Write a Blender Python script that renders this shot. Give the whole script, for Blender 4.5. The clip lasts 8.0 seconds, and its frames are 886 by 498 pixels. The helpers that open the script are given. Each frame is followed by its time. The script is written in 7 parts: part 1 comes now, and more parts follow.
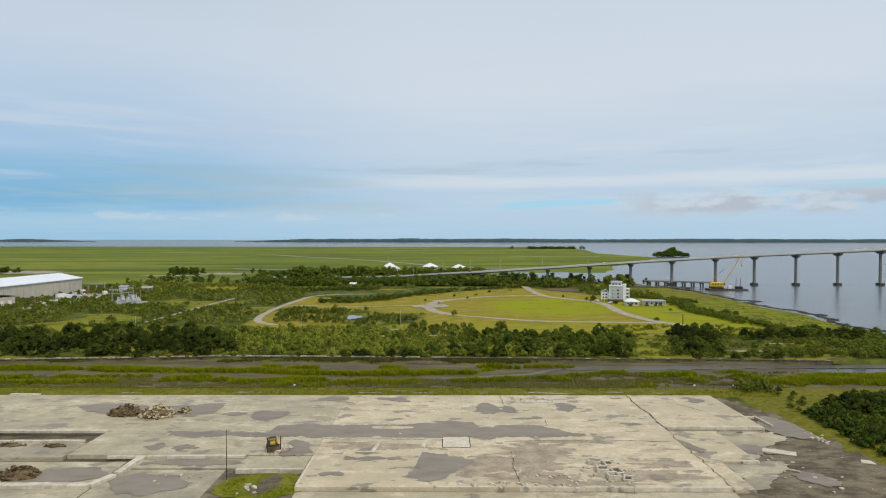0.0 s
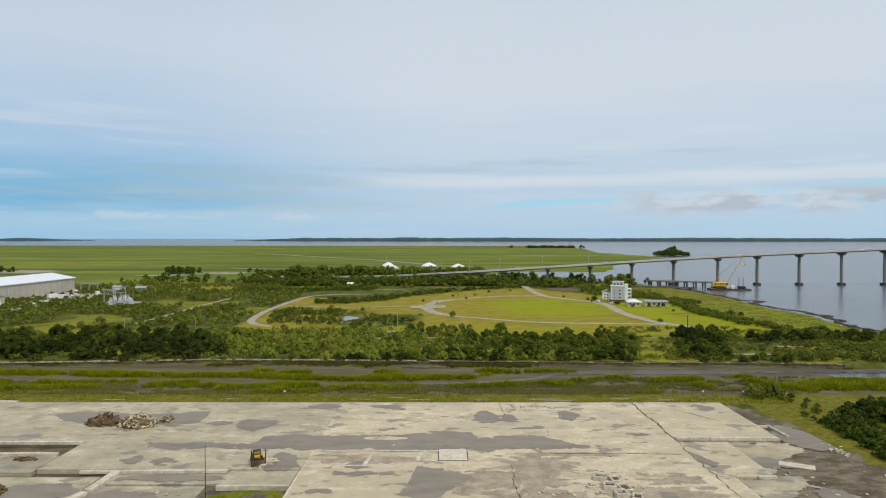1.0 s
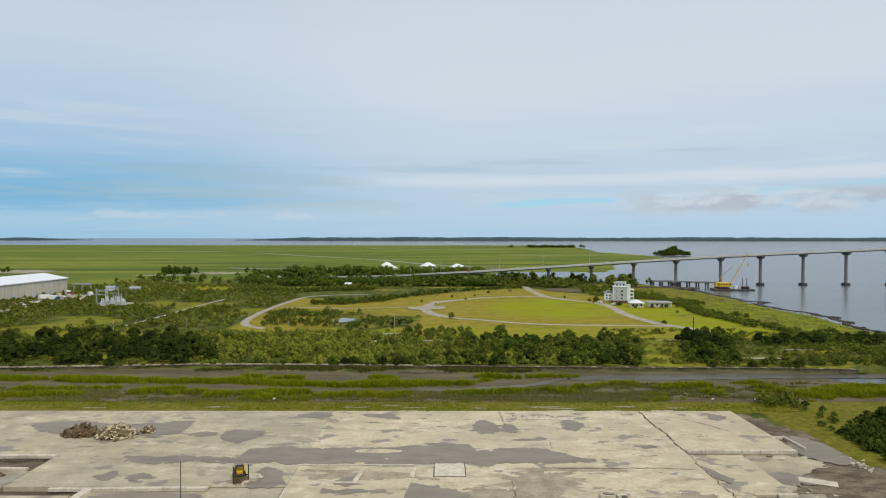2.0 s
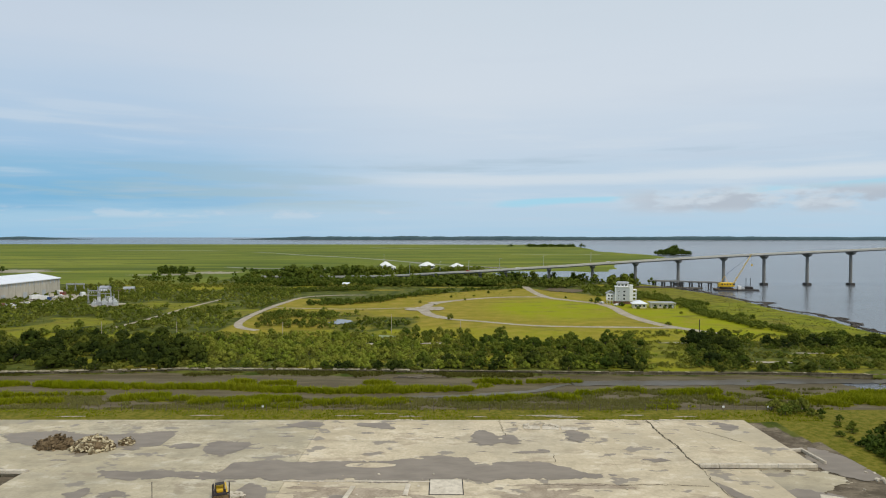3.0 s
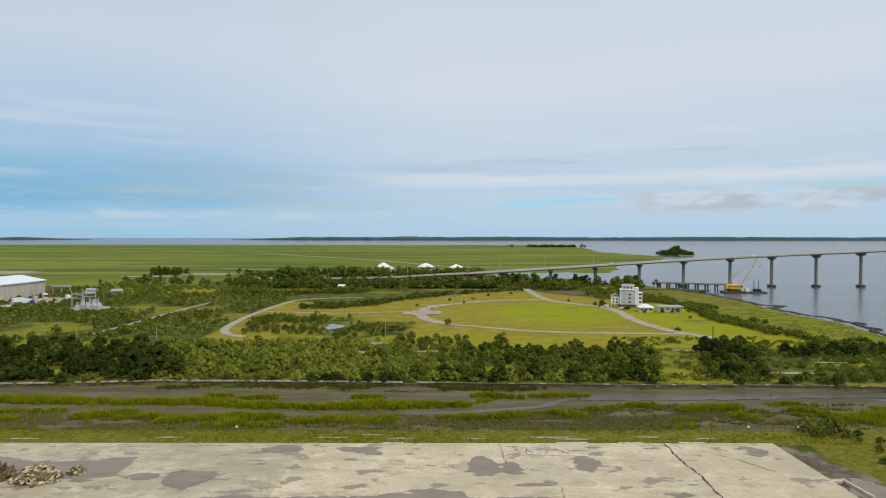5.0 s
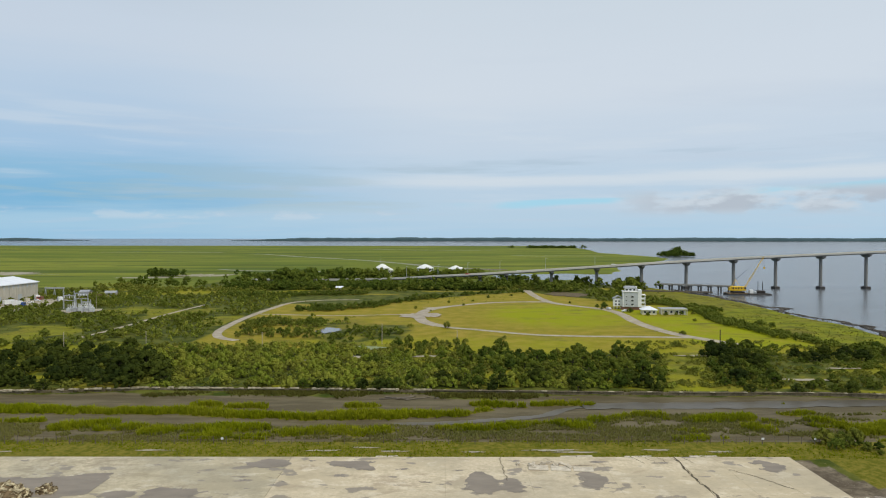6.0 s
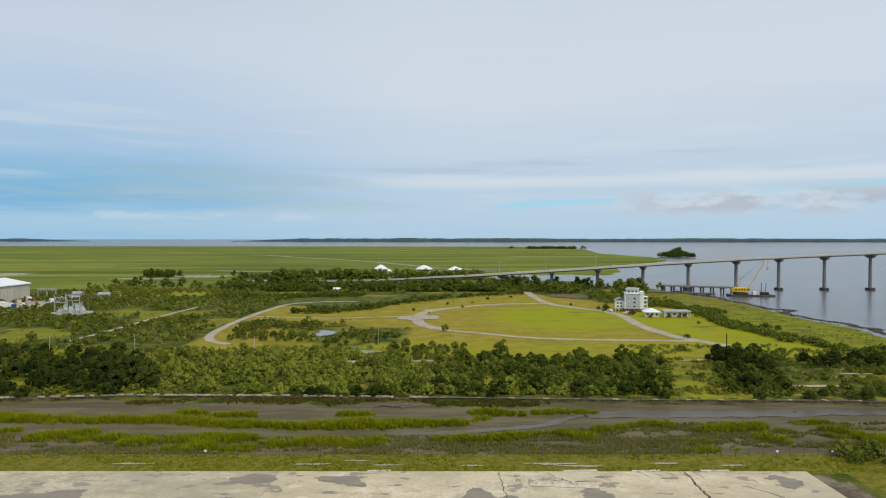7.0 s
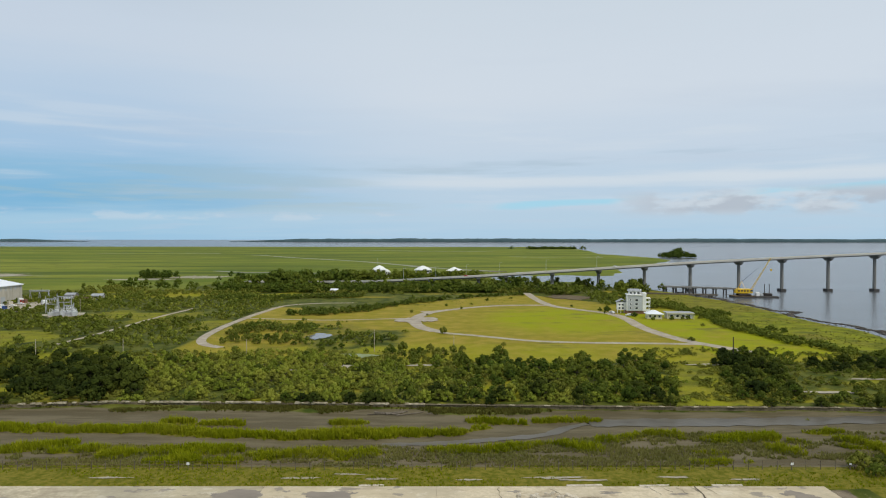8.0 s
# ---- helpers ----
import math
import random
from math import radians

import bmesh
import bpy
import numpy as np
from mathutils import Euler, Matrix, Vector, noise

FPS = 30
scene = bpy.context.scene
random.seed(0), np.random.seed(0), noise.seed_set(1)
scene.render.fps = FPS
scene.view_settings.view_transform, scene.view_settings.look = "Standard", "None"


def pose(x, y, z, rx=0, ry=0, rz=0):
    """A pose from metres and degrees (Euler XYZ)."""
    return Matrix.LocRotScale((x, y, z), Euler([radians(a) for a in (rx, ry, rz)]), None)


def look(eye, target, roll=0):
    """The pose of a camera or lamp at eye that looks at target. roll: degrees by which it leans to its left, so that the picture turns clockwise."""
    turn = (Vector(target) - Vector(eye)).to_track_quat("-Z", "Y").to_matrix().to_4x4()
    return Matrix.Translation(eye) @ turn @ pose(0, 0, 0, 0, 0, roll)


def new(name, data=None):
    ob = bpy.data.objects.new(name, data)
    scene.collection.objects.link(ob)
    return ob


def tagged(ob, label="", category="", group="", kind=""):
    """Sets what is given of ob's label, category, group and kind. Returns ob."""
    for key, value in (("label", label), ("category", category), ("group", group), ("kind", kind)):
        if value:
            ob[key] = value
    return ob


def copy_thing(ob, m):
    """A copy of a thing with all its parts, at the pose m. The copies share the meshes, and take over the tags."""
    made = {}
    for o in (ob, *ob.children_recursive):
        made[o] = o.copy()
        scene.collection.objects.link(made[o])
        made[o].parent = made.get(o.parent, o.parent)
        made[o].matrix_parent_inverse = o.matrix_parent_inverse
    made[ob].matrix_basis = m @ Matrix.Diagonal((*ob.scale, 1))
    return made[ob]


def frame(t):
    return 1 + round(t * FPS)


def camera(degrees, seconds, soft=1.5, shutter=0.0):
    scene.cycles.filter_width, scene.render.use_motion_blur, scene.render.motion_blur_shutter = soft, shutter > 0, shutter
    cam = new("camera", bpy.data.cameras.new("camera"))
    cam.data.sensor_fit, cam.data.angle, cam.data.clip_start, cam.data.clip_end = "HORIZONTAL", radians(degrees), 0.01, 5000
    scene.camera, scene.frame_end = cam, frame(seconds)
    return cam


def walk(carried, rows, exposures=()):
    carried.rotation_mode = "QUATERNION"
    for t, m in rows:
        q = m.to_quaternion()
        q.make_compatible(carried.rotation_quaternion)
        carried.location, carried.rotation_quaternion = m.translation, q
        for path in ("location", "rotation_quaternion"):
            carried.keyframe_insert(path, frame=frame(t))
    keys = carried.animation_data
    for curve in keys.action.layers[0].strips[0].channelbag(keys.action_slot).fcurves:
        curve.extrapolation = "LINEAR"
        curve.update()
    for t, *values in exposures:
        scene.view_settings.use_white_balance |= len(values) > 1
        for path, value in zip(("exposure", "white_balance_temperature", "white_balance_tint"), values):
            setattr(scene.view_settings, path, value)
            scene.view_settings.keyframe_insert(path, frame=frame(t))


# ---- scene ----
# camera: a drone gliding forward at about 46 m
cam = camera(70.0, 8.0, soft=1.1)
PATH = [
    (0.0, 0.00, 0.00, 46.00, -0.915, 0.000),
    (0.5, 0.37, 4.32, 46.08, -0.974, -0.026),
    (1.0, 0.74, 8.66, 46.16, -1.006, -0.052),
    (1.5, 1.12, 13.02, 46.23, -1.015, -0.059),
    (3.0, 2.24, 26.07, 46.43, -1.132, -0.072),
    (3.5, 2.62, 30.38, 46.49, -1.125, -0.059),
    (4.0, 3.00, 34.66, 46.55, -1.115, -0.054),
    (4.5, 3.38, 38.89, 46.60, -1.113, -0.054),
    (6.0, 4.53, 51.20, 46.74, -1.019, -0.034),
    (6.5, 4.92, 55.15, 46.77, -0.986, -0.041),
    (7.0, 5.30, 59.00, 46.81, -0.965, -0.063),
    (7.5, 5.69, 62.74, 46.84, -0.940, -0.062),
    (8.0, 6.08, 66.37, 46.87, -0.934, -0.079),
]
walk(cam, [(t, pose(x, y, z, 90 + p, 0, w) @ pose(0, 0, 0, 0, 0, 0.05)) for t, x, y, z, p, w in PATH],
     [(0.0, 0.0), (8.0, 0.0)])

# ---- light ----
SUN_EL, SUN_AZ = 52.0, 140.0        # degrees above the horizon; clockwise from +y
world = bpy.data.worlds.new("sky")
scene.world = world
world.use_nodes = True


class Nodes:
    """Short hand for a node tree."""
    def __init__(self, tree):
        self.tree = tree
        tree.nodes.clear()

    def add(self, kind, **sets):
        n = self.tree.nodes.new(kind)
        for k, v in sets.items():
            setattr(n, k, v)
        return n

    def link(self, a, b):
        self.tree.links.new(a, b)

    def put(self, socket, v):
        if hasattr(v, "is_output"):
            self.link(v, socket)
        elif v is not None:
            socket.default_value = v

    def math(self, op, a, b=None, clamp=False):
        n = self.add("ShaderNodeMath", operation=op, use_clamp=clamp)
        self.put(n.inputs[0], a)
        self.put(n.inputs[1], b)
        return n.outputs[0]

    def noise(self, vec, scale, detail=4.0, rough=0.55, offset=None):
        n = self.add("ShaderNodeTexNoise")
        if vec is not None:
            if offset:
                m = self.add("ShaderNodeMapping")
                m.inputs[1].default_value = offset
                self.link(vec, m.inputs[0])
                vec = m.outputs[0]
            self.link(vec, n.inputs["Vector"])
        n.inputs["Scale"].default_value = scale
        n.inputs["Detail"].default_value = detail
        n.inputs["Roughness"].default_value = rough
        return n.outputs[0]

    def scaled(self, vec, s, loc=(0, 0, 0)):
        m = self.add("ShaderNodeMapping")
        m.inputs[1].default_value = loc
        m.inputs[3].default_value = s
        self.link(vec, m.inputs[0])
        return m.outputs[0]

    def ramp(self, v, a, b, smooth=True):
        n = self.add("ShaderNodeMapRange", interpolation_type="SMOOTHSTEP" if smooth else "LINEAR")
        self.put(n.inputs[0], v)
        n.inputs[1].default_value, n.inputs[2].default_value = a, b
        return n.outputs[0]

    def mix(self, f, a, b):
        n = self.add("ShaderNodeMix", data_type="RGBA")
        self.put(n.inputs[0], f)
        for i, c in ((6, a), (7, b)):
            self.put(n.inputs[i], (*c, 1.0) if isinstance(c, tuple) else c)
        return n.outputs[2]


def build_sky():
    n = Nodes(world.node_tree)
    sky = n.add("ShaderNodeTexSky", sky_type="NISHITA", sun_disc=False)
    sky.sun_elevation, sky.sun_rotation = radians(SUN_EL), radians(SUN_AZ)
    clear = n.add("ShaderNodeVectorMath", operation="SCALE")
    n.link(sky.outputs[0], clear.inputs[0])
    clear.inputs["Scale"].default_value = 0.085
    way = n.add("ShaderNodeTexCoord").outputs["Generated"]
    sep = n.add("ShaderNodeSeparateXYZ")
    n.link(way, sep.inputs[0])
    x, y, z = sep.outputs
    up = n.math("MAXIMUM", z, 0.0)
    flat = n.math("ADD", up, 0.07)
    plane = n.add("ShaderNodeCombineXYZ")
    n.link(n.math("DIVIDE", x, flat), plane.inputs[0])
    n.link(n.math("DIVIDE", y, flat), plane.inputs[1])
    big = n.noise(plane.outputs[0], 0.35, 3.0, 0.5, (3.1, 0.4, 0.0))
    fine = n.noise(n.scaled(plane.outputs[0], (0.7, 1.5, 1.0)), 0.7, 4.0, 0.5, (1.0, 7.0, 0.0))
    body = n.math("ADD", n.math("MULTIPLY", big, 0.6), n.math("MULTIPLY", fine, 0.4))
    # a closed veil overhead that thins towards the horizon
    west = n.ramp(x, 0.02, -0.52)
    streak = n.noise(n.scaled(way, (1.2, 1.2, 15.0)), 2.2, 5.0, 0.55, (0.3, 0.0, 0.62))
    rise = n.math("ADD", up, n.math("MULTIPLY", n.math("SUBTRACT", body, 0.5), 0.05))
    rise = n.math("ADD", rise, n.math("MULTIPLY", n.math("SUBTRACT", streak, 0.5), 0.05))

    def layers(stops):
        r = n.add("ShaderNodeValToRGB")
        r.color_ramp.interpolation = "EASE"
        while len(r.color_ramp.elements) < len(stops):
            r.color_ramp.elements.new(1.0)
        for el, (p, c) in zip(r.color_ramp.elements, stops):
            el.position, el.color = p, (*c, 1.0)
        n.link(n.math("MULTIPLY", rise, 2.0), r.inputs[0])
        return r.outputs[0]
    # pale closed cloud to the east, thinner and bluer low in the west
    east_side = layers([(0.0, (0.42, 0.60, 0.755)), (0.06, (0.465, 0.62, 0.755)), (0.17, (0.495, 0.63, 0.76)), (0.30, (0.56, 0.66, 0.77)), (0.44, (0.62, 0.695, 0.78)), (0.76, (0.59, 0.67, 0.75)), (1.0, (0.65, 0.715, 0.78))])
    west_side = layers([(0.0, (0.33, 0.55, 0.74)), (0.05, (0.37, 0.58, 0.745)), (0.11, (0.215, 0.465, 0.69)), (0.18, (0.265, 0.495, 0.70)), (0.27, (0.38, 0.555, 0.745)), (0.40, (0.475, 0.605, 0.755)), (0.56, (0.555, 0.645, 0.755)), (0.76, (0.515, 0.605, 0.705)), (1.0, (0.60, 0.67, 0.74))])
    colour = n.mix(west, east_side, west_side)
    colour = n.mix(n.math("MULTIPLY", n.ramp(n.noise(n.scaled(plane.outputs[0], (0.6, 1.3, 1.0)), 0.9, 5.0, 0.55, (9.0, 2.0, 0.0)), 0.50, 0.74), 0.30), colour, (0.52, 0.60, 0.71))
    clear_gap = n.math("MULTIPLY", n.ramp(streak, 0.46, 0.34), n.math("MULTIPLY", n.ramp(up, 0.03, 0.06), n.ramp(up, 0.16, 0.09)))
    colour = n.mix(n.math("MULTIPLY", clear_gap, 0.35), colour, clear.outputs[0])
    # long pale streaks
    low = n.math("MULTIPLY", n.ramp(up, 0.035, 0.07), n.ramp(up, 0.24, 0.12))
    colour = n.mix(n.math("MULTIPLY", n.math("MULTIPLY", n.ramp(streak, 0.52, 0.70), low), 0.45), colour, (0.65, 0.72, 0.785))
    wisp = n.noise(n.scaled(way, (2.0, 2.0, 30.0)), 3.0, 4.0, 0.55, (0.0, 0.0, 0.2))
    bar = n.math("ADD", up, n.math("MULTIPLY", n.math("SUBTRACT", wisp, 0.5), 0.018))
    bar = n.math("MULTIPLY", n.math("MULTIPLY", n.ramp(bar, 0.073, 0.087), n.ramp(bar, 0.102, 0.090)), n.ramp(x, -0.22, 0.0))
    colour = n.mix(n.math("MULTIPLY", bar, 0.70), colour, (0.655, 0.725, 0.785))
    # a thin clear slit that climbs to the east
    slit = n.math("SUBTRACT", up, n.math("ADD", n.math("MULTIPLY", x, 0.042), n.math("ADD", 0.048, n.math("MULTIPLY", n.math("SUBTRACT", wisp, 0.5), 0.016))))
    slit = n.math("MULTIPLY", n.math("MULTIPLY", n.ramp(slit, -0.008, -0.001), n.ramp(slit, 0.008, 0.001)), n.math("MULTIPLY", n.ramp(x, -0.03, 0.10), n.ramp(n.noise(n.scaled(way, (1.0, 1.0, 4.0)), 5.0, 2.0, 0.5, (1.7, 0.0, 0.0)), 0.36, 0.54)))
    colour = n.mix(n.math("MULTIPLY", slit, 0.85), colour, (0.36, 0.66, 0.82))
    # small cumulus bank far off
    band = n.math("MULTIPLY", n.ramp(up, 0.030, 0.046), n.ramp(up, 0.078, 0.058))
    band = n.math("MULTIPLY", band, n.ramp(x, 0.22, 0.38))
    puff = n.noise(n.scaled(way, (1.0, 1.0, 3.2)), 13.0, 5.0, 0.55, (0.3, 0.0, 0.1))
    colour = n.mix(n.math("MULTIPLY", n.math("MULTIPLY", n.ramp(puff, 0.40, 0.56), band), 0.8), colour, (0.60, 0.66, 0.72))
    grey = n.noise(n.scaled(way, (1.0, 1.0, 3.2)), 13.0, 5.0, 0.55, (0.3, 0.0, 0.128))
    colour = n.mix(n.math("MULTIPLY", n.math("MULTIPLY", n.ramp(grey, 0.44, 0.60), band), 0.85), colour, (0.44, 0.50, 0.575))
    small = n.math("MULTIPLY", n.math("MULTIPLY", n.ramp(up, 0.024, 0.031), n.ramp(up, 0.044, 0.035)), n.ramp(x, 0.05, -0.15))
    colour = n.mix(n.math("MULTIPLY", n.math("MULTIPLY", n.ramp(puff, 0.54, 0.66), small), 0.4), colour, (0.62, 0.69, 0.755))
    bg = n.add("ShaderNodeBackground")
    n.link(colour, bg.inputs[0])
    bg.inputs[1].default_value = 1.0
    out = n.add("ShaderNodeOutputWorld")
    n.link(bg.outputs[0], out.inputs[0])


build_sky()
lamp = bpy.data.lights.new("sun", "SUN")
lamp.energy, lamp.angle, lamp.color = 1.75, radians(10), (1.0, 0.93, 0.81)
sun = new("sun", lamp)
sun.matrix_world = look((math.sin(radians(SUN_AZ)) * 100, math.cos(radians(SUN_AZ)) * 100, 128), (0, 0, 0))


# ---- materials ----
def surface(name, a, b, scale=1.0, rough=0.8, metal=0.0, fine=6.0, bump=0.15, stretch=(1, 1, 1), vary=0.0, island=0.0, spec=0.2):
    """Two tones mixed by a broad and a fine noise, in metres, with a fine relief."""
    m = bpy.data.materials.new(name)
    m.use_nodes = True
    n = Nodes(m.node_tree)
    pos = n.scaled(n.add("ShaderNodeTexCoord").outputs["Object"], stretch)
    f = n.math("ADD", n.math("MULTIPLY", n.noise(pos, scale), 0.6), n.math("MULTIPLY", n.noise(pos, scale * fine), 0.4))
    f = n.ramp(f, 0.36, 0.64)
    if vary:
        r = n.add("ShaderNodeObjectInfo").outputs["Random"]
        f = n.math("ADD", f, n.math("MULTIPLY", n.math("SUBTRACT", r, 0.5), vary * 2), True)
    if island:
        r = n.add("ShaderNodeNewGeometry").outputs["Random Per Island"]
        f = n.math("ADD", f, n.math("MULTIPLY", n.math("SUBTRACT", r, 0.5), island * 2), True)
    colour = n.mix(f, a, b)
    p = n.add("ShaderNodeBsdfPrincipled")
    n.link(colour, p.inputs["Base Color"])
    p.inputs["Roughness"].default_value, p.inputs["Metallic"].default_value = rough, metal
    p.inputs["Specular IOR Level"].default_value = spec
    if bump:
        bp = n.add("ShaderNodeBump")
        bp.inputs["Strength"].default_value, bp.inputs["Distance"].default_value = bump, 0.1
        n.link(n.noise(pos, scale * fine * 2), bp.inputs["Height"])
        n.link(bp.outputs[0], p.inputs["Normal"])
    o = n.add("ShaderNodeOutputMaterial")
    n.link(p.outputs[0], o.inputs[0])
    return m


def leaf(name, a, b, c):
    """Foliage: a tone for each plant, each clump, and a broad drift."""
    m = bpy.data.materials.new(name)
    m.use_nodes = True
    n = Nodes(m.node_tree)
    r = n.add("ShaderNodeObjectInfo").outputs["Random"]
    i = n.add("ShaderNodeNewGeometry")
    w = n.noise(i.outputs["Position"], 0.06, 3.0)
    near = n.noise(i.outputs["Position"], 0.28, 3.0)
    tone = n.math("ADD", n.math("MULTIPLY", i.outputs["Random Per Island"], 0.16), n.math("MULTIPLY", r, 0.34))
    tone = n.math("ADD", tone, n.math("MULTIPLY", n.ramp(near, 0.32, 0.68), 0.46))
    colour = n.mix(tone, a, b)
    colour = n.mix(n.math("MULTIPLY", n.ramp(n.math("ADD", n.math("MULTIPLY", r, 0.5), w), 0.5, 1.0), 0.75), colour, c)
    p = n.add("ShaderNodeBsdfPrincipled")
    n.link(colour, p.inputs["Base Color"])
    p.inputs["Roughness"].default_value = 0.8
    p.inputs["Specular IOR Level"].default_value = 0.06
    thin = n.add("ShaderNodeBsdfTranslucent")
    n.link(colour, thin.inputs[0])
    both = n.add("ShaderNodeMixShader")
    both.inputs[0].default_value = 0.22
    n.link(p.outputs[0], both.inputs[1])
    n.link(thin.outputs[0], both.inputs[2])
    o = n.add("ShaderNodeOutputMaterial")
    n.link(both.outputs[0], o.inputs[0])
    return m


def ground_material():
    m = bpy.data.materials.new("ground")
    m.use_nodes = True
    n = Nodes(m.node_tree)
    pos = n.add("ShaderNodeNewGeometry").outputs["Position"]
    one = n.add("ShaderNodeVertexColor", layer_name="cover")
    two = n.add("ShaderNodeVertexColor", layer_name="cover_b")
    s1, s2 = n.add("ShaderNodeSeparateColor"), n.add("ShaderNodeSeparateColor")
    n.link(one.outputs[0], s1.inputs[0])
    n.link(two.outputs[0], s2.inputs[0])
    lawn, lush, mud = s1.outputs
    yard, marsh, sedge = s2.outputs
    broad, mid, fine = n.noise(pos, 0.02), n.noise(pos, 0.12, 5.0), n.noise(pos, 0.9, 5.0)

    def edge(mask, w=0.25):
        v = n.math("ADD", mask, n.math("MULTIPLY", n.math("SUBTRACT", mid, 0.5), 0.5))
        v = n.math("ADD", v, n.math("MULTIPLY", n.math("SUBTRACT", fine, 0.5), 0.35))
        return n.ramp(v, 0.5 - w, 0.5 + w)
    c = n.mix(n.ramp(mid, 0.35, 0.62), (0.042, 0.060, 0.007), (0.115, 0.122, 0.020))
    c = n.mix(n.ramp(fine, 0.60, 0.75), c, (0.19, 0.17, 0.06))
    # far salt marsh, in broad drifts
    drift = n.noise(n.scaled(pos, (0.0022, 0.006, 1.0)), 1.0, 6.0, 0.62)
    far = n.mix(n.ramp(drift, 0.32, 0.68), (0.096, 0.134, 0.010), (0.200, 0.218, 0.026))
    far = n.mix(n.ramp(n.noise(n.scaled(pos, (0.002, 0.010, 1.0)), 1.0, 5.0, 0.65, (5.0, 1.0, 0.0)), 0.57, 0.62), far, (0.082, 0.105, 0.009))
    far = n.mix(n.ramp(n.noise(n.scaled(pos, (0.012, 0.03, 1.0), (1.0, 4.0, 0.0)), 1.0, 6.0, 0.7), 0.50, 0.66), far, (0.118, 0.135, 0.018))
    far = n.mix(n.math("MULTIPLY", n.ramp(n.noise(n.scaled(pos, (0.0012, 0.011, 1.0), (2.0, 8.0, 0.0)), 1.0, 6.0, 0.6), 0.55, 0.60), 0.7), far, (0.050, 0.078, 0.010))
    far = n.mix(n.math("MULTIPLY", n.ramp(n.noise(n.scaled(pos, (0.006, 0.05, 1.0), (6.0, 1.0, 0.0)), 1.0, 5.0, 0.65), 0.60, 0.68), 0.28), far, (0.060, 0.085, 0.014))
    c = n.mix(marsh, c, far)
    grass = n.mix(n.ramp(mid, 0.3, 0.65), (0.305, 0.232, 0.036), (0.218, 0.190, 0.012))
    grass = n.mix(n.math("MULTIPLY", lush, n.ramp(n.noise(pos, 0.045, 5.0, 0.62), 0.26, 0.56)), grass, (0.246, 0.266, 0.002))
    grass = n.mix(n.ramp(fine, 0.58, 0.8), grass, (0.30, 0.245, 0.07))
    grass = n.mix(n.ramp(n.noise(n.scaled(pos, (0.03, 0.09, 1.0), (7.0, 2.0, 0.0)), 1.0, 6.0, 0.68), 0.54, 0.70), grass, (0.150, 0.142, 0.022))
    c = n.mix(edge(lawn), c, grass)
    sed = n.mix(n.ramp(fine, 0.3, 0.7), (0.092, 0.100, 0.004), (0.196, 0.166, 0.024))
    slime = n.mix(n.ramp(n.noise(n.scaled(pos, (0.05, 0.25, 1.0)), 1.0, 5.0, 0.6), 0.4, 0.62), (0.102, 0.084, 0.047), (0.150, 0.126, 0.076))
    em = edge(mud, 0.12)
    c = n.mix(em, c, slime)
    c = n.mix(edge(sedge, 0.15), c, sed)
    dirt = n.mix(n.ramp(n.noise(n.scaled(pos, (0.14, 0.22, 1.0)), 1.0, 7.0, 0.72), 0.38, 0.64), (0.095, 0.075, 0.051), (0.225, 0.184, 0.128))
    dirt = n.mix(n.ramp(fine, 0.60, 0.74), dirt, (0.09, 0.072, 0.045))
    dirt = n.mix(n.ramp(n.noise(n.scaled(pos, (0.8, 1.6, 1.0), (3.0, 3.0, 0.0)), 1.0, 5.0, 0.65), 0.62, 0.70), dirt, (0.36, 0.31, 0.235))
    ey = edge(yard, 0.15)
    c = n.mix(ey, c, dirt)
    p = n.add("ShaderNodeBsdfPrincipled")
    n.link(c, p.inputs["Base Color"])
    wet = n.math("MULTIPLY", em, 0.16)
    n.link(n.math("SUBTRACT", 0.92, wet), p.inputs["Roughness"])
    p.inputs["Specular IOR Level"].default_value = 0.10
    bp = n.add("ShaderNodeBump")
    bp.inputs["Strength"].default_value, bp.inputs["Distance"].default_value = 0.35, 0.25
    n.link(n.math("ADD", fine, n.noise(pos, 3.0, 4.0)), bp.inputs["Height"])
    n.link(bp.outputs[0], p.inputs["Normal"])
    o = n.add("ShaderNodeOutputMaterial")
    n.link(p.outputs[0], o.inputs[0])
    return m


def water_material(name, tint, rough, ripple, ior=1.33):
    m = bpy.data.materials.new(name)
    m.use_nodes = True
    n = Nodes(m.node_tree)
    pos = n.add("ShaderNodeNewGeometry").outputs["Position"]
    p = n.add("ShaderNodeBsdfPrincipled")
    drift = n.noise(n.scaled(pos, (0.004, 0.02, 1.0)), 1.0, 4.0)
    silt = n.noise(n.scaled(pos, (0.15, 0.35, 1.0)), 1.0, 5.0, 0.6)
    n.link(n.mix(n.ramp(n.math("ADD", n.math("MULTIPLY", drift, 0.5), n.math("MULTIPLY", silt, 0.5)), 0.36, 0.64), tuple(v * 0.9 for v in tint), tuple(v * 1.25 for v in tint)), p.inputs["Base Color"])
    n.link(n.math("ADD", rough - 0.05, n.math("MULTIPLY", drift, 0.1)), p.inputs["Roughness"])
    p.inputs["IOR"].default_value = ior
    bp = n.add("ShaderNodeBump")
    bp.inputs["Strength"].default_value, bp.inputs["Distance"].default_value = ripple, 0.3
    n.link(n.noise(n.scaled(pos, (0.35, 0.8, 1.0)), 1.0, 5.0, 0.6), bp.inputs["Height"])
    n.link(bp.outputs[0], p.inputs["Normal"])
    o = n.add("ShaderNodeOutputMaterial")
    n.link(p.outputs[0], o.inputs[0])
    return m


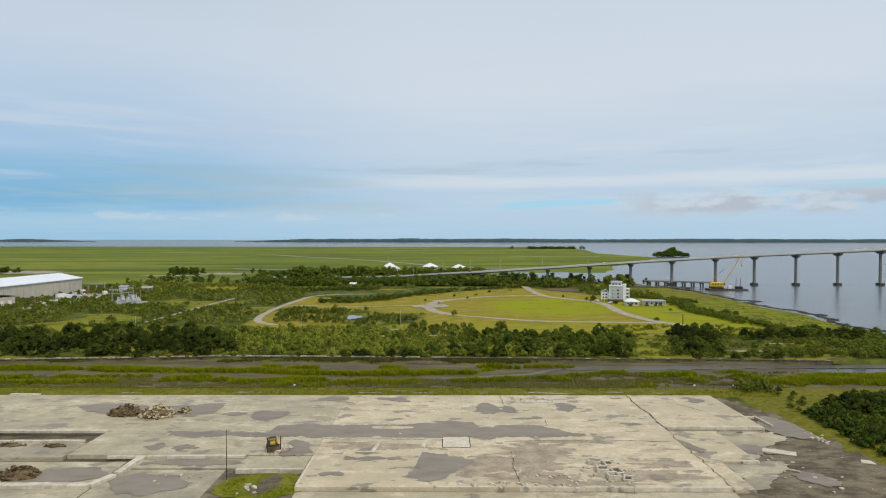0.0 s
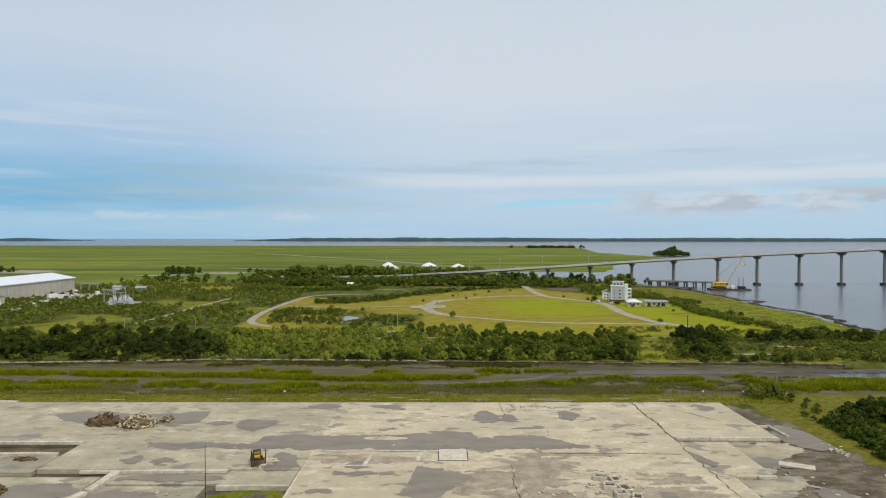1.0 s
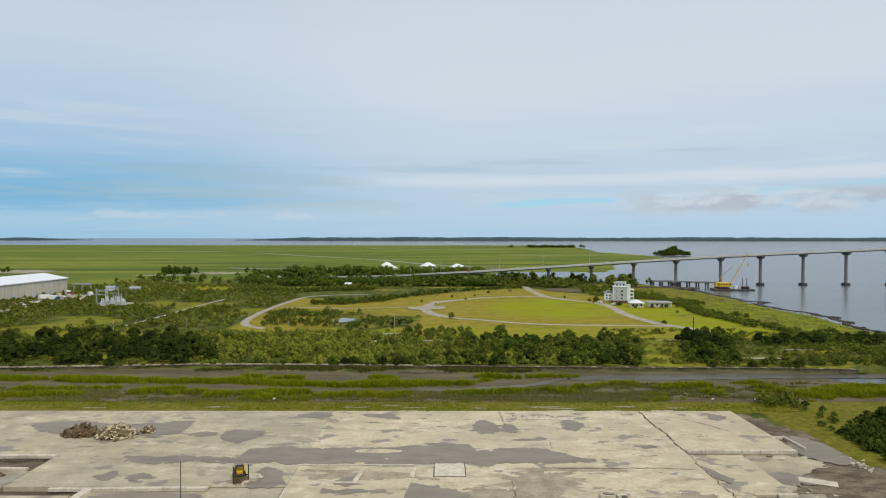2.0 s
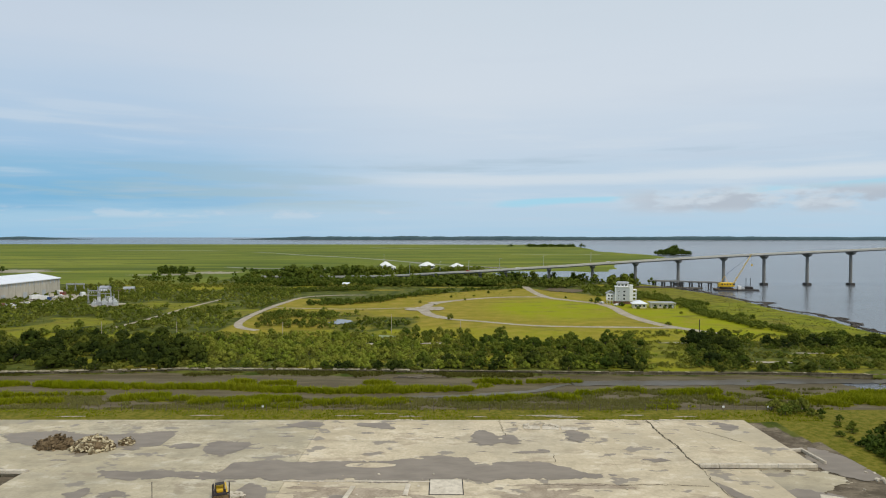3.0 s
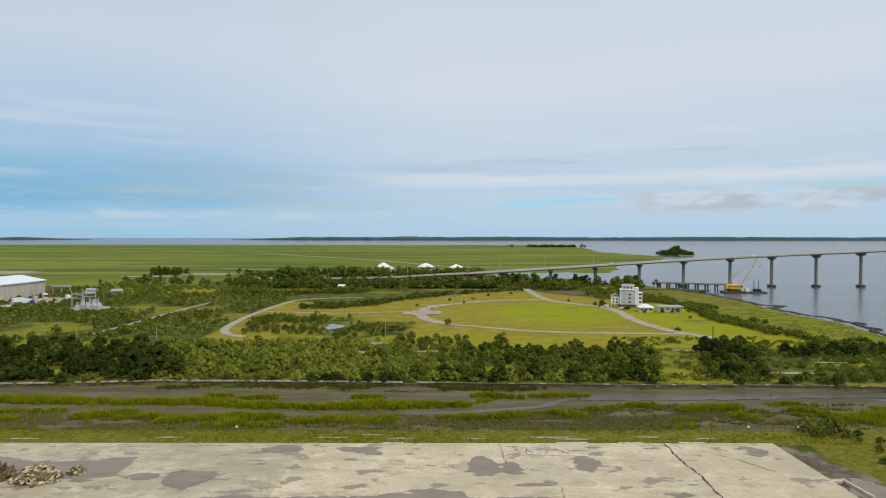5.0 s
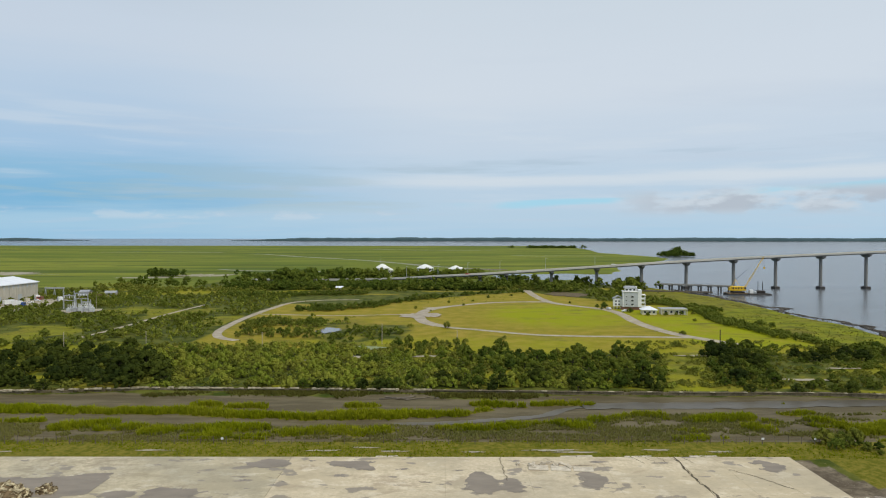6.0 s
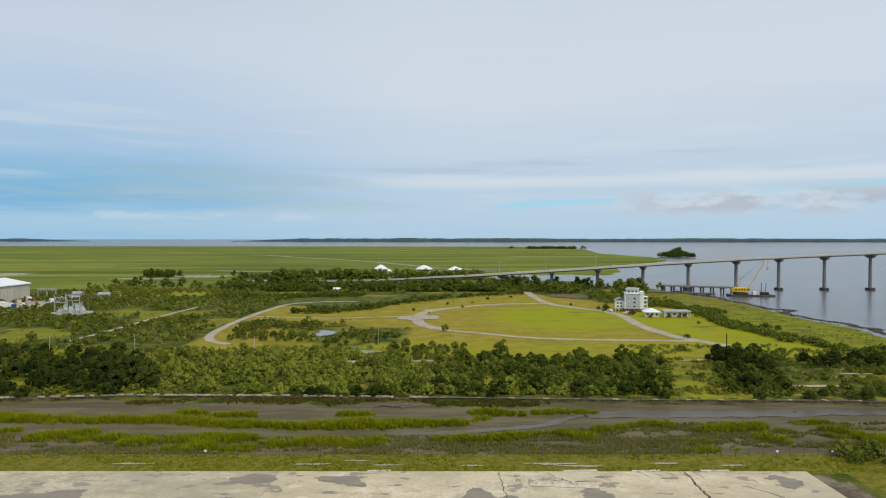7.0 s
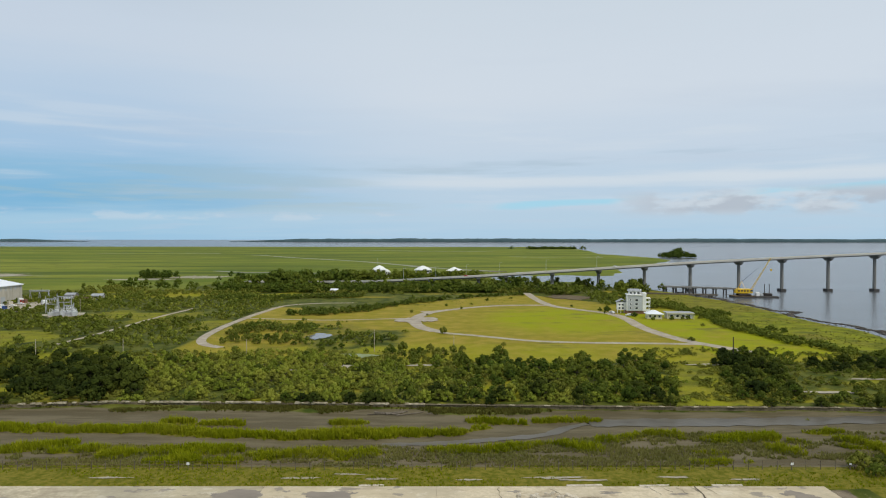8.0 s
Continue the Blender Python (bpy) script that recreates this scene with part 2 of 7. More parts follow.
def slab_material(name="old_concrete_slab", dirt=0.0, pale=0.0):
    """Old poured concrete: pale, with brown stains, damp streaks and joints worn dark."""
    m = bpy.data.materials.new(name)
    m.use_nodes = True
    n = Nodes(m.node_tree)
    pos = n.add("ShaderNodeNewGeometry").outputs["Position"]
    broad = n.noise(n.scaled(pos, (0.02, 0.045, 0.1)), 1.0, 4.0)
    mid = n.noise(n.scaled(pos, (0.10, 0.17, 0.3)), 1.0, 6.0, 0.65)
    fine = n.noise(pos, 1.3, 6.0, 0.6)
    c = n.mix(n.ramp(broad, 0.35, 0.65), (0.50, 0.425, 0.280), (0.70, 0.605, 0.430))
    c = n.mix(n.ramp(fine, 0.3, 0.75), c, (0.48, 0.41, 0.275))
    stain = n.ramp(n.math("ADD", n.math("MULTIPLY", mid, 0.7), n.math("MULTIPLY", broad, 0.3)), 0.52, 0.60)
    c = n.mix(n.math("MULTIPLY", stain, 0.62), c, (0.27, 0.21, 0.14))
    blotch = n.noise(n.scaled(pos, (0.19, 0.26, 0.3), (1.0, 6.0, 0.0)), 1.0, 7.0, 0.68)
    c = n.mix(n.math("MULTIPLY", n.ramp(blotch, 0.47, 0.36), 0.75), c, (0.70, 0.63, 0.48))
    c = n.mix(n.math("MULTIPLY", n.ramp(blotch, 0.50, 0.66), 0.60), c, (0.34, 0.29, 0.19))
    film = n.noise(n.scaled(pos, (0.035, 0.05, 0.3), (11.0, 2.0, 0.0)), 1.0, 6.0, 0.7)
    c = n.mix(n.math("MULTIPLY", n.ramp(film, 0.46, 0.62), 0.50), c, (0.36, 0.325, 0.235))
    grain = n.noise(n.scaled(pos, (1.6, 3.2, 1.0)), 1.0, 6.0, 0.7)
    c = n.mix(n.math("MULTIPLY", n.ramp(grain, 0.54, 0.70), 0.45), c, (0.29, 0.245, 0.165))
    spots = n.ramp(n.noise(n.scaled(pos, (0.35, 0.9, 1.0), (2.0, 5.0, 0.0)), 1.0, 5.0, 0.6), 0.60, 0.70)
    c = n.mix(n.math("MULTIPLY", spots, 0.45), c, (0.29, 0.245, 0.17))
    if dirt:
        grime = n.ramp(n.noise(n.scaled(pos, (0.06, 0.12, 0.3), (7.0, 3.0, 0.0)), 1.0, 5.0, 0.6), 0.35, 0.62)
        c = n.mix(n.math("MULTIPLY", n.math("ADD", n.math("MULTIPLY", grime, 0.7), 0.3), dirt), c, (0.245, 0.222, 0.170))
    if pale:
        c = n.mix(pale, c, (0.74, 0.585, 0.415))
    damp = n.ramp(n.noise(n.scaled(pos, (0.13, 0.21, 0.3), (4.0, 9.0, 0.0)), 1.0, 5.0, 0.55), 0.60, 0.625)
    c = n.mix(n.math("MULTIPLY", damp, 0.8), c, (0.22, 0.185, 0.145))
    p = n.add("ShaderNodeBsdfPrincipled")
    n.link(c, p.inputs["Base Color"])
    n.link(n.math("SUBTRACT", 0.9, n.math("MULTIPLY", damp, 0.45)), p.inputs["Roughness"])
    p.inputs["Specular IOR Level"].default_value = 0.2
    bp = n.add("ShaderNodeBump")
    bp.inputs["Strength"].default_value, bp.inputs["Distance"].default_value = 0.25, 0.1
    n.link(fine, bp.inputs["Height"])
    n.link(bp.outputs[0], p.inputs["Normal"])
    o = n.add("ShaderNodeOutputMaterial")
    n.link(p.outputs[0], o.inputs[0])
    return m


M_GROUND = ground_material()
M_WATER = water_material("river_water", (0.095, 0.105, 0.115), 0.22, 0.25)
M_POND = water_material("pond_water", (0.16, 0.15, 0.13), 0.10, 0.05)
M_CREEK = water_material("creek_water", (0.17, 0.16, 0.125), 0.45, 0.1, 1.15)
M_BROOK = water_material("brook_water", (0.105, 0.095, 0.075), 0.34, 0.08, 1.22)
M_MURK = water_material("murky_water", (0.16, 0.19, 0.07), 0.35, 0.05, 1.2)
M_PUDDLE = water_material("puddle_water", (0.225, 0.190, 0.150), 0.45, 0.05, 1.17)
M_SLAB = slab_material(dirt=0.10, pale=0.16)
M_SLABWORN = slab_material("worn_concrete_slab", 0.38)
M_SLABDIRTY = slab_material("grimy_concrete_slab", 0.75)
M_CONC = surface("concrete", (0.36, 0.31, 0.23), (0.52, 0.46, 0.36), 0.6, 0.9, vary=0.2)
M_PALE = surface("pale_concrete", (0.46, 0.40, 0.31), (0.66, 0.59, 0.47), 0.8, 0.9, vary=0.25)
M_STONE = surface("wall_stone", (0.22, 0.18, 0.11), (0.50, 0.44, 0.31), 0.9, 0.9, vary=0.4)
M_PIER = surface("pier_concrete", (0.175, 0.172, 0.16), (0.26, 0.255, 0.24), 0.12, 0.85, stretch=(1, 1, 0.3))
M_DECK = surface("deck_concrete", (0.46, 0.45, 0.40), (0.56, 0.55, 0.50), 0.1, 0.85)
M_FOOT = surface("pile_cap", (0.05, 0.048, 0.045), (0.09, 0.085, 0.08), 0.5, 0.85)
M_ASPHALT = surface("old_asphalt", (0.30, 0.255, 0.19), (0.42, 0.365, 0.29), 0.15, 0.9)
M_TRACK = surface("sandy_track", (0.30, 0.26, 0.19), (0.42, 0.38, 0.29), 0.2, 0.95)
M_SAND = surface("salt_pan", (0.26, 0.23, 0.16), (0.36, 0.33, 0.25), 0.03, 0.95)
M_WHITE = surface("white_paint", (0.72, 0.72, 0.70), (0.82, 0.82, 0.80), 0.5, 0.6)
M_GREY = surface("grey_siding", (0.42, 0.44, 0.45), (0.52, 0.54, 0.55), 0.4, 0.7, stretch=(1, 1, 8))
M_ROOFMETAL = surface("white_metal_roof", (0.70, 0.72, 0.76), (0.80, 0.82, 0.85), 0.08, 0.45, stretch=(1, 6, 1))
M_ROOFGREY = surface("grey_roof", (0.30, 0.31, 0.33), (0.38, 0.39, 0.41), 0.3, 0.7)
M_CLAD = surface("cream_cladding", (0.47, 0.43, 0.345), (0.58, 0.535, 0.45), 0.15, 0.7, stretch=(1, 4, 1))
M_CREAM = surface("cream_wall", (0.56, 0.53, 0.38), (0.64, 0.61, 0.46), 0.5, 0.8)
M_BRICK = surface("brown_brick", (0.17, 0.09, 0.06), (0.25, 0.14, 0.10), 1.0, 0.9)
M_GLASS = surface("dark_window", (0.03, 0.035, 0.04), (0.06, 0.07, 0.08), 0.5, 0.12, bump=0, spec=0.6)
M_STEEL = surface("galvanised_steel", (0.36, 0.37, 0.38), (0.48, 0.49, 0.50), 0.8, 0.5, 0.3)
M_RUST = surface("rusty_scrap", (0.055, 0.036, 0.018), (0.20, 0.140, 0.075), 0.9, 0.9, island=0.5)
M_SCRAP = surface("mixed_scrap", (0.11, 0.075, 0.035), (0.62, 0.53, 0.34), 0.9, 0.8, island=0.6)
M_YELLOW = surface("yellow_paint", (0.62, 0.38, 0.02), (0.80, 0.52, 0.04), 0.7, 0.5)
M_DARK = surface("dark_steel", (0.025, 0.022, 0.02), (0.06, 0.05, 0.045), 1.0, 0.6)
M_RED = surface("red_paint", (0.30, 0.03, 0.02), (0.42, 0.05, 0.03), 0.5, 0.5)
M_BLUE = surface("blue_paint", (0.03, 0.07, 0.20), (0.05, 0.10, 0.28), 0.5, 0.5)
M_CAR = surface("car_paint", (0.60, 0.60, 0.60), (0.72, 0.72, 0.72), 0.5, 0.35, vary=0.4)
M_TIMBER = surface("weathered_timber", (0.10, 0.085, 0.065), (0.20, 0.17, 0.13), 0.8, 0.9, vary=0.3)
M_BARK = surface("bark", (0.05, 0.04, 0.03), (0.12, 0.10, 0.08), 3.0, 0.95)
M_ROCK = surface("oyster_rock", (0.035, 0.03, 0.025), (0.12, 0.105, 0.085), 0.5, 0.9, island=0.4)
M_BROWNSTONE = surface("brown_stone", (0.085, 0.07, 0.042), (0.21, 0.175, 0.11), 0.5, 0.9)
# blue of distance haze is put into the far woods' base colour
M_HAZEWOOD = surface("hazed_far_wood", (0.055, 0.095, 0.108), (0.078, 0.120, 0.130), 0.01, 1.0, island=0.3, bump=0)
M_OAK = leaf("oak_leaves", (0.030, 0.052, 0.008), (0.120, 0.168, 0.021), (0.158, 0.180, 0.024))
# dark foliage; part of the shade over the west end is in this colour
M_DARKTREE = leaf("darkened_leaves", (0.017, 0.028, 0.006), (0.054, 0.077, 0.012), (0.084, 0.102, 0.015))
M_SHRUB = leaf("shrub_leaves", (0.055, 0.080, 0.012), (0.178, 0.218, 0.028), (0.212, 0.212, 0.036))
M_WILLOW = leaf("willow_leaves", (0.140, 0.180, 0.020), (0.305, 0.360, 0.044), (0.320, 0.320, 0.050))
M_SEDGE = leaf("marsh_grass", (0.150, 0.185, 0.003), (0.325, 0.350, 0.008), (0.285, 0.285, 0.018))
M_BANK = leaf("bank_grass", (0.068, 0.068, 0.015), (0.148, 0.138, 0.032), (0.13, 0.126, 0.027))
M_RUSH = leaf("grey_rush", (0.115, 0.128, 0.034), (0.235, 0.240, 0.066), (0.23, 0.21, 0.066))


# ---- making meshes ----
def mesh_np(name, verts, tris, mat, smooth=False, normals=None):
    me = bpy.data.meshes.new(name)
    verts, tris = np.asarray(verts, dtype=np.float32), np.asarray(tris, dtype=np.int32)
    k = tris.shape[1]
    me.vertices.add(len(verts))
    me.vertices.foreach_set("co", verts.ravel())
    me.loops.add(tris.size)
    me.loops.foreach_set("vertex_index", tris.ravel())
    me.polygons.add(len(tris))
    me.polygons.foreach_set("loop_start", np.arange(0, tris.size, k, dtype=np.int32))
    if smooth:
        me.polygons.foreach_set("use_smooth", np.ones(len(tris), dtype=bool))
    me.update(calc_edges=True)
    me.validate()
    if normals is not None and len(normals) == len(me.vertices):
        at = me.attributes.new("custom_normal", "FLOAT_VECTOR", "POINT")
        at.data.foreach_set("vector", np.asarray(normals, dtype=np.float32).ravel())
    me.materials.append(mat)
    return me


def thing(name, at, label, category, group="", turn=0.0):
    ob = new(name)
    ob.empty_display_size = 0.5
    ob.matrix_basis = pose(*at, 0, 0, turn)
    return tagged(ob, label, category, group)


def part(name, bm, material, parent, label="", at=None):
    """Links a bmesh as one mesh under a thing or a part."""
    me = bpy.data.meshes.new(name)
    bm.to_mesh(me)
    bm.free()
    me.materials.append(material)
    ob = new(name, me)
    ob.parent = parent
    if at is not None:
        ob.matrix_basis = at
    if label:
        tagged(ob, label)
    return ob


def box(bm, x0, x1, y0, y1, z0, z1, bevel=0.0, m=None):
    r = bmesh.ops.create_cube(bm, size=1.0)
    t = Matrix.Translation(((x0 + x1) / 2, (y0 + y1) / 2, (z0 + z1) / 2)) @ Matrix.Diagonal((x1 - x0, y1 - y0, z1 - z0, 1))
    bmesh.ops.transform(bm, matrix=(m @ t) if m else t, verts=r["verts"])
    if bevel:
        es = list({e for v in r["verts"] for e in v.link_edges})
        bmesh.ops.bevel(bm, geom=es, offset=bevel, segments=1, affect="EDGES")
    return bm


def rod(bm, a, b, r0, r1=None, sides=8):
    a, b = Vector(a), Vector(b)
    d = b - a
    q = d.to_track_quat("Z", "Y").to_matrix().to_4x4()
    v = bmesh.ops.create_cone(bm, cap_ends=True, segments=sides, radius1=r0, radius2=r0 if r1 is None else r1, depth=d.length)["verts"]
    bmesh.ops.transform(bm, matrix=Matrix.Translation((a + b) / 2) @ q, verts=v)
    return bm


def prism(bm, outline, z0, z1):
    """An upright prism over an outline of (x, y)."""
    lo = [bm.verts.new((x, y, z0)) for x, y in outline]
    hi = [bm.verts.new((x, y, z1)) for x, y in outline]
    bm.faces.new(hi)
    bm.faces.new(lo[::-1])
    n = len(lo)
    for i in range(n):
        bm.faces.new((lo[i], lo[(i + 1) % n], hi[(i + 1) % n], hi[i]))
    bmesh.ops.recalc_face_normals(bm, faces=bm.faces[:])
    return bm


def NB():
    return bmesh.new()


def smooth_line(points, step=4.0):
    """Catmull-Rom through a few points of any dimension."""
    p = [np.array(q, dtype=float) for q in points]
    p = [2 * p[0] - p[1]] + p + [2 * p[-1] - p[-2]]
    out = []
    for a, b, c, d in zip(p, p[1:], p[2:], p[3:]):
        k = max(2, int(np.linalg.norm(c[:2] - b[:2]) / step))
        for i in range(k):
            u = i / k
            out.append(0.5 * (2 * b + (c - a) * u + (2 * a - 5 * b + 4 * c - d) * u * u + (3 * b - a - 3 * c + d) * u ** 3))
    out.append(p[-2])
    return np.array(out)


def near_line(x, y, line):
    """Distance of points from a polyline."""
    best = np.full(np.shape(x), 1e9)
    for a, b in zip(line[:-1], line[1:]):
        d = b[:2] - a[:2]
        u = np.clip(((x - a[0]) * d[0] + (y - a[1]) * d[1]) / max(1e-6, d @ d), 0, 1)
        best = np.minimum(best, np.hypot(x - a[0] - u * d[0], y - a[1] - u * d[1]))
    return best


def wave(x, y, sx, sy, seed, octaves=4):
    """Smooth value noise on arrays, between about -1 and 1."""
    x, y = np.broadcast_arrays(np.asarray(x, float), np.asarray(y, float))
    total, amp, out = 0.0, 1.0, np.zeros(x.shape)
    for o in range(octaves):
        u, v = x / sx * 2 ** o, y / sy * 2 ** o
        i, j = np.floor(u).astype(np.int64), np.floor(v).astype(np.int64)
        fu, fv = u - i, v - j
        fu, fv = fu * fu * (3 - 2 * fu), fv * fv * (3 - 2 * fv)

        def h(a, b):
            k = (a * 374761393 + b * 668265263 + (seed + o) * 974634777) & 0x7FFFFFFF
            k = ((k ^ (k >> 13)) * 1274126177) & 0x7FFFFFFF
            return ((k ^ (k >> 16)) & 0xFFFF) / 32767.5 - 1
        out += amp * ((h(i, j) * (1 - fu) + h(i + 1, j) * fu) * (1 - fv) + (h(i, j + 1) * (1 - fu) + h(i + 1, j + 1) * fu) * fv)
        total += amp
        amp *= 0.5
    return out / total * 1.6


def step01(v, a, b):
    t = np.clip((v - a) / (b - a), 0, 1)
    return t * t * (3 - 2 * t)


# ---- the plan ----
WATER = -1.6
WALL_X, WALL_Y = [-400, -169, -115, -89, -39, 9, 56, 118, 149], [238, 240, 244, 247, 246, 244, 242, 241, 238]
ROADS = {
    "oval_bend": (3.6, [(7, 479), (-2, 467), (-8, 447), (-9, 421), (-5, 400), (3, 385)]),
    "oval_south": (2.2, [(1, 387), (8, 379), (22, 371), (46, 356), (68, 351), (99, 349), (122, 347)]),
    "oval_north": (3.0, [(-7, 470), (7, 479), (30, 500), (53, 511), (82, 512)]),
    "main_road": (3.2, [(79, 612), (79, 550), (83, 507), (94, 487), (110, 463), (114, 437), (112, 400), (116, 365), (124, 345), (136, 325)]),
    "left_road": (2.15, [(-58, 527), (-84, 522), (-103, 505), (-108, 470), (-110, 431), (-110, 402), (-107, 366), (-100, 347), (-89, 338)]),
    "far_left_road": (1.35, [(-160, 490), (-163, 440), (-163, 400), (-163, 369), (-165, 345)]),
    "mid_path": (1.3, [(-107, 437), (-80, 432), (-55, 430), (-17, 437)]),
}
LINES = {k: smooth_line(p) for k, (w, p) in ROADS.items()}
BANK_X, BANK_Y = [228, 226, 225, 229, 228, 226, 231, 229, 218, 212, 165, 165, 200], [100, 324, 352, 385, 415, 446, 500, 552, 615, 660, 700, 760, 800]


def river(x, y):
    """Positive in open water."""
    near = x - np.interp(y, BANK_Y, BANK_X)
    inlet = np.minimum(np.minimum(y - 785 - 0.04 * x, 866 + 0.02 * x - y), x - 112)
    north = x - np.interp(y, [880, 920, 1092, 1263, 1500, 1680, 2100, 2581, 3300, 3895], [242, 252, 302, 412, 540, 556, 520, 600, 680, 780])
    v = np.where(y < 800, near, np.maximum(np.where(y > 880, north, near), inlet * 0.5))
    v = np.where((y >= 760) & (y <= 880), np.maximum(v, inlet * 0.5), v)
    v = np.where((y < 238) & (x > 150), np.minimum(v, x - 300), v)
    return v + wave(x, y, 40, 40, 5) * 4 + np.where((y > 770) & (y < 1000), wave(x, y, 70, 60, 6) * 13, 0.0)


# bands of bright marsh grass on the mud: half width and centre line
MARSH_WEST = [
    (2.6, [(-235, 229), (-150, 228), (-109, 226.7), (-88, 224), (-65, 224), (-56, 222), (-41, 219.5), (-33, 218), (-20, 220), (-6, 221)]),
    (2.0, [(-66, 231.3), (-60, 231.3)]), (1.3, [(-58, 229.6), (-46, 229.4)]), (1.2, [(-22, 230.2), (-14, 230.2)]),
    (2.6, [(-91, 209), (-80, 211.5)]), (1.8, [(-80, 207.5), (-71, 209.5)]), (3.2, [(-66, 205), (-57, 207.5), (-42, 208.5)]),
    (1.5, [(-57, 201), (-38, 201.5)]), (1.7, [(-36.5, 205.5), (-34.5, 205.5)]), (2.1, [(-33, 203.5), (-29.5, 203.5)]),
    (2.8, [(-27, 205.5), (-18, 206)]), (2.0, [(-16, 204), (-9, 206.5)]),
    (1.6, [(-130, 212), (-101, 215)]), (2.6, [(-200, 214), (-140, 211)]), (2.2, [(-150, 204), (-108, 206)]),
]
MARSH_EAST = [
    (2.0, [(-6, 221), (8, 221.5), (17, 226)]), (1.6, [(14, 232), (20, 231), (27, 230)]), (1.7, [(31, 232), (37, 232.5), (47, 233.5)]),
    (1.8, [(3, 208), (16, 208), (24, 210.5), (30, 212.7), (35, 213)]), (2.5, [(35, 212), (41, 211)]),
    (2.1, [(43, 215.5), (50, 217), (58, 221), (63, 218.5)]), (2.5, [(70, 214.5), (78, 216.5), (86, 217.5)]), (1.6, [(82, 210), (86, 206)]),
    (1.4, [(89, 216), (92, 215)]), (1.1, [(98, 221.3), (101, 220)]), (2.8, [(101, 216), (106, 211), (112, 207)]), (1.6, [(60, 200), (66, 201)]),
    (6.0, [(112, 207), (135, 211), (172, 212)]),
]


CREEK = np.array([(-8, 214), (6, 215.2), (16, 217.4), (31, 221.5), (38, 227.4), (44, 231.2), (55, 232), (80, 232.4), (127, 235), (172, 236)], dtype=float)


def south_edge(x):
    """Where the rushy flat ends and the open mud of the creek begins."""
    return np.interp(x, [-235, -83, -60, -33, -6, 6, 16, 31, 45, 60, 80, 100, 130, 225], [217, 214, 211.5, 209.5, 212, 211, 212, 216, 219, 223, 221, 224, 221, 226])


def wall_bank(x, y):
    """The grassy bank at the foot of the sea wall."""
    w = 5.0 * np.maximum(step01(x, -100, -82) * (1 - step01(x, -26, -14)), step01(x, -2, 8) * (1 - step01(x, 26, 40)) * 1.3) + 1.2
    return step01(y - np.interp(x, WALL_X, WALL_Y) + w + 1.6 * wave(x, y, 12, 6, 61), 0.0, 1.6)


def marsh_masks(x, y):
    """Mud and sedge on the strip between the slab and the sea wall."""
    x, y = np.broadcast_arrays(np.asarray(x, float), np.asarray(y, float))
    wall = np.interp(x, WALL_X, WALL_Y)
    inside = step01(y, 197, 199.5) * (1 - step01(y, wall - 1.5, wall - 0.2))
    s = np.full(x.shape, -9.0)
    near = (y > 190) & (y < 250) & (np.abs(x) < 260)
    if near.any():
        u, v = x[near], y[near]
        b = np.full(u.shape, -9.0)
        for half, line in MARSH_WEST + MARSH_EAST:
            b = np.maximum(b, 1 - near_line(u, v, np.array(line, float)) / half)
        b += 0.50 * wave(u, v, 10, 4, 21) + 0.35 * wave(u, v, 3.2, 1.6, 22)
        b = np.maximum(b, 0.55 * wave(u, v, 9, 3.0, 44, 3) - 0.62 + 0.25 * (v < south_edge(u)) + 0.15 * step01(u, 75, 110))
        s[near] = b
    sedge = step01(s, -0.02, 0.30) * inside
    south = (y < south_edge(x) + 1.5 * wave(x, y, 8, 4, 23)).astype(float)
    return inside, sedge, south


def height(x, y):
    x, y = np.broadcast_arrays(np.asarray(x, float), np.asarray(y, float))
    wall = np.interp(x, WALL_X, WALL_Y)
    land = 0.15 * wave(x, y, 60, 60, 3)
    yard = np.full(x.shape, -0.92)
    h = np.where(y < wall - 0.3, -0.6, land)
    h = np.where((y < 185.9) & (x < 88.5 - 0.22 * np.clip(y - 164, 0, 30)) & (x > -262), yard, h)
    inside, sedge, south = marsh_masks(x, y)
    mudlevel = -1.5 + 0.05 * wave(x, y, 8, 4, 12) + 0.25 * south
    mudlevel = mudlevel + sedge * 0.40 + wall_bank(x, y) * 0.75 - np.where((x > 120) & (y > south_edge(x)), 0.25 * step01(x, 120, 160), 0)
    h = np.where(y < wall - 0.3, h * (1 - inside) + mudlevel * inside, h)
    bed = (y > 205) & (y < 245) & (x > -15) & (x < 180)
    if bed.any():
        dip = np.zeros(x.shape)
        dip[bed] = 1 - step01(near_line(x[bed], y[bed], CREEK), np.where(x[bed] > 44, 2.6, 1.2), np.where(x[bed] > 44, 5.0, 2.8))
        h = h * (1 - dip) + np.minimum(h, -1.60) * dip
    far = step01(y, 700, 820)
    h = h * (1 - far) + (-1.1) * far
    shore = step01(river(x, y), -14, 5)
    return h * (1 - shore) + (-3.4) * shore


# ---- ground and water ----
def axis(parts):
    out = [parts[0][0]]
    for a, b, d in parts:
        k = max(1, int(round((b - a) / d)))
        out += [a + (b - a) * (i + 1) / k for i in range(k)]
    return np.array(out)


